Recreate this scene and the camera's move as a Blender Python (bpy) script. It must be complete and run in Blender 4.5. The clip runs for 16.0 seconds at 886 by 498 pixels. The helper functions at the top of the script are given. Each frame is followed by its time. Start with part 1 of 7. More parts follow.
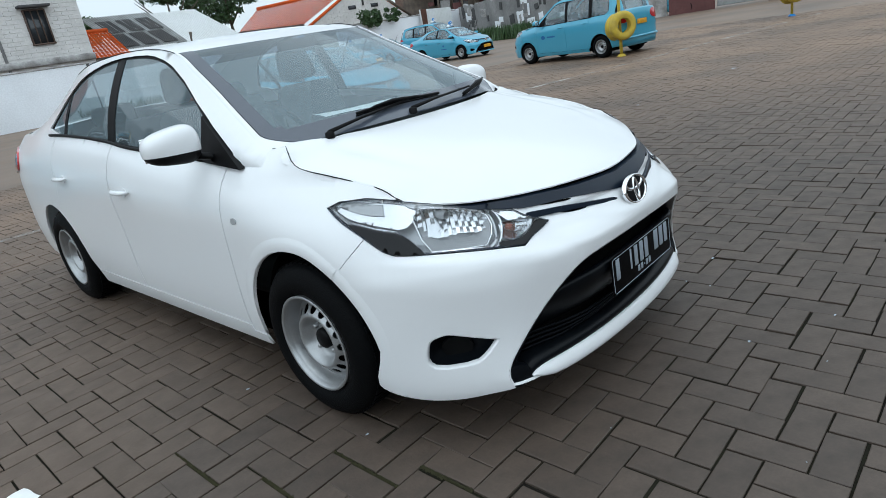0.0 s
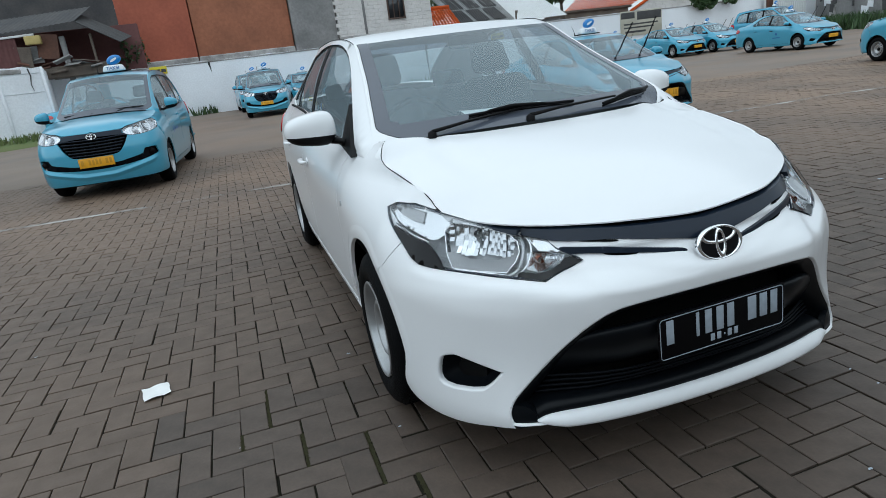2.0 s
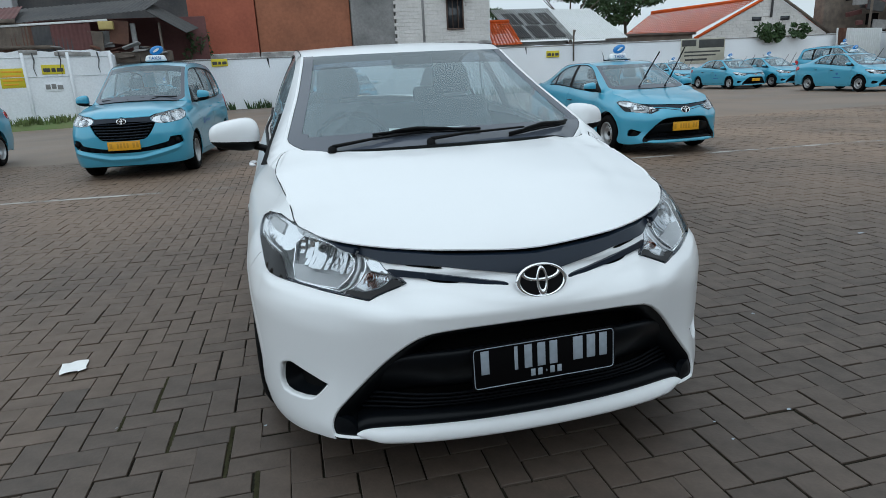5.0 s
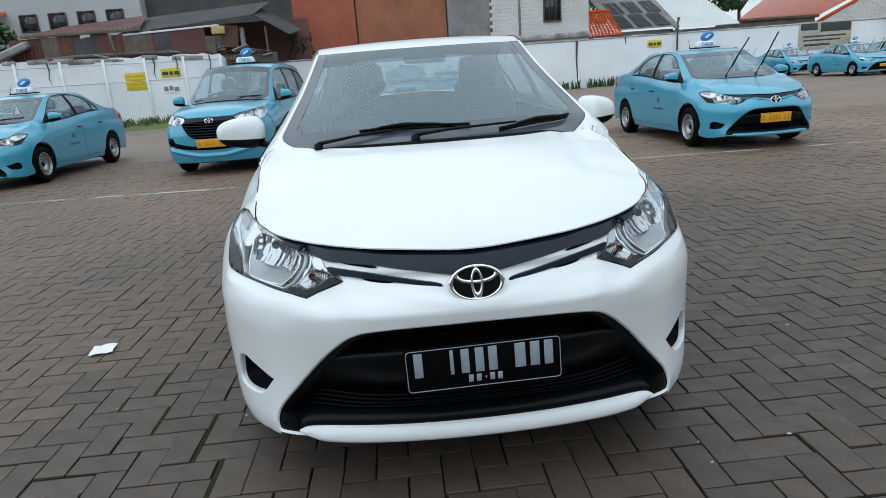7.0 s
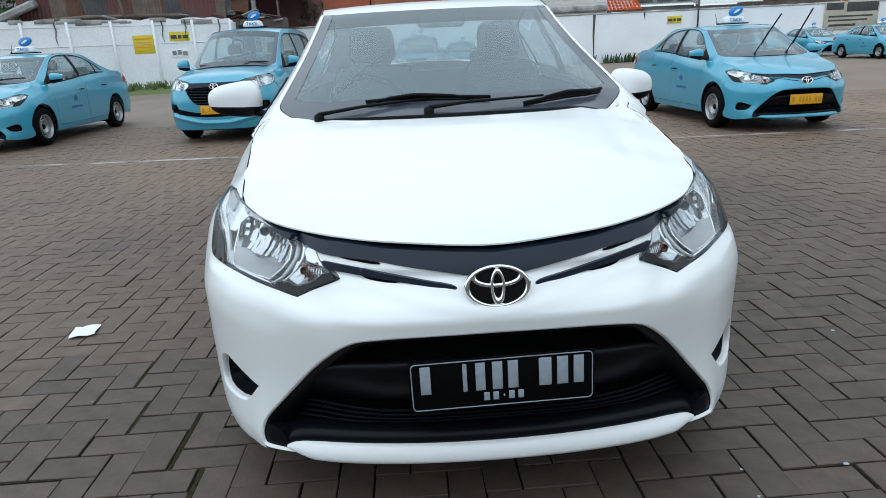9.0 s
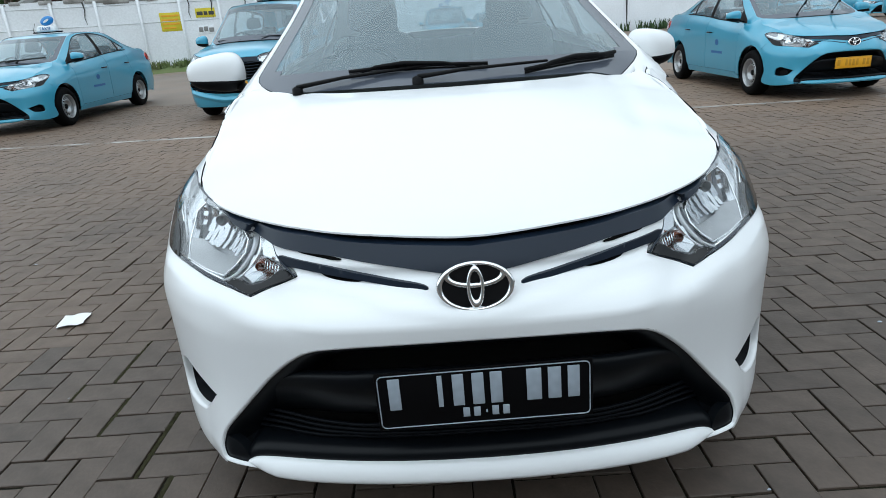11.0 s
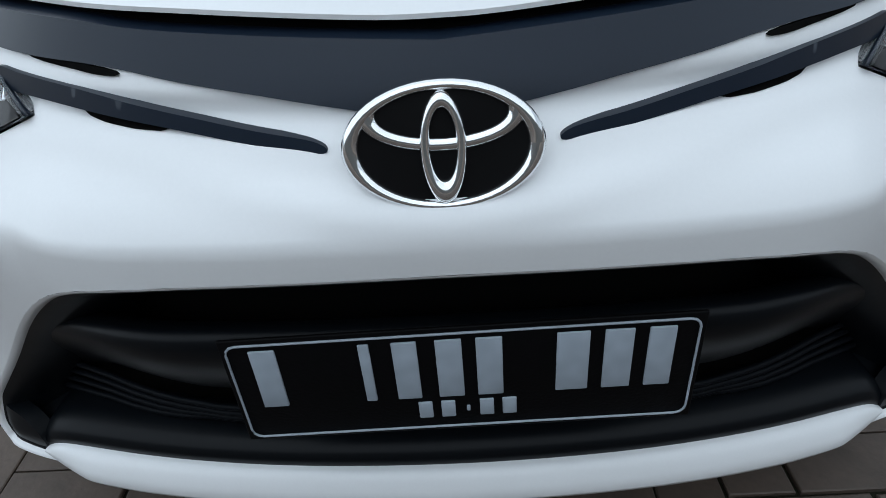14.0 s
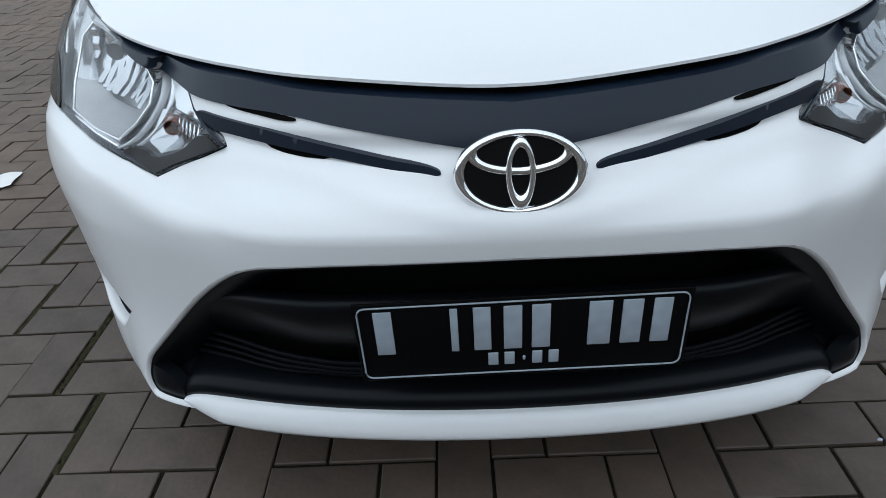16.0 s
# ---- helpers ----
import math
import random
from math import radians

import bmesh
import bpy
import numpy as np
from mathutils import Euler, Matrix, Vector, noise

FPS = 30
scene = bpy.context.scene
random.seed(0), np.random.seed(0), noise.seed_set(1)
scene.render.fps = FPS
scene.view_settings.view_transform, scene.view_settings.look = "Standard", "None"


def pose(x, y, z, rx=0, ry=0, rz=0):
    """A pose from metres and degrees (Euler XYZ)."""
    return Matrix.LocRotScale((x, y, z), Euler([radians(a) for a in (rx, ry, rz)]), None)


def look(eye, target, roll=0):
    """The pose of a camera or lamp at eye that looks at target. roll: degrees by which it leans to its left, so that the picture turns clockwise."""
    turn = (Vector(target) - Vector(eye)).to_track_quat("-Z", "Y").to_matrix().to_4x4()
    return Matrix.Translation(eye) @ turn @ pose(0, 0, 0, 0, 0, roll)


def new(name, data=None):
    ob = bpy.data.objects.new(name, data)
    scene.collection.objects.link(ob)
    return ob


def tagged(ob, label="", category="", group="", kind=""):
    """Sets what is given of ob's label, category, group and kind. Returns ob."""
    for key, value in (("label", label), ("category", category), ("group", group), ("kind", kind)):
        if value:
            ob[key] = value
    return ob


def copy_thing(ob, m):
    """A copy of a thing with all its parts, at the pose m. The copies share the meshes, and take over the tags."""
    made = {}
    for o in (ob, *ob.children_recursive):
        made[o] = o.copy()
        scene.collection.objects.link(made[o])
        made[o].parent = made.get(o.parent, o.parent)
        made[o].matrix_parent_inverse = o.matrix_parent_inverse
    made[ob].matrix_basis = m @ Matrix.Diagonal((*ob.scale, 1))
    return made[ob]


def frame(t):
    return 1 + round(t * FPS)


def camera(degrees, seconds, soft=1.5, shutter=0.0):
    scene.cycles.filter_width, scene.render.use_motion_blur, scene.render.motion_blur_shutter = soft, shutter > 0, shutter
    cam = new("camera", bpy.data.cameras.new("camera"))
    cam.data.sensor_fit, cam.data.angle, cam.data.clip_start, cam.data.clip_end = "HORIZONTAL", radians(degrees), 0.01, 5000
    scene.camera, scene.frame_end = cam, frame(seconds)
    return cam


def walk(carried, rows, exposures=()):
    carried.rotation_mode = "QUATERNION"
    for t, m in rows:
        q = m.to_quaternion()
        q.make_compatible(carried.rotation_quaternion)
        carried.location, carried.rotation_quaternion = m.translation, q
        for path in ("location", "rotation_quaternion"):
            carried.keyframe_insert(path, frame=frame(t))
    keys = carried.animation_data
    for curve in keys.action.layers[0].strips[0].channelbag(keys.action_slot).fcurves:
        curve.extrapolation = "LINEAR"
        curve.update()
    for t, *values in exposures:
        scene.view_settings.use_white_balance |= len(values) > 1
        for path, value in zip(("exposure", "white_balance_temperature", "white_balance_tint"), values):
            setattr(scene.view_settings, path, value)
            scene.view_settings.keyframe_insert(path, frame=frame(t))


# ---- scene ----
cam = camera(71.1, 16.0, soft=0.85)
PATH = [
    (0, (-1.871, -0.961, 1.259), (-0.541, 0.382, 0.598), -9.8),
    (0.5, (-1.637, -1.084, 1.242), (-0.417, 0.364, 0.599), -9.4),
    (1, (-1.498, -1.226, 1.239), (-0.494, 0.393, 0.624), -8.1),
    (1.5, (-1.377, -1.366, 1.246), (-0.660, 0.406, 0.650), -7.6),
    (2, (-1.197, -1.335, 1.233), (-0.634, 0.494, 0.649), -7.3),
    (2.5, (-1.007, -1.41, 1.229), (-0.546, 0.451, 0.659), -5.3),
    (3, (-0.875, -1.491, 1.224), (-0.439, 0.379, 0.662), -3.2),
    (3.5, (-0.829, -1.478, 1.218), (-0.392, 0.39, 0.651), -2.7),
    (4, (-0.791, -1.508, 1.222), (-0.346, 0.359, 0.657), -2.6),
    (4.5, (-0.734, -1.543, 1.23), (-0.277, 0.326, 0.682), -2.6),
    (7, (-0.175, -1.587, 1.199), (-0.063, 0.336, 0.662), -4.3),
    (7.5, (-0.167, -1.558, 1.197), (-0.077, 0.364, 0.651), -3.8),
    (8, (-0.164, -1.463, 1.185), (-0.081, 0.456, 0.625), -3.2),
    (8.5, (-0.16, -1.378, 1.181), (-0.078, 0.533, 0.594), -3.0),
    (9, (-0.176, -1.318, 1.177), (-0.093, 0.583, 0.561), -2.8),
    (11.5, (-0.028, -0.955, 1.11), (-0.073, 0.898, 0.359), -4.2),
    (12, (-0.066, -0.76, 1.062), (-0.111, 1.05, 0.212), -3.7),
    (12.5, (-0.073, -0.656, 0.992), (-0.105, 1.13, 0.093), -3.6),
    (13, (-0.011, -0.556, 0.926), (-0.029, 1.169, -0.085), -3.3),
    (13.5, (0.014, -0.488, 0.88), (-0.028, 1.168, -0.24), -3.9),
    (14, (0.006, -0.441, 0.861), (-0.039, 1.2, -0.281), -4.0),
    (14.5, (0.002, -0.419, 0.859), (-0.047, 1.215, -0.294), -3.9),
    (15, (-0.011, -0.454, 0.887), (-0.066, 1.175, -0.272), -3.9),
    (15.5, (-0.048, -0.567, 0.945), (-0.098, 1.069, -0.204), -3.7),
    (16, (-0.077, -0.652, 0.981), (-0.118, 1.014, -0.126), -3.3),
]
walk(cam, [(t, look(eye, target, roll)) for t, eye, target, roll in PATH], [(0, 0.36, 5640, 1), (1.2, 0.31, 5640, 1), (2.5, 0.15, 5640, 1), (3.7, 0.28, 5640, 1), (4.5, 0.07, 5640, 1), (7.0, 0.30, 5660, 1), (9.0, 0.41, 5660, 1), (11.5, 0.47, 5700, 1), (12.5, 0.32, 5690, 2), (14.5, 0.06, 5620, 4), (16.0, 0.16, 5650, 4)])

# world: an overcast noon, bright and almost white
world = bpy.data.worlds.new("overcast")
scene.world = world
world.use_nodes = True
wt = world.node_tree
sky = wt.nodes.new("ShaderNodeTexSky")
sky.sky_type = "NISHITA"
sky.sun_disc = False
sky.sun_elevation, sky.sun_rotation = radians(74), radians(225)
sky.dust_density, sky.air_density = 1.0, 1.0
pale = wt.nodes.new("ShaderNodeHueSaturation")
pale.inputs["Saturation"].default_value = 0.10
wt.links.new(sky.outputs["Color"], pale.inputs["Color"])
wt.links.new(pale.outputs["Color"], wt.nodes["Background"].inputs["Color"])
wt.nodes["Background"].inputs["Strength"].default_value = 0.128
sun = new("sun", bpy.data.lights.new("sun", "SUN"))
sun.data.energy, sun.data.angle, sun.data.color = 1.5, radians(150), (1.0, 0.98, 0.95)
sun.matrix_world = look((0, 0, 30), (4.0, 4.0, 30 - 20.0))

# ---- materials ----
def material(name, base, rough=0.5, metal=0.0, coat=0.0, spots=0.0, scale=8.0, bump=0.0, fine=120.0, tint=None, rand=0.0, island=0.0, coat_rough=0.04, spec=0.5):
    """A painted, plastic, stone or metal surface: two scales of variation in colour, gloss and relief."""
    m = bpy.data.materials.new(name)
    m.use_nodes = True
    nt = m.node_tree
    b = nt.nodes["Principled BSDF"]
    b.inputs["Roughness"].default_value, b.inputs["Metallic"].default_value = rough, metal
    b.inputs["Coat Weight"].default_value, b.inputs["Coat Roughness"].default_value = coat, coat_rough
    b.inputs["Specular IOR Level"].default_value = spec
    b.inputs["Base Color"].default_value = (*base, 1)
    co = nt.nodes.new("ShaderNodeTexCoord")
    big, small = nt.nodes.new("ShaderNodeTexNoise"), nt.nodes.new("ShaderNodeTexNoise")
    big.inputs["Scale"].default_value, big.inputs["Detail"].default_value = scale, 6
    small.inputs["Scale"].default_value, small.inputs["Detail"].default_value = fine, 3
    for n in (big, small):
        nt.links.new(co.outputs["Object"], n.inputs["Vector"])
    if spots or rand or island:
        ramp = nt.nodes.new("ShaderNodeMapRange")
        ramp.inputs["From Min"].default_value, ramp.inputs["From Max"].default_value = 0.35, 0.7
        nt.links.new(big.outputs["Fac"], ramp.inputs["Value"])
        mix = nt.nodes.new("ShaderNodeMix")
        mix.data_type = "RGBA"
        t = tint or tuple(c * 0.55 for c in base)
        mix.inputs["A"].default_value, mix.inputs["B"].default_value = (*base, 1), (*t, 1)
        fac = nt.nodes.new("ShaderNodeMath")
        fac.operation = "MULTIPLY"
        fac.inputs[1].default_value = spots
        nt.links.new(ramp.outputs["Result"], fac.inputs[0])
        nt.links.new(fac.outputs[0], mix.inputs["Factor"])
        colour = mix.outputs["Result"]
        if rand or island:
            src = nt.nodes.new("ShaderNodeObjectInfo" if rand else "ShaderNodeNewGeometry")
            val = nt.nodes.new("ShaderNodeMapRange")
            k = rand or island
            val.inputs["To Min"].default_value, val.inputs["To Max"].default_value = 1 - k, 1 + k
            nt.links.new(src.outputs["Random" if rand else "Random Per Island"], val.inputs["Value"])
            hsv = nt.nodes.new("ShaderNodeHueSaturation")
            nt.links.new(val.outputs["Result"], hsv.inputs["Value"])
            nt.links.new(colour, hsv.inputs["Color"])
            colour = hsv.outputs["Color"]
        grain = nt.nodes.new("ShaderNodeHueSaturation")
        g = nt.nodes.new("ShaderNodeMapRange")
        g.inputs["To Min"].default_value, g.inputs["To Max"].default_value = 1 - 0.35 * spots, 1 + 0.35 * spots
        nt.links.new(small.outputs["Fac"], g.inputs["Value"])
        nt.links.new(g.outputs["Result"], grain.inputs["Value"])
        nt.links.new(colour, grain.inputs["Color"])
        nt.links.new(grain.outputs["Color"], b.inputs["Base Color"])
        r = nt.nodes.new("ShaderNodeMapRange")
        r.inputs["To Min"].default_value, r.inputs["To Max"].default_value = max(rough - 0.12 * spots, 0.02), min(rough + 0.2 * spots, 1)
        nt.links.new(big.outputs["Fac"], r.inputs["Value"])
        nt.links.new(r.outputs["Result"], b.inputs["Roughness"])
    if bump:
        bp = nt.nodes.new("ShaderNodeBump")
        bp.inputs["Strength"].default_value, bp.inputs["Distance"].default_value = min(bump, 1), 0.004 * max(bump, 1)
        nt.links.new(small.outputs["Fac"], bp.inputs["Height"])
        nt.links.new(bp.outputs["Normal"], b.inputs["Normal"])
    return m


def glass(name, tint, gloss=0.02, ior=1.5, milk=0.0):
    """A thin pane: tinted, with a mirror-like gloss that grows towards grazing angles. milk: share of a flat pale
    colour standing in for reflected sky.
    """
    m = bpy.data.materials.new(name)
    m.use_nodes = True
    nt = m.node_tree
    nt.nodes.remove(nt.nodes["Principled BSDF"])
    clear, shine, mix, weight = (nt.nodes.new("ShaderNode" + k) for k in ("BsdfTransparent", "BsdfGlossy", "MixShader", "LayerWeight"))
    clear.inputs["Color"].default_value = (*tint, 1)
    shine.inputs["Roughness"].default_value = gloss
    power, curve = nt.nodes.new("ShaderNodeMath"), nt.nodes.new("ShaderNodeMapRange")
    power.operation, power.inputs[1].default_value = "POWER", 4.5
    curve.inputs["To Min"].default_value = ((ior - 1) / (ior + 1)) ** 2
    nt.links.new(weight.outputs["Facing"], power.inputs[0])
    nt.links.new(power.outputs[0], curve.inputs["Value"])
    nt.links.new(curve.outputs["Result"], mix.inputs["Fac"])
    nt.links.new(clear.outputs[0], mix.inputs[1])
    nt.links.new(shine.outputs[0], mix.inputs[2])
    last = mix
    # painted reflection haze: an even pale diffuse veil over the whole pane
    if milk:
        haze, pale_layer = nt.nodes.new("ShaderNodeMixShader"), nt.nodes.new("ShaderNodeBsdfDiffuse")
        pale_layer.inputs["Color"].default_value = (0.46, 0.58, 0.64, 1)
        haze.inputs["Fac"].default_value = milk
        nt.links.new(mix.outputs[0], haze.inputs[1])
        nt.links.new(pale_layer.outputs[0], haze.inputs[2])
        last = haze
    nt.links.new(last.outputs[0], nt.nodes["Material Output"].inputs["Surface"])
    return m


WHITE = material("white_car_paint", (0.80, 0.81, 0.82), 0.38, 0.0, 0.7, 0.05, 3.0, tint=(0.74, 0.74, 0.73), fine=300, coat_rough=0.13)
BLUE = material("light_blue_car_paint", (0.070, 0.325, 0.47), 0.30, 0.15, 0.8, 0.12, 2.0, tint=(0.060, 0.28, 0.41), fine=300)
TEAL = material("teal_car_paint", (0.06, 0.30, 0.45), 0.32, 0.25, 0.8, 0.12, 2.0, tint=(0.05, 0.26, 0.38), fine=300)
TRIM = material("satin_dark_plastic", (0.008, 0.014, 0.026), 0.33, 0, 0, 0.25, 14, 0, 500, tint=(0.011, 0.018, 0.034), spec=0.30)
TRIMDARK = material("dark_intake_plastic", (0.004, 0.005, 0.007), 0.42, 0, 0, 0.25, 14, 0, 500, tint=(0.006, 0.007, 0.009), spec=0.07)
INTAKETRIM = material("satin_intake_plastic", (0.0025, 0.0035, 0.005), 0.36, 0, 0, 0.25, 14, 0, 500, tint=(0.004, 0.005, 0.007), spec=0.15)
BLACK = material("black_plastic", (0.003, 0.003, 0.0035), 0.5, 0, 0, 0.4, 20, 0, 400, tint=(0.006, 0.006, 0.0065), spec=0.13)
DEEP = material("matt_black_recess", (0.003, 0.003, 0.003), 0.9, spec=0.05)
RUBBER = material("tyre_rubber", (0.0032, 0.0036, 0.0042), 0.6, 0, 0, 0.6, 18, 0.5, 150, tint=(0.0045, 0.0045, 0.0046), spec=0.06)
STEEL = material("silver_painted_steel", (0.40, 0.41, 0.42), 0.35, 0.7, 0, 0.4, 16, 0.1, 200, tint=(0.3, 0.29, 0.27))
CHROME = material("chrome", (0.90, 0.91, 0.92), 0.12, 1.0)
REFLECTOR = material("lamp_reflector", (0.62, 0.64, 0.66), 0.20, 1.0)
GREYLAMP = material("grey_lamp_housing", (0.62, 0.64, 0.66), 0.25, 0.2, 0, 0.2, 20)
SILVER = material("silver_lamp_moulding", (0.80, 0.82, 0.84), 0.16, 0.75, 0.3, 0.08, 30)
GLOSSBLACK = material("glossy_black_lamp_mask", (0.004, 0.004, 0.005), 0.16, 0, 0, 0.2, 30, spec=0.3)
SHELF = material("grey_lamp_shelf", (0.42, 0.43, 0.44), 0.3, 0.3, 0, 0.2, 30)
FRIT = material("dark_printed_glass", (0.075, 0.085, 0.108), 0.12, 0, 0, 0.1, 20, spec=0.7)
CABIN = material("dark_grey_cabin_plastic", (0.036, 0.040, 0.043), 0.7, 0, 0, 0.3, 10, 0.4, 300)
DASH = material("dark_dashboard_plastic", (0.011, 0.012, 0.013), 0.85, 0, 0, 0.3, 10, 0.4, 300, spec=0.1)
SEATCLOTH = material("grey_seat_cloth", (0.055, 0.060, 0.064), 0.9, 0, 0, 0.4, 12, 0.5, 400)
HEADLINER = material("pale_headliner", (0.5, 0.5, 0.48), 0.9, 0, 0, 0.15, 6, 0.3, 300)
PAPER = material("white_paper", (0.8, 0.8, 0.78), 0.8, 0, 0, 0.1, 20)
GLASS = glass("tinted_windscreen", (0.82, 0.92, 0.94), 0.01, 1.7, 0.25)
SIDEGLASS = glass("tinted_side_glass", (0.72, 0.80, 0.82), 0.01, 1.9, 0.20)
SHADEBAND = glass("dark_sun_band", (0.30, 0.34, 0.42), 0.02, 1.6, 0.16)
LENS = glass("clear_lamp_lens", (0.95, 0.96, 0.97), 0.01, 1.45)
AMBER = material("amber_bulb", (0.20, 0.06, 0.03), 0.2, 0, 1.0, 0.2, 40)
RED = material("red_lamp_lens", (0.42, 0.01, 0.015), 0.12, 0, 1.0, 0.2, 30)
PLATEBLACK = material("black_plate_enamel", (0.0025, 0.0025, 0.003), 0.5, 0, 0, 0.3, 40, 0.1, 300, spec=0.08)
PLATEYELLOW = material("yellow_plate_enamel", (0.74, 0.37, 0.008), 0.4, 0, 0, 0.25, 12)
PLATEINK = material("faded_plate_ink", (0.50, 0.25, 0.01), 0.5)
PLATEWHITE = material("white_plate_enamel", (0.36, 0.41, 0.47), 0.45, 0, 0, 0.4, 60)
SIGNWHITE = material("white_sign_plastic", (0.75, 0.77, 0.78), 0.35, 0, 0.3, 0.15, 12)
SIGNBLUE = material("blue_sign_paint", (0.02, 0.20, 0.55), 0.35, 0, 0.4, 0.2, 10)
DECAL = material("dark_blue_lettering", (0.015, 0.12, 0.32), 0.4)
YELLOWPAINT = material("worn_yellow_paint", (0.52, 0.38, 0.03), 0.6, 0, 0, 0.6, 9, 0.3, 80, tint=(0.32, 0.24, 0.06))


# ---- shaping tools ----
from mathutils.geometry import delaunay_2d_cdt


def thing(name, label, category, m=None, group="", kind=""):
    ob = new(name)
    ob.empty_display_size = 0.2
    if m is not None:
        ob.matrix_world = m
    return tagged(ob, label, category, group, kind)


def part(name, bm, mat, parent=None, label="", smooth=True, shadow=True):
    """Links a bmesh (or verts and faces) as one mesh object under a thing or a part."""
    me = bpy.data.meshes.new(name)
    if isinstance(bm, tuple):
        me.from_pydata([tuple(v) for v in bm[0]], [], bm[1])
    else:
        bm.to_mesh(me)
        bm.free()
    me.polygons.foreach_set("use_smooth", [smooth] * len(me.polygons))
    for x in (mat if isinstance(mat, (list, tuple)) else [mat]):
        me.materials.append(x)
    ob = new(name, me)
    ob.parent = parent
    if not shadow:
        ob.visible_shadow = False
    return tagged(ob, label)


def mirror(pts):
    return [(-a, b) for a, b in reversed(pts)]


def chaikin(pts, rounds=2, closed=True):
    """Rounds the corners of an outline; a point given twice stays sharp."""
    for _ in range(rounds):
        out, n = [], len(pts)
        for i in range(n if closed else n - 1):
            a, b = pts[i], pts[(i + 1) % n]
            if abs(a[0] - b[0]) + abs(a[1] - b[1]) < 1e-9:
                out += [a, b]
            else:
                out += [(0.75 * a[0] + 0.25 * b[0], 0.75 * a[1] + 0.25 * b[1]), (0.25 * a[0] + 0.75 * b[0], 0.25 * a[1] + 0.75 * b[1])]
        pts = out if closed else [pts[0]] + out + [pts[-1]]
    clean = []
    for p in pts:
        if not clean or abs(p[0] - clean[-1][0]) + abs(p[1] - clean[-1][1]) > 1e-5:
            clean.append(p)
    if closed and abs(clean[0][0] - clean[-1][0]) + abs(clean[0][1] - clean[-1][1]) < 1e-5:
        clean.pop()
    return clean


def resample(pts, step):
    out = []
    for i, a in enumerate(pts):
        b = pts[(i + 1) % len(pts)]
        n = max(1, int(math.hypot(b[0] - a[0], b[1] - a[1]) / step + 0.5))
        out += [(a[0] + (b[0] - a[0]) * k / n, a[1] + (b[1] - a[1]) * k / n) for k in range(n)]
    return out


def within(poly, p):
    p = np.atleast_2d(np.array(p, float))
    hit = np.zeros(len(p), bool)
    q = np.array(poly, float)
    for (x0, y0), (x1, y1) in zip(q, np.roll(q, -1, 0)):
        if y0 != y1:
            c = (y0 > p[:, 1]) != (y1 > p[:, 1])
            hit ^= c & (p[:, 0] < (x1 - x0) * (p[:, 1] - y0) / (y1 - y0) + x0)
    return hit


def panel(outline, step, at, holes=(), rim=0.012, flip=False):
    """A curved sheet: the outline in the surface's own two coordinates, meshed evenly and bent by at(a, b, out), with a folded rim."""
    loops = [resample(outline, step)] + [resample(h, step) for h in holes]
    flat, edges = [], []
    for lp in loops:
        n0 = len(flat)
        flat += lp
        edges += [(n0 + i, n0 + (i + 1) % len(lp)) for i in range(len(lp))]
    q = np.array(flat)
    (x0, y0), (x1, y1) = q.min(0), q.max(0)
    gx, gy = np.meshgrid(np.arange(x0, x1, step), np.arange(y0, y1, step * 0.9))
    gx = gx + (np.arange(gx.shape[0]) % 2)[:, None] * step / 2
    g = np.stack([gx.ravel(), gy.ravel()], 1)
    ok = within(outline, g)
    for h in holes:
        ok &= ~within(h, g)
    g = g[ok]
    if len(g):
        far = np.ones(len(g), bool)
        for a in range(0, len(q), 200):
            far &= (((g[:, None] - q[None, a:a + 200]) ** 2).sum(-1) > (0.6 * step) ** 2).all(1)
        g = g[far]
    verts, _, faces, *_ = delaunay_2d_cdt([Vector(v) for v in flat] + [Vector(v) for v in g], edges, [], 0, 1e-6)
    cen = np.array([sum((verts[i] for i in f), Vector((0, 0))) / len(f) for f in faces])
    keep = within(outline, cen)
    for h in holes:
        keep &= ~within(h, cen)
    vs = [at(v.x, v.y, 0.0) for v in verts]
    fs = [(tuple(f)[::-1] if flip else tuple(f)) for f, k in zip(faces, keep) if k]
    if rim:
        for lp in loops:
            n0, n = len(vs), len(lp)
            vs += [at(a, b, 0.0) for a, b in lp] + [at(a, b, -rim) for a, b in lp]
            fs += [(n0 + i, n0 + (i + 1) % n, n0 + n + (i + 1) % n, n0 + n + i) for i in range(n)]
    return vs, fs


def join(*pieces):
    vs, fs = [], []
    for v, f in pieces:
        n = len(vs)
        vs += list(v)
        fs += [tuple(i + n for i in x) for x in f]
    return vs, fs


def sheet(rows, closed=False):
    """A skin over rows of points."""
    n, m = len(rows), len(rows[0])
    fs = []
    for i in range(n - 1):
        for j in range(m if closed else m - 1):
            k = (j + 1) % m
            fs.append((i * m + j, i * m + k, (i + 1) * m + k, (i + 1) * m + j))
    return [p for r in rows for p in r], fs


def lathe(profile, centre, n=48, axis="x"):
    """Turns (distance along the axis, radius) pairs about an axis through centre."""
    rows = []
    for a, r in profile:
        row = []
        for k in range(n):
            c, s = math.cos(2 * math.pi * k / n) * r, math.sin(2 * math.pi * k / n) * r
            row.append(Vector(centre) + Vector({"x": (a, c, s), "y": (c, a, s), "z": (c, s, a)}[axis]))
        rows.append(row)
    return sheet(rows, True)


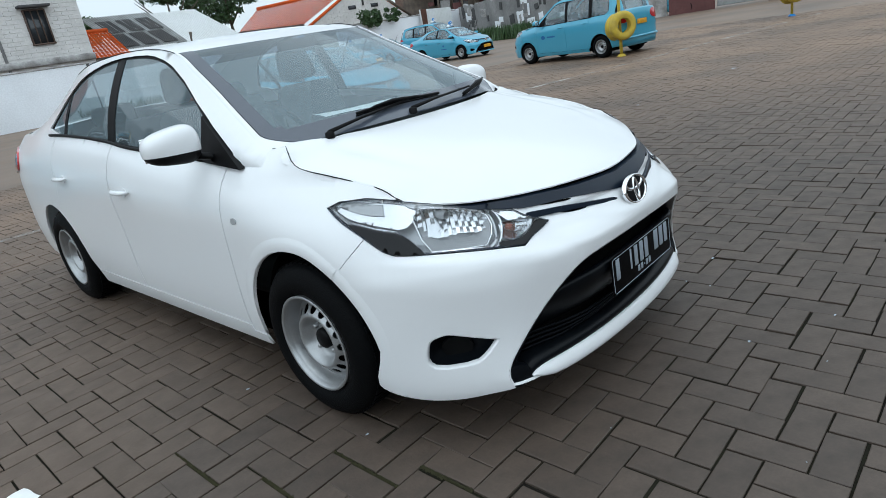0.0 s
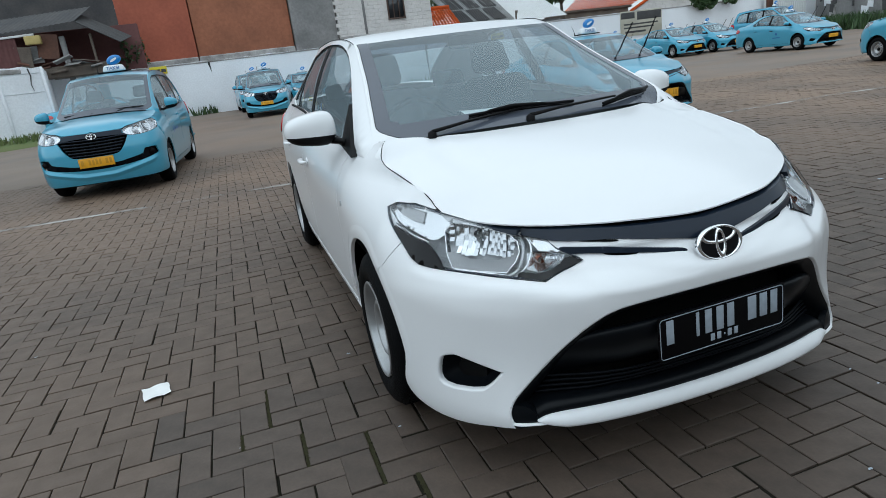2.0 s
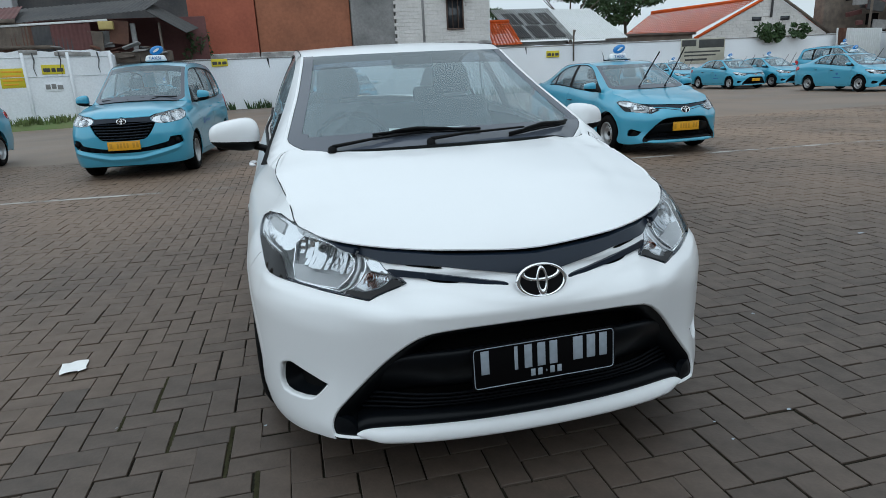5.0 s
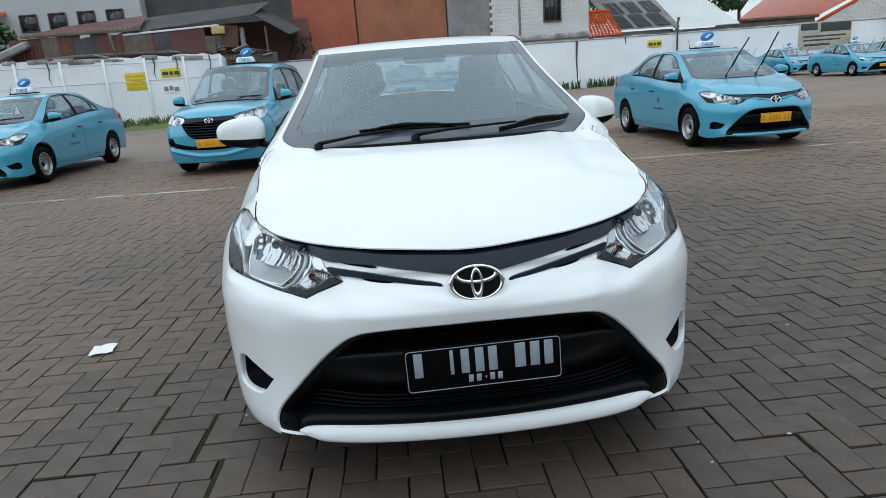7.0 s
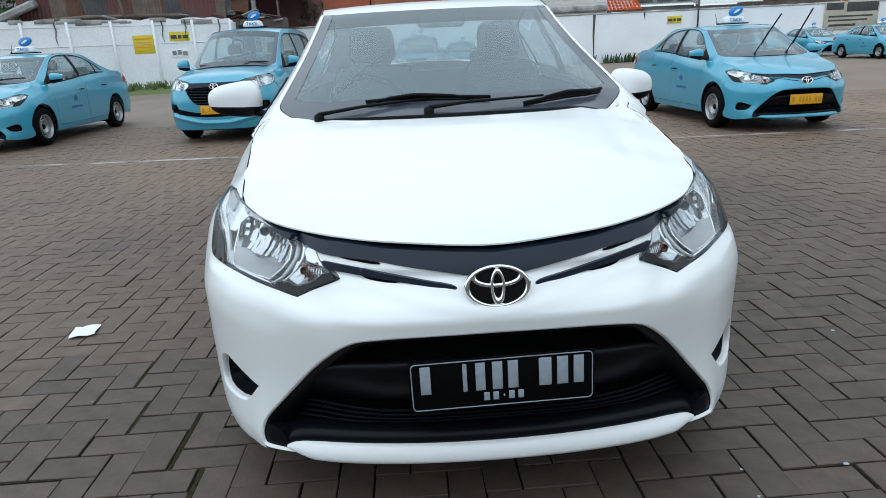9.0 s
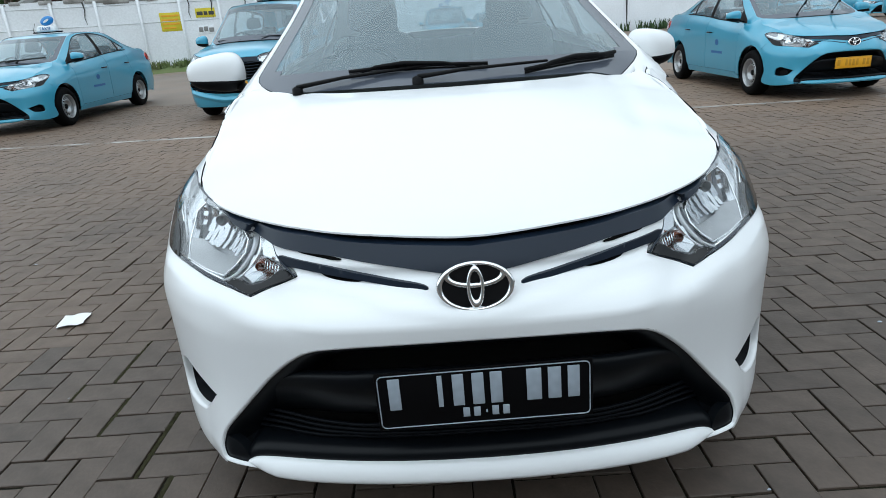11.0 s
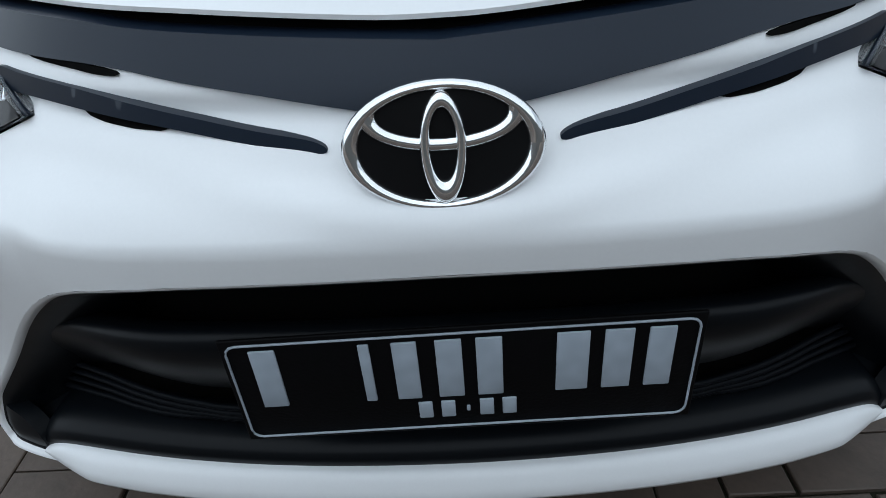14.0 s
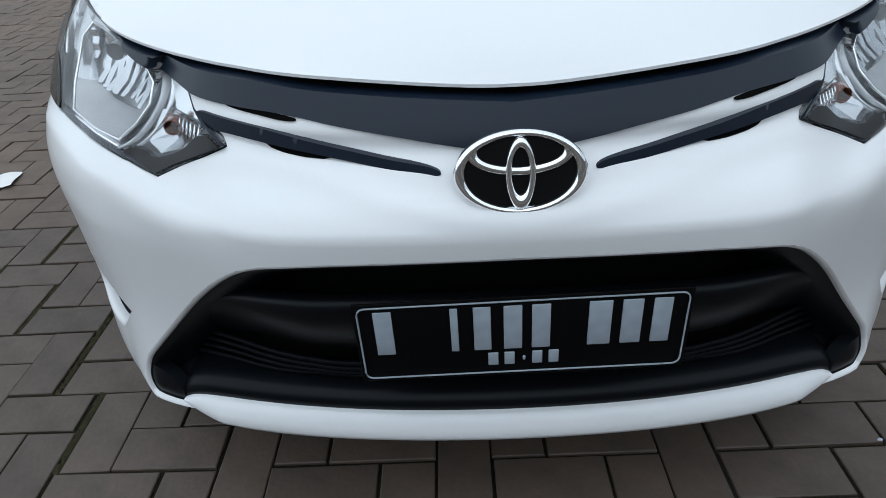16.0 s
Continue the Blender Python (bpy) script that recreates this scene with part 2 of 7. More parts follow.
def tube(points, radius, n=8, ends=True, flat=1.0):
    """A round (or, by flat, oval) bar along points; radius may be a list."""
    pts = [Vector(p) for p in points]
    rows = []
    for i, p in enumerate(pts):
        d = (pts[min(i + 1, len(pts) - 1)] - pts[max(i - 1, 0)]).normalized()
        side = d.cross(Vector((0, 0, 1)))
        side = side.normalized() if side.length > 0.05 else Vector((1, 0, 0))
        up = side.cross(d).normalized()
        r = radius[i] if isinstance(radius, (list, tuple)) else radius
        rows.append([p + side * math.cos(2 * math.pi * k / n) * r + up * math.sin(2 * math.pi * k / n) * r * flat for k in range(n)])
    vs, fs = sheet(rows, True)
    if ends:
        m = len(rows)
        fs += [tuple(range(n))[::-1], tuple(range((m - 1) * n, m * n))]
    return vs, fs


def block(size, at=(0, 0, 0), bevel=0.01, turn=(0, 0, 0), seg=2, taper=None):
    """A bevelled block of that size, centred at a point. taper: scale of its top in x and y."""
    bm = bmesh.new()
    bmesh.ops.create_cube(bm, size=1)
    for v in bm.verts:
        k = (taper if taper and v.co.z > 0 else (1, 1))
        v.co = Vector((v.co.x * size[0] * k[0], v.co.y * size[1] * k[1], v.co.z * size[2]))
    if bevel:
        bmesh.ops.bevel(bm, geom=list(bm.edges), offset=bevel, segments=seg, profile=0.5, affect="EDGES")
    bm.transform(pose(*at, *turn))
    return bm


def as_lists(bm):
    bm.verts.index_update()
    r = [v.co.copy() for v in bm.verts], [tuple(v.index for v in f.verts) for f in bm.faces]
    bm.free()
    return r


def moved(piece, m):
    return [m @ Vector(v) for v in piece[0]], piece[1]


def pchip(xs, ys):
    """Monotone cubic through (xs, ys); returns a function."""
    xs, ys = np.array(xs, float), np.array(ys, float)
    h, m = np.diff(xs), np.diff(ys) / np.diff(xs)
    d = np.zeros(len(xs))
    for i in range(1, len(xs) - 1):
        if m[i - 1] * m[i] > 0:
            a, b = 2 * h[i] + h[i - 1], h[i] + 2 * h[i - 1]
            d[i] = (a + b) / (a / m[i - 1] + b / m[i])
    d[0], d[-1] = m[0], m[-1]

    def f(x):
        x = np.clip(x, xs[0], xs[-1])
        i = np.clip(np.searchsorted(xs, x) - 1, 0, len(h) - 1)
        t = (x - xs[i]) / h[i]
        return ((1 + 2 * t) * (1 - t) ** 2 * ys[i] + t * (1 - t) ** 2 * h[i] * d[i]
                + t * t * (3 - 2 * t) * ys[i + 1] + t * t * (t - 1) * h[i] * d[i + 1])
    return f


class Hull:
    """Side skin of a car, wrapped round its plan outline. u runs along the outline from the nose; z is the height."""

    def __init__(self, plan, stations):
        pts = [(-plan[1][0], plan[1][1])] + list(plan) + [(-plan[-2][0], plan[-2][1])]
        dense = []
        for i in range(1, len(pts) - 2):
            p = [np.array(q, float) for q in pts[i - 1:i + 3]]
            for t in np.linspace(0, 1, 24, endpoint=False):
                dense.append(0.5 * (2 * p[1] + (p[2] - p[0]) * t + (2 * p[0] - 5 * p[1] + 4 * p[2] - p[3]) * t * t
                                    + (3 * p[1] - p[0] - 3 * p[2] + p[3]) * t ** 3))
        dense.append(np.array(pts[-2], float))
        self.c = np.array(dense)
        self.s = np.concatenate([[0], np.cumsum(np.hypot(*np.diff(self.c, axis=0).T))])
        tan = np.gradient(self.c, self.s, axis=0)
        tan[0], tan[-1] = (1, 0), (-1, 0)
        tan /= np.hypot(*tan.T)[:, None]
        self.n = np.stack([tan[:, 1], -tan[:, 0]], 1)
        self.us, self.prof = [], []
        for (x, y), p in stations:
            self.us.append(self.s[np.argmin((self.c[:, 0] - x) ** 2 + (self.c[:, 1] - y) ** 2)])
            self.prof.append(pchip([a for a, b in p], [b for a, b in p]))
        self.length = self.s[-1]

    def inset(self, u, z):
        us = self.us
        i = min(max(int(np.searchsorted(us, u)) - 1, 0), len(us) - 2)
        t = min(max((u - us[i]) / (us[i + 1] - us[i]), 0), 1)
        t = t * t * (3 - 2 * t) * 0.5 + t * 0.5
        return (1 - t) * float(self.prof[i](z)) + t * float(self.prof[i + 1](z))

    def at(self, u, z, out=0.0):
        """The point at u (minus: the side of negative x) and z, pushed outwards by out."""
        side, a = (-1 if u < 0 else 1), min(abs(u), self.length)
        x, y = np.interp(a, self.s, self.c[:, 0]), np.interp(a, self.s, self.c[:, 1])
        nx, ny = np.interp(a, self.s, self.n[:, 0]), np.interp(a, self.s, self.n[:, 1])
        k = math.hypot(nx, ny)
        d = out - self.inset(a, z)
        return Vector((side * (x + d * nx / k), y + d * ny / k, z))

    def u_at(self, z, x=None, y=None):
        """The u (>= 0) at which the skin at height z has this x (on the front) or y (on the side)."""
        lo, hi = (0.0, self.u_nose) if x is not None else (self.u_nose * 0.3, self.length * 0.62)
        for _ in range(30):
            mid = (lo + hi) / 2
            p = self.at(mid, z)
            if (p.x < x) if x is not None else (p.y < y):
                lo = mid
            else:
                hi = mid
        return (lo + hi) / 2

    u_nose = 1.05


SEDAN = Hull(
    [(0, -.055), (.2, -.05), (.33, -.03), (.45, .04), (.56, .11), (.65, .18), (.74, .29), (.80, .41), (.832, .55), (.842, .75),
     (.848, 1.1), (.85, 2.0), (.848, 2.8), (.835, 3.6), (.80, 4.05), (.72, 4.25), (.55, 4.36), (.3, 4.40), (0, 4.41)],
    [((0, -.055), [(.13, .075), (.17, .068), (.20, .065), (.24, .065), (.30, .03), (.40, .012), (.50, .010), (.56, .007), (.59, .005), (.61, .014), (.63, .032), (.663, .06), (.70, .09), (.74, .118), (.80, .16)]),
     ((.33, -.03), [(.13, .075), (.17, .066), (.20, .060), (.24, .060), (.30, .03), (.40, .011), (.50, .009), (.56, .006), (.59, .006), (.61, .020), (.63, .042), (.663, .075), (.70, .108), (.74, .130), (.80, .167)]),
     ((.45, .04), [(.13, .045), (.17, .020), (.20, .008), (.25, .004), (.30, .004), (.40, .004), (.53, .003), (.57, .006), (.59, .016), (.62, .044), (.663, .085), (.70, .12), (.74, .138), (.80, .17)]),
     ((.58, .1235), [(.13, .01), (.17, -.022), (.20, -.032), (.225, -.034), (.26, -.026), (.32, -.014), (.40, -.004), (.52, 0), (.58, .014), (.62, .036), (.66, .070), (.70, .106), (.75, .136), (.80, .17)]),
     ((.65, .18), [(.13, .02), (.17, -.006), (.20, -.014), (.225, -.015), (.26, -.012), (.32, -.005), (.40, 0), (.52, 0), (.58, .012), (.62, .035), (.66, .065), (.70, .10), (.75, .135), (.80, .17)]),
     ((.80, .41), [(.13, .03), (.17, .012), (.20, .006), (.25, .002), (.40, 0), (.55, 0), (.62, .018), (.66, .035), (.70, .055), (.75, .09), (.80, .13), (.83, .16)]),
     ((.832, .62), [(.17, .03), (.25, .005), (.40, 0), (.60, 0), (.66, .008), (.72, .03), (.78, .075), (.82, .115), (.86, .16)]),
     ((.848, 1.1), [(.17, .06), (.26, .03), (.40, .012), (.55, .005), (.70, 0), (.78, .012), (.84, .04), (.88, .07), (.914, .105), (.95, .15), (.97, .18)]),
     ((.85, 2.2), [(.17, .06), (.26, .03), (.40, .015), (.50, .012), (.60, .008), (.75, 0), (.83, .008), (.88, .02), (.93, .04), (.97, .065), (1.0, .09), (1.03, .12)]),
     ((.84, 3.4), [(.17, .05), (.30, .02), (.45, 0), (.60, -.005), (.75, 0), (.85, .01), (.92, .02), (.97, .04), (1.02, .07), (1.06, .10), (1.10, .14)]),
     ((.80, 4.05), [(.17, .06), (.30, .02), (.50, 0), (.70, 0), (.85, .015), (.95, .05), (1.0, .09), (1.06, .14)]),
     ((0, 4.41), [(.17, .05), (.30, .02), (.50, 0), (.65, .03), (.80, .04), (.95, .05), (1.02, .08), (1.06, .14)])])
# ---- cars ----
def curve3(pts):
    """Smooth curves y -> x and y -> z through (y, x, z) points."""
    ys = [p[0] for p in pts]
    return pchip(ys, [p[1] for p in pts]), pchip(ys, [p[2] for p in pts])


SEDAN_SPEC = dict(
    hull=SEDAN,
    # hood: its edge from the nose round to the wing and back to the scuttle, as (y, x, z); and its middle line as (y, z)
    edge=[(.058, .0005, .737), (.0582, .02, .7371), (.0588, .04, .7376), (.0603, .065, .7388), (.0627, .094, .7405), (.0688, .143, .7435), (.085, .226, .748), (.15, .362, .750), (.20, .442, .753), (.256, .522, .760), (.306, .578, .769),
          (.38, .634, .783), (.43, .657, .803), (.455, .660, .819), (.485, .663, .831), (.53, .668, .842), (.58, .675, .852), (.64, .684, .864), (.72, .695, .878), (.783, .704, .890), (.835, .709, .905), (.865, .705, .925), (.895, .690, .950), (.935, .668, .965), (.965, .645, .971)],
    ridge=[(.055, .7365), (.0582, .7371), (.0627, .7407), (.07, .7465), (.085, .757), (.154, .788), (.20, .805), (.30, .836), (.42, .868), (.55, .897), (.70, .928), (.85, .955), (1.0, .972)],
    hood_u=[(0, .738), (.10, .741), (.24, .749), (.40, .752), (.545, .756), (.66, .763), (.76, .770), (.93, .795)],
    hood_back=.83,
    # upper edge of the cabin's side: windscreen pillar, roof rail, rear pillar, as (y, x, z)
    rail=[(.96, .702, .922), (1.05, .692, .965), (1.154, .670, 1.018), (1.3, .640, 1.090), (1.452, .608, 1.168), (1.62, .580, 1.255), (1.80, .556, 1.345), (2.0, .565, 1.382), (2.3, .575, 1.395), (2.7, .575, 1.384),
          (3.0, .560, 1.350), (3.3, .550, 1.265), (3.6, .560, 1.150), (3.88, .610, 1.055)],
    roof_from=1.80, roof_to=3.02, screen_foot=(.850, .962), screen_head=(1.63, 1.344), roof_mid=[(1.63, 1.344), (1.72, 1.370), (1.85, 1.390), (2.1, 1.408), (2.4, 1.414), (2.8, 1.396), (3.12, 1.350)],
    back_foot=(3.80, 1.085), tail=4.36, deck=1.06,
    belt=[(.95, .900), (1.1, .910), (1.41, .930), (2.06, .982), (2.35, 1.010), (3.2, 1.050), (3.88, 1.050)],
    panes=[[(1.44, .936), (1.46, 1.078), (1.74, 1.262), (1.90, 1.330), (2.05, 1.356), (2.25, 1.366), (2.27, 1.004)],
           [(2.37, 1.015), (2.34, 1.366), (2.60, 1.350), (2.84, 1.305), (2.97, 1.255), (2.97, 1.048)],
           [(3.01, 1.050), (3.01, 1.235), (3.12, 1.160), (3.24, 1.062)]],
    opening=[(1.10, .914), (1.46, 1.095), (1.74, 1.280), (1.90, 1.345), (2.05, 1.370), (2.35, 1.378), (2.60, 1.362), (2.86, 1.315), (3.01, 1.250), (3.13, 1.168), (3.28, 1.056), (2.35, 1.006), (1.41, .926)],
    door_cuts=[1.22, 2.27, 3.12], wheels=(.81, 3.36), tyre=.295, tread=.715, arch=.352, screen_from=1.02, gap_from=.41,
)


def crisp(p):
    """Rounds an outline but keeps its sharp corners."""
    out = []
    p = [v for k, v in enumerate(p) if math.dist(v, p[k - 1]) > 1e-6]
    for k in range(len(p)):
        a, b, c = (Vector(p[k - 1]), Vector(p[k]), Vector(p[(k + 1) % len(p)]))
        out += [p[k]] * (2 if (b - a).angle(c - b) > .6 else 1)
    return chaikin(out, 1)


def build_car(spec, name, label, paint, step, plate, group="", detail=True):
    """A car at the origin, nose towards -y, on the ground z = 0; returns its Empty."""
    car = thing(name, label, "car", group=group)
    hull = spec["hull"]
    at = hull.at
    fr, rr = spec["wheels"]
    arch_r, wz = spec["arch"], spec["tyre"]

    def uy(y):
        return float(np.interp(y, hull.c[:, 1], hull.s))

    bx, bz = (None, pchip(*zip(*spec["belt"])))
    rx, rz = curve3(spec["rail"])

    # -- body side, wing to tail, both sides
    def arch(y0, lo, a0, a1, n=14):
        """The rim of a wheel opening from angle a0 to a1 (degrees from the front, upwards)."""
        return [(uy(y0 - math.cos(radians(a)) * arch_r), wz + math.sin(radians(a)) * arch_r) for a in np.linspace(a0, a1, n)]

    cuts = spec["door_cuts"]
    sill = .245
    wing = spec["wing_front"] + arch(fr, 0, spec["seam_angle"], 172) + [(uy(fr + arch_r + .005), sill), (uy(cuts[0] + .03), sill), (uy(cuts[0] + .03), sill), (uy(cuts[0]), .55), (uy(cuts[0] - .02), .72),
           (uy(cuts[0] - .005), float(bz(cuts[0] - .005)) - .006), (uy(cuts[0] - .005), float(bz(cuts[0] - .005)) - .006), (uy(1.12), float(bz(1.1))), (uy(1.05), float(bz(1.05)))]
    def belt_run(y0, y1):
        return [(uy(y), float(bz(y))) for y in np.linspace(y0, y1, 8)]
    g = .0035
    front_door = belt_run(cuts[0] + g, cuts[1] - g)[::-1] + [(uy(cuts[0] + g), float(bz(cuts[0]))), (uy(cuts[0] - .02 + g), .72), (uy(cuts[0] + g), .55), (uy(cuts[0] + .03 + g), sill + .03), (uy(cuts[1] - g), sill + .03), (uy(cuts[1] - g), .6)]
    hind = [(uy(rr - math.cos(radians(a)) * (arch_r + .03)), wz + math.sin(radians(a)) * (arch_r + .03)) for a in np.linspace(8, 62, 7)]
    rear_door = belt_run(cuts[1] + g, cuts[2] - g)[::-1] + [(uy(cuts[1] + g), .6), (uy(cuts[1] + g), sill + .03), (uy(rr - arch_r - .06), sill + .03)] + hind + [(uy(cuts[2] - .02), .78)]
    quarter = belt_run(cuts[2] + g, 3.88)[::-1] + [(uy(cuts[2] - .02 + g), .78), hind[-1]] + hind[::-1][1:] + [(uy(rr - arch_r - .06), sill)] + arch(rr, 0, 4, 172) + [(uy(rr + arch_r + .01), .24), (uy(4.0), .26), (uy(4.0), float(bz(3.88)))]
    rocker = [(uy(fr + arch_r + .006), sill - .055), (uy(rr - arch_r - .06), sill - .055), (uy(rr - arch_r - .06), sill + .026), (uy(cuts[0] + .035), sill + .026), (uy(cuts[0] + .03), sill - .004), (uy(fr + arch_r + .006), sill - .004)]
    for side in (-1, 1):
        def sided(o):
            return o if side > 0 else mirror(o)
        part("front_wing", panel(sided(wing), step, at), paint, car)
        if detail:
            for a0, a1 in ((8, spec["seam_angle"] - .4), (spec["seam_angle"] + .4, 168)):
                lip = []
                for dr, o in ((-.002, -.012), (0, .0015), (.003, .0025), (.026, .0028), (.034, .0022), (.055, -.001)):
                    lip.append([at(side * uy(fr - math.cos(radians(a)) * (arch_r + dr)), wz + math.sin(radians(a)) * (arch_r + dr), o * min(1, (a - 2) / 20, (172 - a) / 20) if o > 0 else o) for a in np.linspace(a0, a1, 12 if a0 < 20 else 28)])
                part("arch_lip", sheet(lip), paint, car)
        d = part("front_door", panel(sided(front_door), step * 1.3, at), paint, car)
        e = part("rear_door", panel(sided(rear_door), step * 1.3, at), paint, car)
        part("rear_quarter", panel(sided(quarter), step * 1.5, at), paint, car)
        part("sill", panel(sided(rocker), step, lambda a, b, o: at(a, b, o + .004)), paint, car)
        # handles with their finger cups
        for door, y in ((d, cuts[1] - .17), (e, cuts[2] - .16)):
            zc = spec["handle_z"] + (.03 if door is e else 0)
            cup = [(uy(y) + .045 * math.cos(k * .5236) * side * side, zc + .022 * math.sin(k * .5236)) for k in range(12)]
            part("finger_cup", panel(sided(cup), .02, lambda a, b, o: at(a, b, o + .003), rim=.003), GREYLAMP if not spec.get("colour_cup") else paint, door)
            bar = [at(side * uy(y + k), zc + .004, .012 + .022 * (1 - (k / .085) ** 4)) for k in np.linspace(-.085, .085, 9)]
            part("handle", tube(bar, [.006, .011, .013, .013, .013, .013, .013, .011, .006], 10, flat=.9), spec["handle_paint"] or paint, door)
        if detail and spec.get("repeater"):
            y, zc = spec["repeater"]
            lamp = [(uy(y) + .021 * math.cos(k * .5236), zc + .012 * math.sin(k * .5236)) for k in range(12)]
            part("side_repeater", panel(sided(lamp), .01, lambda a, b, o: at(a, b, o + .005 - 300 * ((abs(a) - uy(y)) ** 2 + (b - zc) ** 2) * .02), rim=.006), SHELF, car, "small oval grey indicator")

    # -- dark lines between the panels: an inner shell a little behind them
    inner = [(uy(fr + arch_r + .03), sill - .03), (uy(rr - arch_r - .1), sill - .03), (uy(rr - arch_r - .05), wz), (uy(rr - arch_r + .1), .72), (uy(rr), .76), (uy(3.8), .78), (uy(3.8), .97), (uy(2.35), .96), (uy(1.41), .905), (uy(1.0), .86), (uy(.72), .80), (uy(.66), .70), (uy(fr), .70), (uy(fr + arch_r - .05), .60)]
    for side in (-1, 1):
        part("inner_panel", panel(inner if side > 0 else mirror(inner), .08, lambda a, b, o: at(a, b, o - .016), rim=0), DEEP, car)

    # -- hood
    ex, ez = curve3(spec["edge"])
    zc = pchip(*zip(*spec["ridge"]))
    y_end = spec["edge"][-1][0]

    def top(x, y, out):
        xs, zs = float(ex(y)), float(ez(y))
        k = min(abs(x) / max(xs, .02), 1.0)
        crease = -.006 * math.exp(-((abs(x) - xs * .72) / .035) ** 2) * min(max((y - .2) / .3, 0), 1)
        z = zs + (float(zc(y)) - zs) * (1 - k ** 2.5) + crease
        return Vector((x, y, z + out))
    front = [(float(ex(y)), y) for y in np.concatenate([np.linspace(0, 1, 14) ** 2 * (.085 - spec["edge"][0][0]) + spec["edge"][0][0] + .0001, np.linspace(.090, .40, 44), np.linspace(.42, y_end, 18)])]
    back = [(x, spec["hood_back"] + (y_end - spec["hood_back"]) * (x / float(ex(y_end))) ** 2) for x in np.linspace(float(ex(y_end)), 0, 12)[1:-1]]
    half = front + back
    bonnet = half + [(0, spec["hood_back"])] + [(-x, y) for x, y in reversed(half)]
    part("hood", panel(bonnet, step * 1.4, top, rim=.004), paint, car)
    if detail:
        for s in (-1, 1):
            line = [Vector((s * (float(ex(y)) + .002), y, float(ez(y)) + .0005)) for y in np.linspace(spec["gap_from"], y_end - .03, 24)]
            foot = line + [Vector((s * (float(ex(y)) + .002), y, float(ez(y)) - .002)) for y in (y_end - .015, y_end)] + [Vector((s * (float(ex(y_end)) + .004), y_end + .04, float(ez(y_end)) + .006))]
            part("hood_gap", tube(line, .0017, 6), DEEP, car)
            foot = [p for p in foot if p.y > .62]
            skirt = [[p + Vector((s * (dx + more * (p.y > .88)), 0, dz)) for p in foot] for dx, dz, more in ((-.018, -.004, 0), (-.004, -.005, 0), (.001, -.009, .012), (.003, -.026, .028))]
            part("hood_flange", sheet(skirt), paint, car)
    scut = [(-.69, y_end - .02), (-.66, y_end - .03)] + [(-x, y - .02) for x, y in back] + [(0, spec["hood_back"] - .02)] + [(x, y - .02) for x, y in reversed(back)] + [(.66, y_end - .03), (.69, y_end - .02), (.69, 1.12), (.5, 1.08), (0, .95), (-.5, 1.08), (-.69, 1.12)]
    part("scuttle", panel(scut, .04, lambda x, y, o: top(x * .98, min(y, y_end), o) + Vector((0, max(y - y_end, 0), -.012)), rim=0), BLACK, car, "black plastic scuttle panel")

    # -- cabin side: frame, pillars and panes
    def flank(y, z, out, side):
        zb, zt = float(bz(min(max(y, .98), 3.88))), float(rz(y))
        xb = at(uy(max(y, 1.0)), zb).x
        w = min(max((z - zb) / max(zt - zb, .01), -.2), 1.05)
        bow = .022 * 4 * w * (1 - w)
        return Vector((side * (xb + (float(rx(y)) - xb) * w + bow + out), y, z))
    ys = np.concatenate([np.linspace(.972, 1.8, 14), np.linspace(1.9, 3.0, 10), np.linspace(3.1, 3.88, 8)])
    outline = [(y, float(rz(y))) for y in ys] + [(y, float(bz(y)) - .004) for y in np.linspace(3.88, .972, 18)]
    opening = chaikin(spec["opening"], 1)
    for side in (-1, 1):
        def skin(y, z, o):
            return flank(y, z, o, side)
        part("cabin_frame", panel(outline, step * 1.4, skin, [opening], rim=.014, flip=side < 0), paint, car)
        part("window_surround", panel(chaikin(spec["opening"], 1), .05, lambda y, z, o: flank(y, z, o - .010, side), [crisp(p) for p in spec["panes"]], rim=.006, flip=side < 0), BLACK, car, "black window pillars and seals")
        for p in spec["panes"]:
            part("side_window", panel(crisp(p), .07, lambda y, z, o: flank(y, z, o - .013, side), rim=0, flip=side < 0), SIDEGLASS, car, "tinted side glass", shadow=False)
        # gutter line along the roof
        gut = [Vector((side * (float(rx(y)) - .004), y, float(rz(y)) + .004)) for y in np.linspace(spec["roof_from"] - .02, spec["roof_to"], 24)]
        part("roof_seam", tube(gut, .0020, 6), BLACK, car)
        seal = [flank(y, float(bz(y)) + .001, .007, side) for y in np.linspace(spec["opening"][-1][0], spec["opening"][-3][0] - .07, 24)]
        part("belt_seal", tube(seal, .008, 6), BLACK, car, "black window seal")

    # -- windscreen, roof, rear window
    def cross(y, middle, m=49, squeeze=1.0, power=2.0, trim=1.0):
        xe, ze = float(rx(y)) * squeeze, float(rz(y))
        row = []
        for x in np.linspace(-xe * trim, xe * trim, m):
            k = 1 - abs(x / xe) ** power
            row.append(Vector((x, y + (middle[0] - y) * k, ze + (middle[1] - ze) * k)))
        return row
    (fy, fz), (hy, hz) = spec["screen_foot"], spec["screen_head"]
    y0, y1 = spec["screen_from"], spec["roof_from"]
    rows = [cross(y0 + (y1 - y0) * s, (fy + (hy - fy) * s, fz + (hz - fz) * s + .018 * math.sin(math.pi * s)), power=2.4, trim=spec.get("screen_trim", .985) - .16 * max(0, 1 - s / .14) ** 2) for s in np.linspace(0, 1, 33)]
    corner = [cross(y0 + (y1 - y0) * s, (fy + (hy - fy) * s, fz + (hz - fz) * s + .018 * math.sin(math.pi * s)), power=2.4) for s in np.linspace(-.03, .16, 8)]
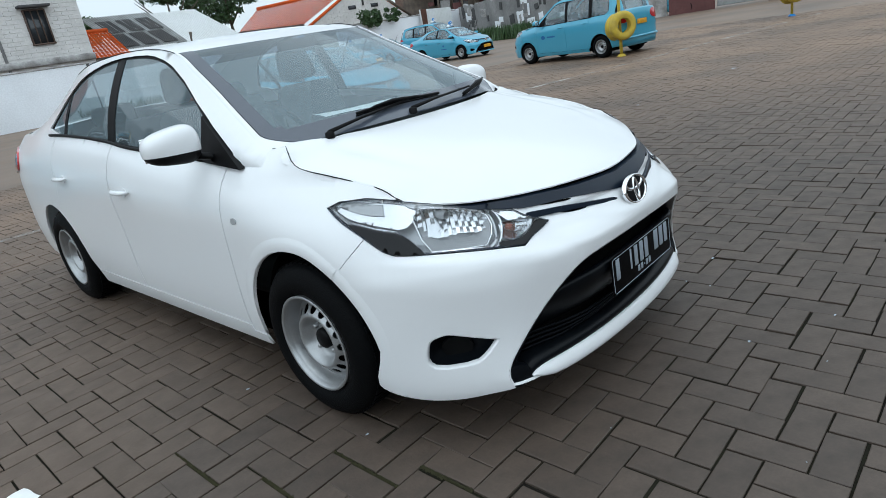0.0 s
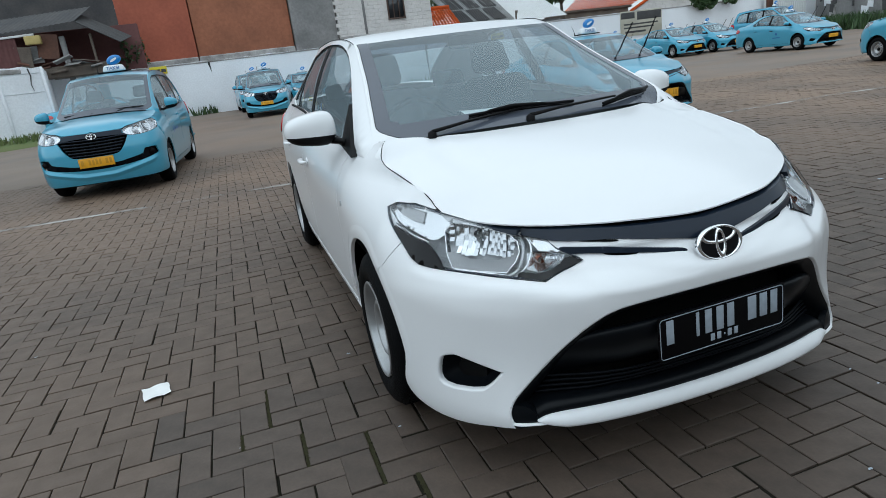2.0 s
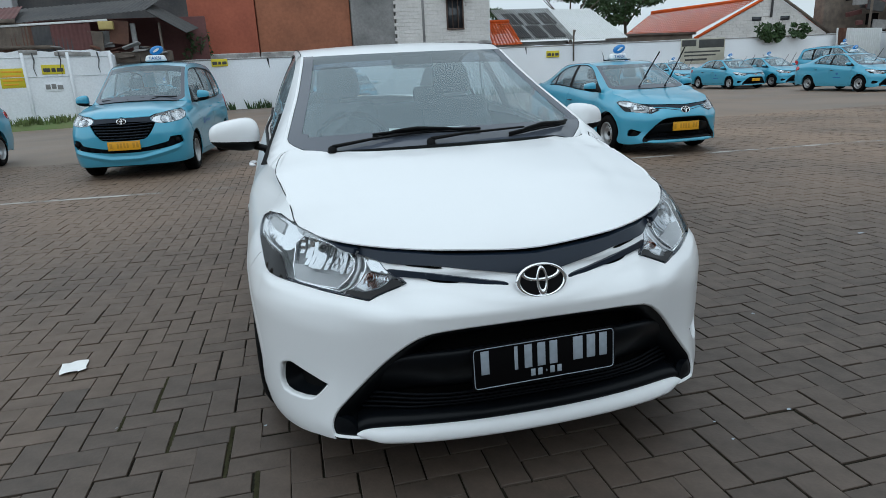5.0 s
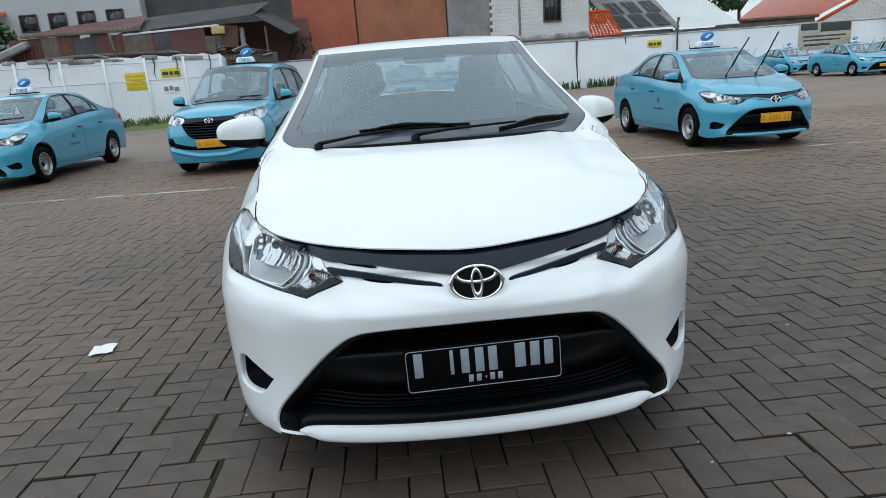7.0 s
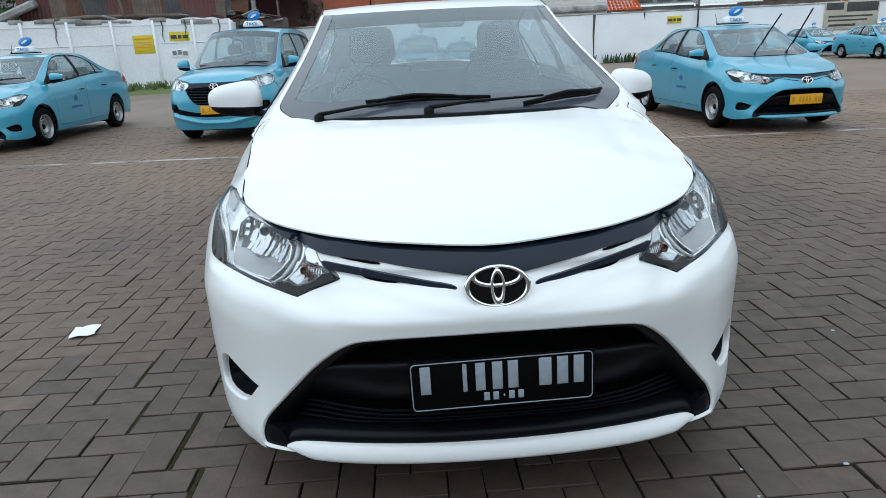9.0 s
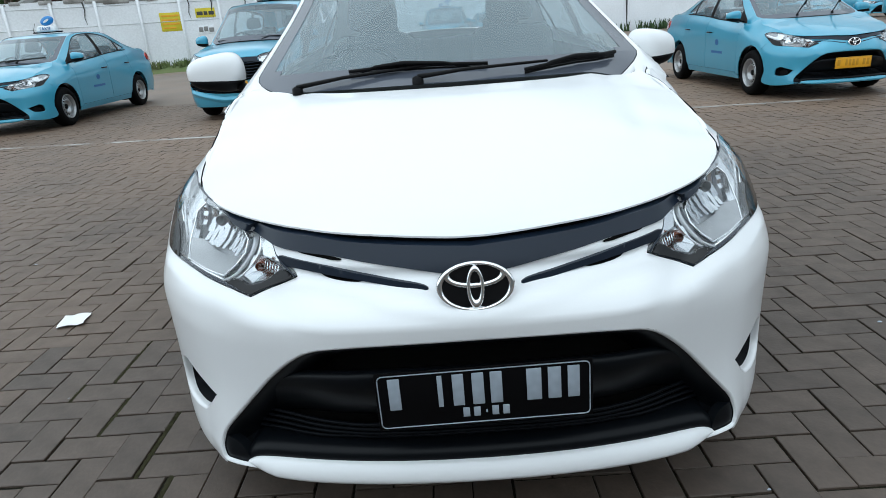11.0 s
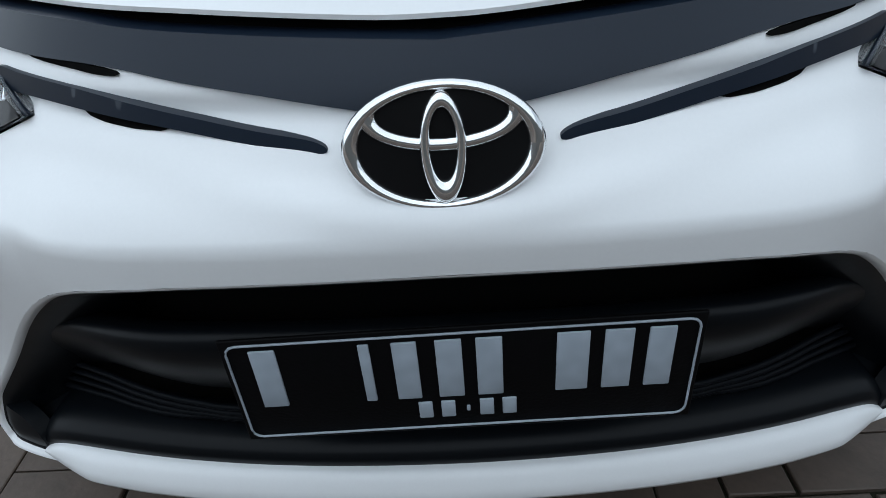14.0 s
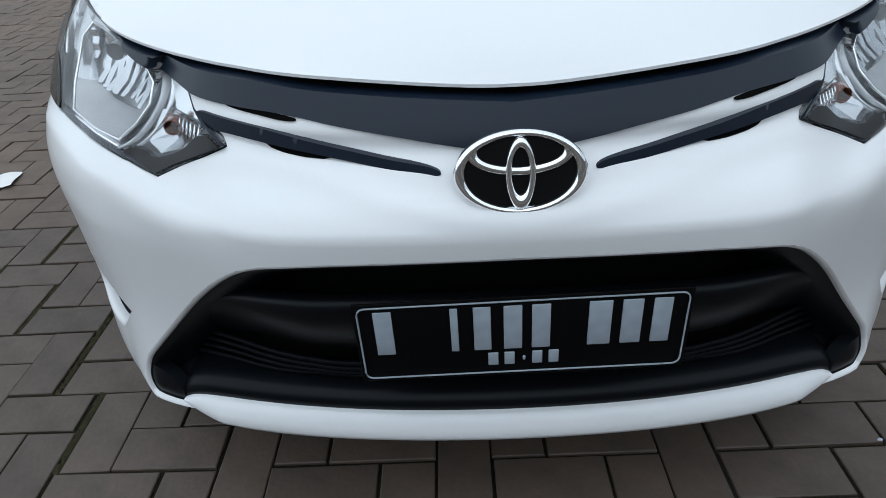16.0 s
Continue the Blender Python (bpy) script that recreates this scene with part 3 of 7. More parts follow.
    for sg in (-1, 1):
        fill = []
        for k, s in enumerate(np.linspace(-.03, .15, 8)):
            inner_k = 1 - .16 * max(0, 1 - max(s, 0) / .14) ** 2 - .012
            fill.append([corner[k][0 if sg < 0 else -1].lerp(corner[k][24], (1 - inner_k) * q_) + Vector((0, .004, -.005 - .012 * 0)) for q_ in (0, .33, .66, 1)])
        part("scuttle_corner", sheet(fill), paint, car)
    for sg in (-1, 1):
        face = []
        for s in np.linspace(0, 1, 25):
            full = cross(y0 + (y1 - y0) * s, (fy + (hy - fy) * s, fz + (hz - fz) * s + .018 * math.sin(math.pi * s)), power=2.4, m=3)
            a, b = full[0 if sg < 0 else -1], rows[round(32 * s)][0 if sg < 0 else -1]
            face.append([a.lerp(b, q_) + Vector((sg * .004, -.003, .004)) * math.sin(math.pi * min(q_, 1)) for q_ in (0, .3, .6, .85, 1)])
        part("pillar_face", sheet(face), paint, car)
    lo, hi = 0, 49
    part("windscreen", sheet([r[lo:hi] for r in rows[:27]]), GLASS, car, "tinted windscreen", shadow=False)
    part("sun_band", sheet([r[lo:hi] for r in rows[26:]]), SHADEBAND, car, "dark tinted band along the windscreen top", shadow=False)
    ins = Vector((0, .004, -.004))
    def edge(a, b, rr):
        return sheet([[p - ins * .35 for p in r[a:b]] for r in rr])
    band = join(edge(lo, lo + 3, rows[4:]), edge(hi - 3, hi, rows[4:]), edge(lo, hi, rows[:5]), edge(lo + 2, lo + 4, rows[4:6]), edge(hi - 4, hi - 2, rows[4:6]))
    part("windscreen_frit", band, FRIT, car, "dark printed border of the windscreen")
    if detail:
        for s in (-1, 1):
            j = lo if s < 0 else hi - 1
            part("screen_moulding", tube([r[j] + Vector((0, -.001, .0)) for r in rows], .002, 6), BLACK, car)
    mid = spec["roof_mid"]
    mz = pchip([p[0] for p in mid], [p[1] for p in mid])
    roof = []
    for s in np.linspace(0, 1, 18):
        y = spec["roof_from"] + (spec["roof_to"] - spec["roof_from"]) * s
        ym = mid[0][0] + (mid[-1][0] - mid[0][0]) * s
        roof.append(cross(y, (ym, float(mz(ym))), power=2.2))
    part("roof", sheet(roof), paint, car)
    ly, lz = spec["back_foot"]
    y2 = spec["roof_to"]
    rear = [cross(y2 + (spec["rail"][-1][0] - y2) * s, (mid[-1][0] + (ly - mid[-1][0]) * s, mid[-1][1] + (lz - mid[-1][1]) * s), power=2.4) for s in np.linspace(0, 1, 12)]
    part("rear_window", sheet([r[5:44] for r in rear]), SIDEGLASS, car, "tinted rear window", shadow=False)
    for a, b in ((0, 6), (43, 49)):
        part("rear_pillar", sheet([r[a:b] for r in rear]), paint, car)
    # -- tail
    us = np.linspace(uy(3.88), hull.length, 22)
    ring = [at(u, spec["deck"] - .02) for u in us]
    lid = [[Vector((x, ly + (3.9 - ly) * abs(x / .6) ** 2, lz - (lz - spec["deck"] + .02) * abs(x / .6) ** 2)) for x in np.linspace(-.6, .6, 25)]]
    for s in np.linspace(.25, 1, 5):
        row = []
        for k, x in enumerate(np.linspace(-.6, .6, 25)):
            p = at((1 if x >= 0 else -1) * (hull.length - (hull.length - uy(3.95)) * abs(x) / .6), spec["deck"] - .02)
            row.append(lid[0][k].lerp(p, s) + Vector((0, 0, .02 * math.sin(math.pi * s))))
        lid.append(row)
    part("boot_lid", sheet(lid), paint, car)
    tail = [(uy(4.0) + .004, .24)] + [(u, .22) for u in us[4:]] + [(u, spec["deck"] - .02) for u in us[4:][::-1]] + [(uy(4.0) + .004, spec["deck"] - .02)]
    def tail_at(a, b, o):
        return at(a, b, o)
    lamp = spec["tail_lamp"]
    for side in (-1, 1):
        o = tail if side > 0 else mirror(tail)
        l = [(uy(lamp[0]) if lamp[0] < 4 else lamp[0], lamp[2]), (hull.length - lamp[1], lamp[2] + .01), (hull.length - lamp[1], lamp[3]), (uy(lamp[0]) + .02, lamp[3] + .01)]
        part("rear_panel", panel(o, step * 1.8, at), paint, car)
        part("tail_lamp", panel(chaikin(l if side > 0 else mirror(l), 2), .03, lambda a, b, o: at(a, b, o + .012), rim=.015), RED, car, "red tail lamp")

    # -- wheels
    for side in (-1, 1):
        for y in (fr, rr):
            build_wheel(car, side, y, spec["tyre"], spec["tread"], detail)
            liner = [[Vector((side * a, y - math.cos(radians(k)) * (arch_r - .004), wz + math.sin(radians(k)) * (arch_r - .004))) for a in (.42, .6, .72, .765)] for k in np.linspace(-25, 205, 24)]
            part("wheel_housing", sheet(liner), DEEP, car)
    floor = [[Vector((x, y, z)) for x in (-.72, 0, .72)] for y, z in ((.62, .17), (fr + .4, .19), (rr - .4, .19), (rr + .4, .24), (4.2, .28))]
    part("underbody", sheet(floor), DEEP, car)
    for y in (fr, rr):
        part("axle", tube([(-.7, y, wz), (.7, y, wz)], .03, 8), DEEP, car)
    part("front_tray", sheet([[Vector((x, y, z)) for x in (-.5, 0, .5)] for y, z in ((.2, .20), (.65, .18))]), DEEP, car)
    spec["front"](spec, car, paint, step, plate, detail, uy)
    build_cabin(spec, car, detail)
    return car


def build_wheel(car, side, y, r, inner, detail):
    n = 56 if detail else 28
    cx = side * (inner + .115)
    hub = Vector((cx, y, r))
    wheel = part("wheel", lathe([(0, r * .61), (-.01 * side, r * .615), (-.19 * side, r * .61), (-.19 * side, r * .57)], hub, n), STEEL, car, "silver steel wheel")
    prof = [(-.02, .60), (.004, .66), (.012, .76), (.010, .84), (-.004, .93), (-.018, .975), (-.04, .995), (-.09, 1.0), (-.14, .995), (-.165, .97), (-.18, .9), (-.188, .78), (-.18, .60)]
    part("tyre", lathe([(a * side, b * r) for a, b in prof], hub, n), RUBBER, wheel, "black tyre")
    if detail:
        blocks = []
        for k in range(60):
            a = 2 * math.pi * k / 60
            for dx in (-.045, -.085, -.125):
                m = Matrix.Translation(hub + Vector((dx * side, 0, 0))) @ Matrix.Rotation(a + dx * 3, 4, "X") @ pose(0, 0, r * .999)
                blocks.append(moved(as_lists(block((.03, .021, .006), (0, 0, 0), 0)), m))
        part("tread_block", join(*blocks), RUBBER, wheel, "tyre tread", smooth=False)
    # rim: outer lip, dish with a ring of round holes, raised centre
    s = side
    part("rim_lip", lathe([(.004 * s, r * .625), (.008 * s, r * .607), (.002 * s, r * .585), (-.010 * s, r * .574), (-.016 * s, r * .568), (-.022 * s, r * .556), (-.050 * s, r * .547), (-.062 * s, r * .535), (-.064 * s, r * .50)], hub, n), STEEL, wheel)

    def dish(a, b, o):
        rad = math.hypot(a, b)
        dep = float(np.interp(rad, [.10, .17, .20, .255, .30, .330, .355, .39, .45, .52, .58], [-.054, -.054, -.060, -.054, -.026, -.014, -.012, -.018, -.034, -.052, -.060]))
        return hub + Vector(((dep + o) * s, a * r * .955, b * r * .955))
    def circle(rad, k=40, c=(0, 0)):
        return [(c[0] + rad * math.cos(2 * math.pi * i / k), c[1] + rad * math.sin(2 * math.pi * i / k)) for i in range(k)]
    holes = [circle(.055, 14, (.438 * math.cos(2 * math.pi * k / 16), .438 * math.sin(2 * math.pi * k / 16))) for k in range(16)]
    if detail:
        part("rim_disc", panel(circle(.57, 56), .022, dish, holes + [circle(.13, 20)], rim=.003, flip=s < 0), STEEL, wheel)
    else:
        part("rim_disc", panel(circle(.57, 28), .07, dish, [circle(.050, 6, (.438 * math.cos(2 * math.pi * k / 16), .438 * math.sin(2 * math.pi * k / 16))) for k in range(16)] + [circle(.13, 10)], rim=0, flip=s < 0), STEEL, wheel)
    part("brake_disc", lathe([(-.078 * s, r * .55), (-.080 * s, r * .37), (-.11 * s, r * .34), (-.11 * s, .001)], hub, 24), DEEP, wheel)
    part("hub_cap", lathe([(-.09 * s, r * .135), (-.040 * s, r * .13), (-.034 * s, r * .11), (-.033 * s, .001)], hub, 20), BLACK, wheel)
    if detail:
        for k in range(4):
            a = math.pi / 4 + k * math.pi / 2
            c = hub + Vector((-.056 * s, r * .19 * math.cos(a), r * .19 * math.sin(a)))
            part("wheel_nut", lathe([(0, .011), (.014 * s, .010), (.018 * s, .006), (.018 * s, .001)], c, 6), STEEL, wheel)


def cushion(size, at_, bevel, turn=(0, 0, 0), taper=None):
    return block(size, at_, bevel, turn, 3, taper)


def build_cabin(spec, car, detail):
    """Dashboard, seats, wheel and mirror behind the glass."""
    h = spec.get("seat_lift", 0.0)
    y = 1.05 + spec.get("seat_back", 0)
    rows = []
    for s, dz, dy in ((0, -.10, .0), (.25, -.015, .03), (.6, -.01, .28), (.9, -.04, .44), (1, -.3, .48)):
        rows.append([Vector((x, y - .06 + dy + .12 * (x / .66) ** 2, .975 + h + dz - .008 * (x / .66) ** 2)) for x in np.linspace(-.67, .67, 15)])
    part("dashboard", sheet(rows), DASH, car, "dark grey dashboard")
    for x in (-.35, .35):
        seat = part("seat_back", cushion((.48, .14, .58), (x, y + 1.05, .82 + h), .06, (-14, 0, 0), (.86, .8)), SEATCLOTH, car, "grey cloth seat back")
        part("headrest", cushion((.26, .10, .18), (x, y + 1.16, 1.21 + h), .045, (-10, 0, 0), (.85, .8)), SEATCLOTH, seat)
        part("seat_cushion", cushion((.5, .5, .16), (x, y + .78, .5 + h), .05), SEATCLOTH, car)
    part("rear_bench", cushion((1.2, .16, .55), (0, y + 1.95, .78 + h), .05, (-20, 0, 0)), SEATCLOTH, car)
    for x in (-.4, .4):
        part("rear_headrest", cushion((.25, .1, .14), (x, y + 2.08, 1.08 + h), .04, (-15, 0, 0)), SEATCLOTH, car)
    part("cabin_floor", block((1.36, 2.6, .04), (0, y + 1.3, .36 + h), 0), CABIN, car)
    part("parcel_shelf", block((1.15, .5, .03), (0, y + 2.45, .95 + h), .008), CABIN, car)
    ring = [Vector((-.35 + .18 * math.cos(a), y + .46 + .07 * math.sin(a), .90 + h + .165 * math.sin(a))) for a in np.linspace(0, 2 * math.pi, 25)]
    part("steering_wheel", tube(ring, .014, 8, False), DASH, car, "black steering wheel")
    part("mirror_inside", cushion((.22, .03, .065), (0, spec["screen_head"][0] + .05, spec["screen_head"][1] - .045), .02), CABIN, car, "interior rear-view mirror")
    mid = spec["roof_mid"]
    mz = pchip([p[0] for p in mid], [p[1] for p in mid])
    rx, rz = curve3(spec["rail"])
    part("headliner", sheet([[Vector((x * float(rx(yy)) * .97, yy, float(rz(yy)) - .02 + .02 * (1 - x * x))) for x in np.linspace(-1, 1, 9)] for yy in np.linspace(spec["roof_from"], spec["roof_to"], 6)]), HEADLINER, car)


def wiper(car, pivot, tip, blade, raised=False):
    """An arm from its pivot to the middle of the blade, and the blade."""
    p, t = Vector(pivot), Vector(tip)
    a = part("wiper", join(lathe([(0, .018), (.02, .017), (.026, .008)], p - Vector((0, 0, .005)), 10, "z"), tube([p + Vector((0, 0, .018)), p.lerp(t, .35) + Vector((0, -.012, .022)), t + Vector((0, -.008, .012))], [.011, .008, .006], 8, flat=.7)), BLACK, car, "black wiper arm")
    bl = [Vector(b) for b in blade]
    bits = [tube([b + Vector((0, -.006, .010)) for b in bl], .011 if raised else .006, 6), tube(bl, [.004] * len(bl), 4)]
    if not raised and len(bl) > 4:
        up = Vector((0, -.012, .020))
        bits.append(tube([bl[0].lerp(bl[1], .4), bl[1] + up * .7, bl[2] + up, bl[3] + up * .7, bl[4].lerp(bl[3], .4)], [.003, .006, .008, .006, .003], 6))
        for k in (1, 3):
            bits.append(tube([bl[k] + up * .7, bl[k].lerp(bl[2], -.35) + up * .2], .004, 5))
    part("blade", join(*bits), BLACK, a, "black wiper blade")


def door_mirror(car, paint, centre, size, side, fold=0.0):
    """A rounded mirror housing: painted cap above, black base below, glass behind."""
    m = Matrix.Translation(centre) @ Matrix.Rotation(radians(fold), 4, "Z")
    def shell(t0, t1, grow=1.0):
        rows = []
        for th in np.linspace(t0, t1, 10):
            row = []
            for ph in np.linspace(0, 2 * math.pi, 28, endpoint=False):
                c, s = math.cos(ph), math.sin(ph)
                ct, st = math.cos(th), math.sin(th)
                x = math.copysign(abs(c) ** .75, c) * ct ** .55
                k = 1 - .22 * side * x          # tapers outwards
                yy = math.copysign(abs(s) ** .8, s) * ct ** .55
                row.append(m @ Vector((x * size[0] / 2 * grow, yy * size[1] / 2 * grow, math.copysign(abs(st) ** .8, st) * size[2] / 2 * k * grow - .0 * x)))
            rows.append(row)
        v, f = sheet(rows, True)
        n = len(rows[0])
        return v, f + [tuple(range(len(v) - n, len(v)))]
    body = part("door_mirror", shell(-.30, 1.45), paint, car)
    part("mirror_base", shell(-1.35, -.34, .985), BLACK, body, "black lower shell")
    foot = [Vector(centre) + Vector((-side * size[0] * .30, .0, -size[2] * .36)), Vector(centre) + Vector((-side * size[0] * .62, -.02, -size[2] * .5)), Vector(spec_foot(centre, side))]
    part("mirror_foot", tube(foot, [.03, .024, .028], 10, flat=.55), BLACK, body, "black mirror stalk")
    part("mirror_glass", moved(as_lists(block((size[0] * .74, .006, size[2] * .66), (0, size[1] * .47, 0), .002)), m), CHROME, body, "mirror glass")


def spec_foot(centre, side):
    return (side * .745, centre[1] - .03, centre[2] - .075)


HEADLAMP = [(1.232, .787), (1.232, .787), (1.189, .803), (1.08, .809), (.94, .797), (.755, .765), (.61, .730), (.524, .716), (.524, .716), (.495, .690), (.428, .665), (.428, .665),
            (.525, .619), (.525, .619), (.65, .633), (.78, .643), (.88, .649), (.965, .656), (1.05, .703)]
INTAKE = [(.636, .196), (.650, .222), (.651, .250), (.636, .284), (.606, .318), (.57, .357), (.53, .399), (.485, .444), (.44, .484), (.395, .518), (.355, .5405), (.31, .554), (.215, .5605), (0, .562)]
FOG = [(.872, .385), (.823, .402), (.80, .400), (.655, .362), (.655, .362), (.70, .312), (.735, .290), (.86, .281), (.892, .305), (.886, .35)]


def badge(parent, centre, width, height, lean, mat):
    """An oval bright badge: a ring and two crossed ovals on black."""
    m = Matrix.Translation(centre) @ Matrix.Rotation(-lean, 4, "X")
    def oval(cx, cz, a, b, y=0.0):
        return [m @ Vector((cx + a * math.cos(t), y, cz + b * math.sin(t))) for t in np.linspace(0, 2 * math.pi, 49)]
    w, h = width / 2, height / 2
    plate = part("badge", ([m @ Vector((0, -.0035, 0))] + oval(0, 0, w * .93, h * .93, -.0028)[:-1], [(0, i, i % 48 + 1) for i in range(1, 49)]), BLACK, parent, "oval bright-metal badge")
    def band(outer, inner, y):
        rows = [oval(*outer, y + .006), oval(*outer, y - .003), *[oval(*[o + (i - o) * k for o, i in zip(outer, inner)], y - .004 - .0035 * math.sin(math.pi * k)) for k in (.12, .28, .5, .72, .88)], oval(*inner, y - .003), oval(*inner, y + .006)]
        return sheet(rows)
    part("ring", band((0, 0, w, h), (0, 0, w * .83, h * .84), 0), mat, plate)
    part("ring", band((0, h * .45, w * .80, h * .53), (0, h * .49, w * .63, h * .34), .001), mat, plate)
    part("ring", band((0, -.02 * h, w * .235, h * .86), (0, .03 * h, w * .125, h * .55), -.002), mat, plate)


def number_plate(parent, centre, size, ground, ink, turn=(0, 0, 0), bars=()):
    m = pose(*centre, *turn)
    w, h = size
    p = part("number_plate", moved(as_lists(block((w, .004, h), (0, 0, 0), .0015)), m), ground, parent, "number plate with illegible bars")
    if bars:
        r = .010
        loop = []
        for cx, cz, a0 in ((w / 2 - .006 - r, h / 2 - .006 - r, 0), (-w / 2 + .006 + r, h / 2 - .006 - r, 90), (-w / 2 + .006 + r, -h / 2 + .006 + r, 180), (w / 2 - .006 - r, -h / 2 + .006 + r, 270)):
            loop += [m @ Vector((cx + r * math.cos(radians(a0 + k)), -.003, cz + r * math.sin(radians(a0 + k)))) for k in (0, 30, 60, 90)]
        part("border", tube(loop + loop[:1], .0013, 6, False), ink, p, "thin white border")
    for x0, x1, z0, z1 in bars:
        cx, cz = (x0 + x1) / 2 * w - w / 2, h / 2 - (z0 + z1) / 2 * h
        part("bar", moved(as_lists(block(((x1 - x0) * w, .003, (z1 - z0) * h), (cx, -.0025, cz), .001)), m), ink, p)
    return p


WHITE_PLATE_BARS = [(0.06, 0.115, 0.1, 0.64), (0.287, 0.31, 0.1, 0.64), (0.356, 0.408, 0.1, 0.64), (0.446, 0.501, 0.1, 0.64), (0.53, 0.585, 0.1, 0.64), (0.697, 0.765, 0.1, 0.64), (0.795, 0.855, 0.1, 0.64), (0.885, 0.94, 0.1, 0.64), (0.397, 0.428, 0.69, 0.85), (0.447, 0.478, 0.69, 0.85), (0.503, 0.511, 0.75, 0.8), (0.532, 0.563, 0.69, 0.85), (0.582, 0.613, 0.69, 0.85)]
TAXI_PLATE_BARS = [(.06, .14, .2, .75), (.28, .34, .2, .75), (.38, .44, .2, .75), (.48, .54, .2, .75), (.58, .64, .2, .75), (.76, .83, .2, .75), (.87, .94, .2, .75)]


def shrunk(outline, d):
    """The closed outline drawn in by d along its own normals."""
    p = np.array(outline, float)
    t = np.roll(p, -1, 0) - np.roll(p, 1, 0)
    n = np.stack([-t[:, 1], t[:, 0]], 1) / np.maximum(np.hypot(*t.T), 1e-9)[:, None]
    area = (p[:, 0] * np.roll(p[:, 1], -1) - np.roll(p[:, 0], -1) * p[:, 1]).sum()
    return [tuple(v) for v in p + n * d * (1 if area > 0 else -1)]


FOLD_Z = pchip([0, .06, .106, .178, .26, .36, .46], [.612, .617, .6235, .634, .648, .658, .664])
CREASE_Z = pchip([.40, .44, .55, .66, .75, .85, .96], [.586, .589, .5995, .607, .614, .622, .630])


class Nose:
    """The car's skin with its front above the bumper's shoulder drawn as one even arc."""

    def __init__(self, hull):
        self.hull = hull

    def at(self, u, z, out=0.0):
        p = self.hull.at(u, z, out)
        if abs(u) < .60 and .62 < z < .78:
            q = self.hull.at(u, z)
            w = min((.56 - abs(q.x)) / .12, (z - .62) / .03, (.78 - z) / .03, 1.0)
            if w > 0:
                w, d, x2 = w * w * (3 - 2 * w), z - .69, q.x * q.x
                p.y += w * (.0257 + .7487 * d + x2 * (.3287 - .6085 * d) + x2 * x2 * (1.7538 + 9.6623 * d) - q.y)
        return p


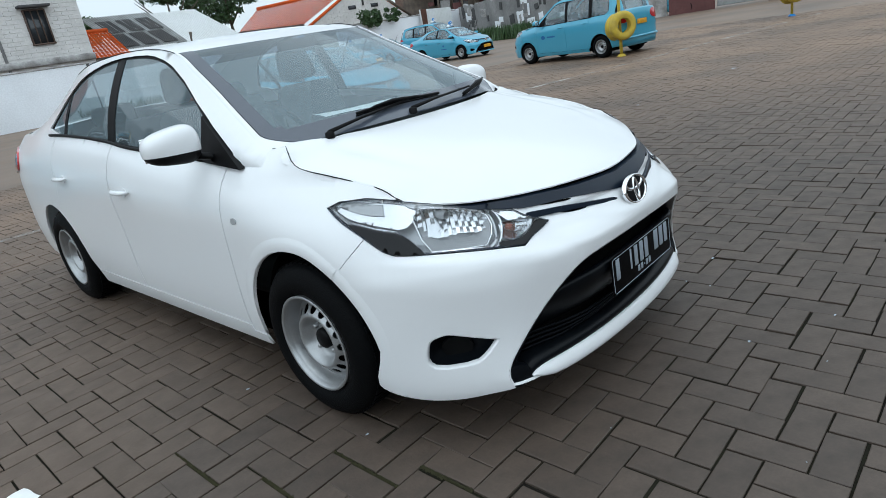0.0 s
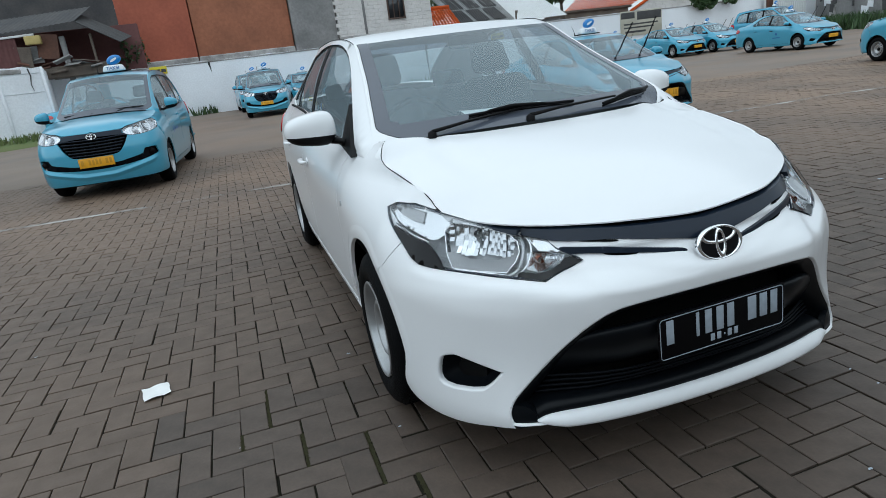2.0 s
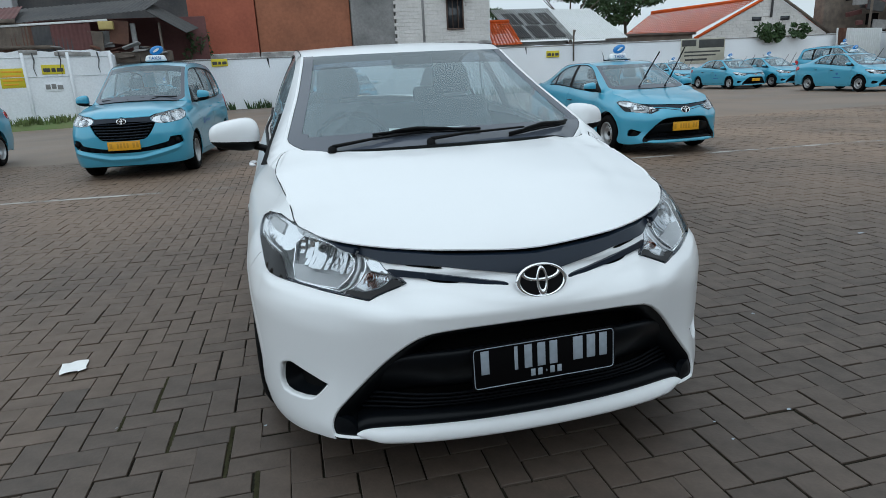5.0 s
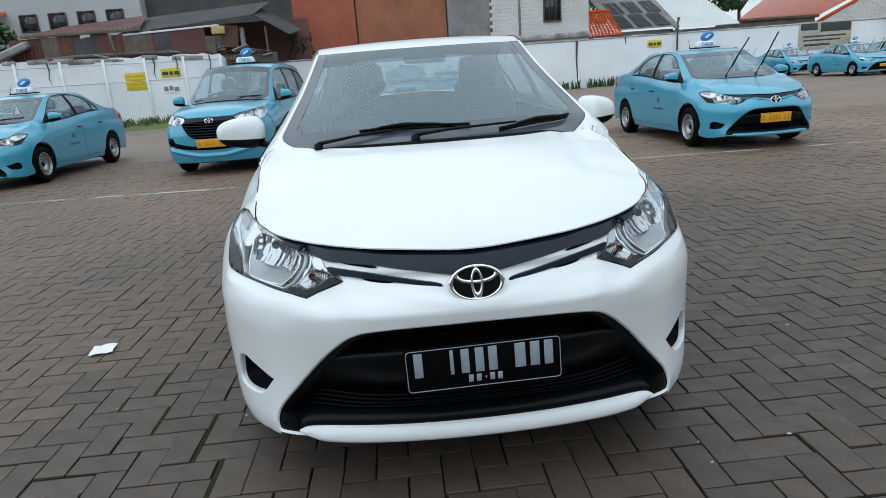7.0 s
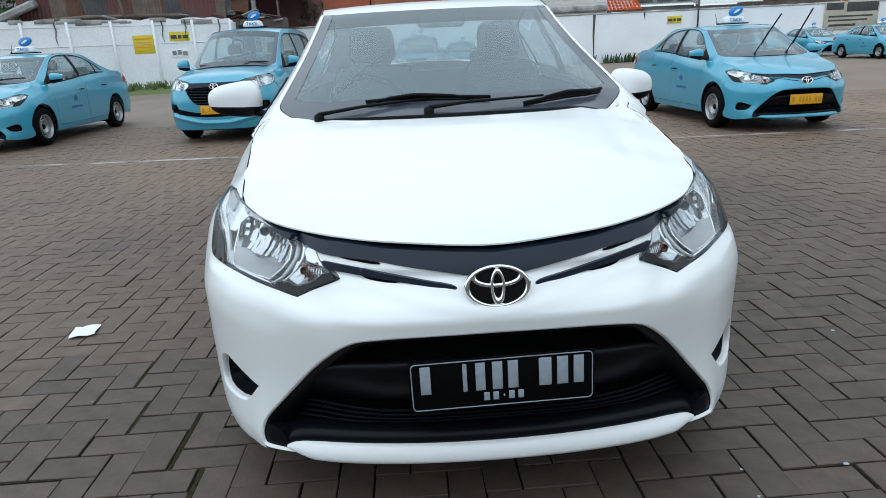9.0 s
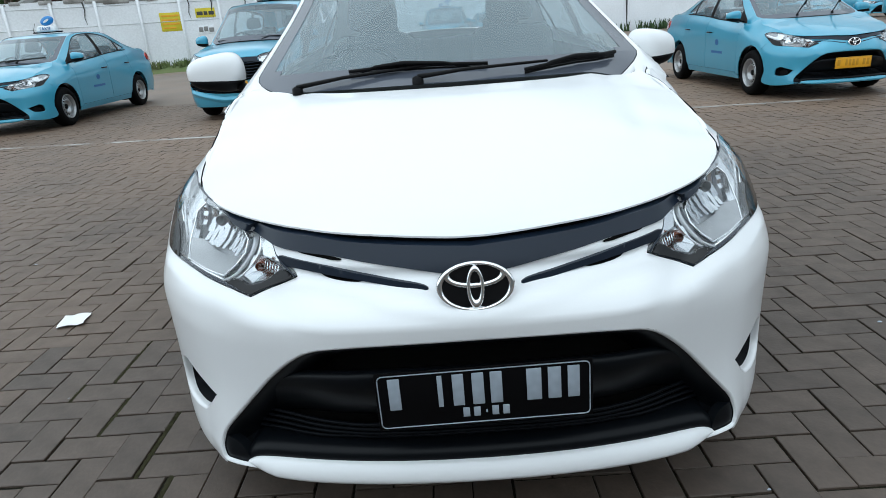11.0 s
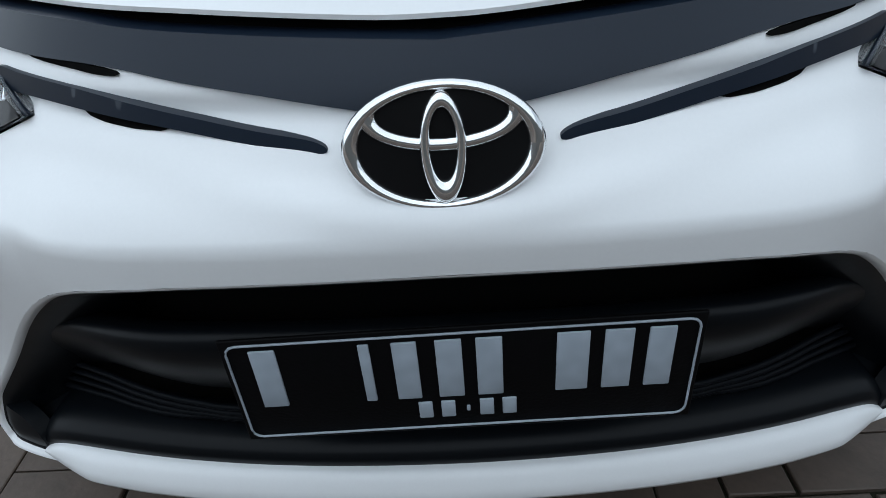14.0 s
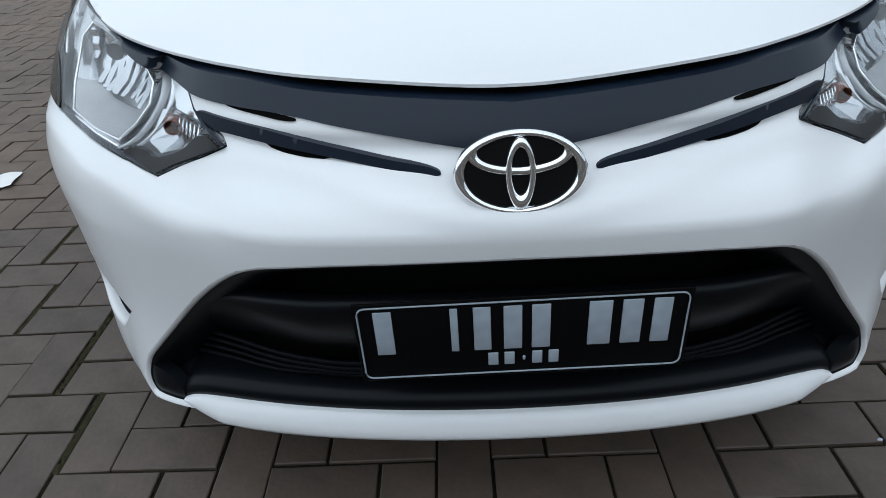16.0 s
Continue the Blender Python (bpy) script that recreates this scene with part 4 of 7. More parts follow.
def sedan_front(spec, car, paint, step, plate, detail, uy):
    hull = Nose(spec["hull"])

    def at(u, z, out=0.0):
        """The skin, with the shallow hollow in which the grille bars lie, the fold beneath it and the ledge under each lamp."""
        a = abs(u)
        out -= .015 * math.exp(-((a - .32) / .25) ** 4 - ((z - .6725) / .0120) ** 2)
        k = min(max((z - float(FOLD_Z(a))) / .016, -1.2), 1.0)
        fade = math.exp(-((a - .16) / .17) ** 2)
        out += fade * .0060 * (math.exp(-(k * 1.3) ** 2) if k < 0 else 1 - 1.7 * k * k * (3 - 2 * k) * .5)
        if .38 < a < 1.0:
            d = z - float(CREASE_Z(a))
            w = min((a - .38) / .10, (1.0 - a) / .10, 1.0)
            out += .010 * w * (math.exp(d / .080) if d < 0 else math.exp(-(d / .013) ** 2))
        return hull.at(u, z, out)

    def off(d):
        return lambda a, b, o: at(a, b, o + d)

    def plain(d):
        return lambda a, b, o: hull.at(a, b, o + d)
    fine = step * .42 if detail else step * 1.2
    arch = [(uy(spec["wheels"][0] - math.cos(radians(a)) * spec["arch"]), spec["tyre"] + math.sin(radians(a)) * spec["arch"]) for a in np.linspace(spec["seam_angle"], 6, 9)]
    right = ([(0, .718), (.2, .722), (.40, .724), (.50, .720), (.524, .714), (.524, .714), (.495, .688), (.428, .663), (.428, .663), (.525, .617), (.525, .617), (.65, .631), (.78, .641), (.88, .647), (.967, .654), (1.053, .702), (1.053, .702)]
             + [(arch[0][0] - .002, arch[0][1])] * 2 + arch[1:] + [(uy(.505), .215), (1.07, .190), (1.0, .176), (.92, .168), (.82, .170), (.72, .182)] + [INTAKE[0]] * 2 + INTAKE[1:])
    skin = chaikin(right + mirror(right), 1)
    holes = []
    for o in [FOG]:
        holes += [chaikin(o, 1), chaikin(mirror(o), 1)]
    part("front_bumper", panel(skin, fine, at, holes, rim=.002), paint, car)
    # edges of the bumper rolled inwards round the intake and the fog recesses
    mouth = chaikin(INTAKE + mirror(INTAKE)[1:], 2)
    mouth = resample(mouth, .012) if detail else mouth
    for o in [mouth] + [resample(h, .012) for h in holes]:
        rows = [[at(a, b, d) for a, b in shrunk(o, i)] for i, d in ((0, .0002), (.0022, -.0006), (.0042, -.0024), (.0056, -.0055), (.0062, -.010), (.0062, -.018))]
        part("rolled_edge", sheet(rows, True), paint, car)
    slot = [(.372, .681), (.30, .6755), (.236, .670), (.224, .6655), (.242, .6625), (.33, .6670), (.362, .6720)]
    for q in (slot, mirror(slot)):
        part("slot", panel(chaikin(q, 1), .012, off(.0018), rim=.002), DEEP, car)
    # fog lamp recess
    for s in (-1, 1):
        o = chaikin(FOG if s > 0 else mirror(FOG), 1)
        cu, cz = sum(p[0] for p in o) / len(o), sum(p[1] for p in o) / len(o)
        rows = [[at(a, b, -.010) for a, b in o], [at(cu + (a - cu) * .93, cz + (b - cz) * .93, -.03) for a, b in o], [at(cu + (a - cu) * .72, cz + (b - cz) * .7, -.075) for a, b in o], [at(cu + (a - cu) * .05, cz + (b - cz) * .05, -.08) for a, b in o]]
        cup = part("fog_recess", sheet(rows, True), TRIMDARK, car, "black fog lamp recess with a blank")
        part("fog_blank", panel([(cu + .055 * math.cos(k * .3142), cz - .02 + .035 * math.sin(k * .3142)) for k in range(20)], .03, off(-.064), rim=.012), BLACK, cup)

    # lower air intake: dark back, satin surround, broad rib, slats, chin
    lower = part("lower_grille", panel(mouth, .05, off(-.10), rim=0), DEEP, car, "black lower air intake")
    cheek = [[at(a, b, d) for a, b in shrunk(mouth, i)] for i, d in ((.006, -.008), (.010, -.010), (.016, -.016), (.030, -.034), (.044, -.060), (.052, -.095))]
    part("grille_frame", sheet(cheek, True), INTAKETRIM, lower, "satin black intake surround")
    rib_top = pchip([0, .2, .32, .40, .46, .505], [.481, .481, .478, .469, .453, .430])
    rows = []
    for drop, d, w in ((.050, -.098, .49), (.022, -.070, .495), (.004, -.048, .50), (.000, -.036, .50), (.002, -.029, .502), (.008, -.023, .505), (.020, -.022, .510), (.040, -.026, .522), (.065, -.036, .538), (.095, -.052, .556), (.125, -.068, .57), (.145, -.085, .575)):
        rows.append([at(s * w, float(rib_top(abs(s) * .505)) - drop, d) for s in np.linspace(-1, 1, 61 if detail else 21)])
    part("cross_rib", sheet(rows), INTAKETRIM, lower, "satin black rib across the intake")
    for z in (.275, .290, .305, .320):
        part("slat", tube([at(u, z, -.062) for u in np.linspace(-.585 + (z - .27) * .5, .585 - (z - .27) * .5, 31)], .0042, 6), TRIMDARK, lower)
    part("upper_mesh", tube([at(u, .530, -.075) for u in np.linspace(-.34, .34, 19)], .004, 6), TRIMDARK, lower)
    for s in (-1, 1):
        foot = [(.652, .262), (.652, .225), (.644, .190), (.610, .188), (.575, .205), (.572, .235), (.60, .262)]
        part("intake_foot", panel(chaikin(foot if s > 0 else mirror(foot), 2), .012, off(-.010), rim=.02), INTAKETRIM, lower)
    lip_top = pchip([0, .2, .36, .46, .51, .540, .560], [.2300, .2305, .2320, .2325, .2300, .2245, .2140])
    lip_low = pchip([0, .2, .38, .47, .52, .545, .560], [.1815, .1815, .1825, .1865, .1955, .2050, .2130])

    def lip_at(x, z, out):
        return Vector((x * (.972 + out * .3), .014 + .163 * x * x + .193 * x ** 4 - out, z))
    xs = np.concatenate([-np.linspace(.560, .48, 12)[:-1], np.linspace(-.48, .48, 61 if detail else 25), np.linspace(.48, .560, 12)[1:]])
    rows = []
    for rise, d in ((-.012, -.010), (.002, -.003), (.012, -.003), (.022, -.008), (.030, -.020), (.034, -.040), (.036, -.075)):
        rows.append([lip_at(x * .995, float(lip_top(abs(x))) + rise, d) for x in xs])
    part("chin", sheet(rows), INTAKETRIM, lower, "satin black chin panel")
    rows = []
    for k, (q, d) in enumerate(((0, -.03), (0, .0), (.06, .006), (.16, .011), (.40, .019), (.70, .023), (.88, .020), (.97, .013), (1, .004), (1, -.03))):
        rows.append([lip_at(x, float(lip_top(abs(x))) * (1 - q) + float(lip_low(abs(x))) * q, d * (1 if d < 0 else min(1, .25 + (.560 - abs(x)) / .10))) for x in xs])
    part("front_lip", sheet(rows[::-1]), paint, car)

    # upper band, gap and blades
    hu = spec["hood_u"]
    hz = pchip(*zip(*hu))
    gap = [(u, float(hz(u)) - .003) for u in np.linspace(0, .92, 30)] + [(.755, .765), (.61, .727), (.52, .700), (.25, .69), (0, .67)]
    part("nose_gap", panel(gap + mirror(gap), .03, plain(-.020), rim=0), DEEP, car)
    bt = pchip([0, .08, .22, .40, .545, .66, .80], [.7215, .7255, .7318, .7385, .7415, .7490, .765])
    lower_edge = pchip([0, .05, .10, .146, .20, .28, .35, .43, .50, .53, .61, .70, .77], [.672, .676, .6830, .6900, .6965, .7060, .7090, .7105, .7125, .7175, .7310, .749, .7635])
    band = [(u, float(bt(u))) for u in np.linspace(0, .77, 60)] + [(u, float(lower_edge(u))) for u in np.linspace(.765, 0, 60)]
    part("nose_band", panel(band + mirror(band), fine, lambda a, b, o: hull.at(a, b, o + .010 - .006 * math.exp(-((abs(a) - .30) / .20) ** 2) - .009 * min(max((abs(a) - .5) / .27, 0), 1) - 8 * max(0, .705 - b) ** 2), rim=.03), TRIM, car, "satin dark blue-black band under the hood")
    for s in (-1, 1):
        def f(o):
            return o if s > 0 else mirror(o)
        bar = [(.503, .6980), (.45, .6955), (.38, .6925), (.31, .6885), (.25, .6820), (.20, .6750), (.146, .6665), (.115, .6625), (.099, .6595), (.090, .6550), (.094, .6500), (.13, .6535), (.178, .6595), (.235, .6675), (.30, .6720), (.362, .6750), (.434, .6780), (.478, .6770)]
        top_z = pchip([.09, .115, .146, .20, .25, .31, .38, .45, .51], [.656, .6618, .6665, .6750, .6820, .6885, .6925, .6955, .698])

        def face(a, b, o):
            """The bar stands nearly upright, its foot tucked in behind the skin."""
            return hull.at(a, b, o + .0040 - .50 * max(0, float(top_z(abs(a))) - b))
        vent = [(.448, .7105), (.36, .7085), (.29, .7050), (.279, .7015), (.31, .7010), (.37, .7040), (.44, .7075)]
        part("slot", panel(chaikin(f(vent), 1), .012, off(.0030), rim=.004), DEEP, car)
        part("nose_bar", panel(chaikin(f(bar), 2), .007 if detail else .03, face, rim=.010), TRIM, car, "satin dark grille bar")
    badge(car, (0, -.019, .6605), .152, .098, math.atan2(.022, .092), CHROME)
    if plate == "black":
        number_plate(car, (.0055, -.030, .424), (.440, .132), PLATEBLACK, PLATEWHITE, (-1.5, -.9, 0), WHITE_PLATE_BARS)
    else:
        number_plate(car, (.005, -.045, .424), (.435, .13), PLATEYELLOW, PLATEINK, (0, 0, 0), TAXI_PLATE_BARS)

    # headlamps
    for s in (-1, 1):
        def f(o):
            return o if s > 0 else mirror(o)
        rim = resample(chaikin(f(HEADLAMP), 1), .015) if detail else chaikin(f(HEADLAMP), 1)
        lens = part("headlamp", panel(rim, .02 if detail else .06, plain(.003), rim=.004), LENS, car, "clear headlamp lens", shadow=False)
        part("lamp_housing", panel(rim, .04, plain(-.075), rim=0), GREYLAMP, lens)
        part("lamp_rim", sheet([[hull.at(a, b, d) for a, b in shrunk(rim, i)] for i, d in ((0, -.001), (.001, .0010), (.002, .0006), (.003, -.006))], True), TRIM, lens, "dark edge of the lamp")
        part("lamp_wall", sheet([[hull.at(a, b, d) for a, b in shrunk(rim, .004)] for d in (-.008, -.076)], True), SILVER, lens)
        # main reflector: a bowl cut into upright flutes, above a smooth grey floor
        dee = [(.888, .743), (.862, .764), (.80, .760), (.754, .752), (.69, .741), (.634, .730), (.610, .710), (.604, .685), (.614, .662), (.638, .640), (.72, .6425), (.822, .648), (.854, .682)]
        cu, cz = .745, .702
        cols = np.linspace(.606, .884, 20 if detail else 9)
        vs, fs = [], []
        for k in range(len(cols) - 1):
            a0, a1 = cols[k], cols[k + 1]
            dep = .004 * (k % 2) + .003 * math.sin(2.3 * k)
            n0 = len(vs)
            top = float(np.interp((a0 + a1) / 2, [.606, .634, .69, .754, .80, .862, .884], [.706, .729, .740, .751, .759, .763, .745]))
            low = float(np.interp((a0 + a1) / 2, [.606, .64, .72, .80, .83, .884], [.690, .668, .672, .670, .676, .735]))
            zr = np.linspace(low, top, 6)
            for q, z in enumerate(zr):
                for a in (a0, a1):
                    r2 = ((a - cu) / .155) ** 2 + ((z - cz) / .07) ** 2
                    vs.append(hull.at(s * (a + .10 * (z - cz)), z, -.016 - .046 * max(0, 1 - r2 * .75) + dep + .0025 * ((q + k) % 2)))
            for q in range(5):
                i = n0 + 2 * q
                fs.append((i, i + 1, i + 3, i + 2) if s > 0 else (i, i + 2, i + 3, i + 1))
        part("reflector", (vs, fs), REFLECTOR, lens, "fluted bright reflector", smooth=False)
        part("reflector_side", sheet([[hull.at(s * a, b, d) for a, b in dee] for d in (-.013, -.030)], True), REFLECTOR, lens)
        part("reflector_edge", tube([hull.at(s * a, b, -.011) for a, b in dee[1:] + dee[:2]], .0022, 6), CHROME, lens)
        floor = [[hull.at(s * (cu + (a - cu) * g), b + (.668 - b) * h, d) for a, b in ((.858, .688), (.826, .650), (.76, .6455), (.70, .643), (.64, .642), (.612, .664), (.608, .70))] for g, h, d in ((1, 0, -.012), (.93, .22, -.026), (.82, .42, -.044), (.66, .6, -.058))]
        part("lamp_shelf", sheet(floor), SHELF, lens, "grey floor under the reflector")
        part("bulb_cap", lathe([(-.03, .013), (.0, .013), (.012, .010), (.016, .001)], hull.at(s * .79, .733, -.040), 14, "y"), SHELF, lens)
        for da, wd in ((0, .010), (-.024, .008)):
            arc = chaikin([(.606 + da, .722), (.595 + da, .706), (.590 + da, .683), (.597 + da, .658), (.613 + da, .642), (.640 + da, .630)], 2, False)
            part("lamp_ring", sheet([[hull.at(s * (a - e), b, d) for a, b in arc] for e, d in ((0, -.016), (.001, -.007), (wd * .5, -.005), (wd - .001, -.007), (wd, -.016))]), SILVER if da else GREYLAMP, lens, "bright ring round the reflector")
        shapes = [("outer_reflector", [(1.216, .785), (1.18, .799), (1.09, .806), (1.0, .799), (.943, .792), (.870, .775), (.880, .735), (.918, .713), (1.00, .727), (1.12, .748)], -.018, SILVER),
                  ("grey_inset", [(1.19, .789), (1.19, .789), (1.146, .797), (1.01, .785), (1.01, .785), (.998, .757), (.998, .757), (1.078, .764)], -.012, SHELF),
                  ("top_strip", [(.945, .794), (.85, .783), (.755, .763), (.68, .748), (.61, .732), (.60, .722), (.70, .741), (.80, .758), (.88, .764)], -.010, GREYLAMP),
                  ("lower_mask", [(1.125, .746), (1.098, .742), (1.0, .722), (.934, .713), (.89, .690), (.845, .650), (.845, .650), (.90, .6525), (.963, .659), (1.048, .708)], .0045, GLOSSBLACK),
                  ("grey_strip", [(.63, .7375), (.56, .7265), (.498, .7205), (.487, .707), (.487, .707), (.585, .7155)], -.010, SHELF),
                  ("inner_reflector", [(.572, .7135), (.572, .7135), (.490, .7075), (.490, .7075), (.455, .680), (.455, .680), (.545, .6855), (.545, .6855)], -.007, SILVER),
                  ("tip_mask", [(.434, .665), (.434, .665), (.49, .640), (.526, .623), (.526, .623), (.60, .632), (.604, .640), (.572, .640), (.540, .634), (.495, .650), (.472, .677)], .0045, GLOSSBLACK)]
        for nm, o, d, mt in shapes:
            part(nm, panel(chaikin(f(o), 1), .012 if detail else .03, plain(d), rim=.008), mt, lens)
        # silver band's lower bright edge and the seam along the lamp's foot
        part("lamp_strip", tube([hull.at(s * a, b, -.008) for a, b in ((1.13, .750), (1.02, .726), (.935, .7125))], .0022, 6), CHROME, lens)
        part("lamp_strip", tube([hull.at(s * a, b, -.007) for a, b in ((.845, .648), (.78, .6455), (.70, .6405), (.63, .6345))], .0026, 6), CHROME, lens)
        # indicator: a small cup with fine ribs and an amber bulb
        cup = [(.574, .680), (.540, .684), (.478, .677), (.484, .662), (.505, .648), (.542, .636), (.574, .644)]
        rows = [[hull.at(s * (.53 + (a - .53) * g), .662 + (b - .662) * g, d) for a, b in resample(cup, .012)] for g, d in ((1, -.008), (.85, -.014), (.6, -.024), (.3, -.030), (.05, -.032))]
        part("indicator", sheet(rows, True), REFLECTOR, lens, "indicator reflector", smooth=False)
        for k in range(6):
            u = .487 + .0085 * k
            part("indicator_rib", tube([hull.at(s * u, .657 + .0012 * k, -.012), hull.at(s * (u + .004), .676, -.010)], .0016, 5), CHROME, lens)
        part("indicator_bulb", lathe([(-.02, .011), (.0, .013), (.006, .010), (.010, .001)], hull.at(s * .545, .666, -.018), 12, "y"), AMBER, lens, "amber indicator bulb")


SEDAN_SPEC.update(
    front=sedan_front, screen_trim=.970, seam_angle=53, handle_z=.792, handle_paint=None, colour_cup=True, repeater=(1.115, .732), tail_lamp=(3.93, .45, .80, .97),
    wing_front=[(1.640, .905), (1.630, .942), (1.585, .958), (1.548, .964), (1.512, .965), (1.476, .951), (1.446, .927), (1.418, .9055), (1.365, .8915), (1.302, .8800), (1.222, .8660), (1.150, .8540), (1.085, .8440), (1.025, .8330), (.985, .8210), (.956, .805), (.948, .799), (1.08, .811), (1.19, .805), (1.234, .788), (1.234, .788), (1.055, .704), (1.055, .704)])


def settle(car):
    """The old car leans a little to its right-hand kerb: its far flank and roof stand a few centimetres in, and that wing's shoulder is a little lower and further in."""
    def ease(v):
        v = min(max(v, 0.0), 1.0)
        return v * v * (3 - 2 * v)
    for ob in car.children_recursive:
        if ob.type == "MESH":
            for v in ob.data.vertices:
                x, z = v.co.x, v.co.z
                if x > .4 and .66 < z < 1.0:
                    sag = .030 * math.exp(-((v.co.y - .92) / .075) ** 2) + .014 * math.exp(-((v.co.y - .50) / .08) ** 2)
                    v.co.z -= sag * ease((x - .42) / .2) * ease((z - .79) / .05)
                    x -= .032 * math.exp(-((v.co.y - .88) / (.24 if v.co.y < .88 else .13)) ** 2) * ease((x - .48) / .17) * ease((z - .66) / .20)
                    v.co.x = x
                if x > 0:
                    v.co.x = x - .018 * ease((x - .25) / .5) - .036 * ease((z - .93) / .42) * min(x / .5, 1)


def white_sedan():
    car = build_car(SEDAN_SPEC, "sedan", "white four-door sedan parked on block paving", WHITE, .022, "black")
    door_mirror(car, WHITE, (-.885, 1.35, 1.015), (.215, .14, .135), -1)
    door_mirror(car, WHITE, (.752, 1.24, 1.000), (.15, .16, .125), 1, 25)
    for s in (-1, 1):
        part("mirror_sail", ([(s * .745, 1.10, .905), (s * .730, 1.42, .925), (s * .664, 1.46, 1.09), (s * .776, 1.10, .905), (s * .756, 1.42, .925), (s * .684, 1.46, 1.09)], [(0, 1, 2), (3, 5, 4), (0, 3, 4, 1), (1, 4, 5, 2), (2, 5, 3, 0)]), BLACK, car, "black mirror sail", smooth=False)
    wiper(car, (-.49, .912, .958), (-.057, .923, 1.004), [(-.325, .946, 1.000), (-.24, .936, 1.005), (-.15, .927, 1.006), (-.02, .918, 1.004), (.115, .914, .998)])
    wiper(car, (-.106, .855, .968), (.30, .900, .992), [(.225, .872, .974), (.31, .896, .984), (.395, .930, .990), (.48, .970, .995), (.555, 1.014, .999)])
    settle(car)
    paper = [[Vector((-.205 + .33 * a + .02 * b, 1.30 - .17 * a + .12 * b, .984 + .008 * b + .003 * math.sin(5 * a + 3 * b))) for a in np.linspace(0, 1, 6)] for b in np.linspace(0, 1, 4)]
    tagged(part("paper_sheet", sheet(paper), PAPER), "white sheet of paper on a dashboard", "paper")
    return car


MPV = Hull(
    [(0, -.04), (.2, -.035), (.4, -.01), (.55, .035), (.66, .095), (.74, .20), (.79, .34), (.815, .55), (.825, 1.0), (.83, 2.0), (.828, 2.6), (.825, 3.0), (.81, 3.7), (.77, 4.0), (.65, 4.1), (.35, 4.14), (0, 4.15)],
    [((0, -.04), [(.17, .06), (.25, .02), (.4, 0), (.55, 0), (.7, .02), (.8, .04), (.88, .07), (.95, .12), (1.0, .17)]),
     ((.66, .14), [(.17, .05), (.25, .02), (.4, 0), (.6, 0), (.7, .02), (.8, .06), (.88, .11), (.95, .16), (1.0, .20)]),
     ((.815, .6), [(.17, .03), (.3, 0), (.6, 0), (.75, .005), (.85, .03), (.92, .08), (.98, .14)]),
     ((.825, 1.1), [(.17, .06), (.3, .02), (.5, .01), (.75, 0), (.85, .01), (.92, .035), (.97, .08), (1.02, .14)]),
     ((.83, 2.2), [(.17, .06), (.3, .02), (.5, .012), (.75, 0), (.88, .008), (.97, .03), (1.02, .055), (1.06, .09)]),
     ((.815, 3.5), [(.17, .06), (.3, .02), (.5, 0), (.75, 0), (.88, .008), (.97, .025), (1.02, .045), (1.08, .08)]),
     ((.77, 4.0), [(.17, .05), (.4, 0), (.7, 0), (.9, .015), (1.0, .03), (1.1, .06)]),
     ((0, 4.15), [(.17, .05), (.4, 0), (.6, .02), (.9, .03), (1.0, .04), (1.1, .06)])])


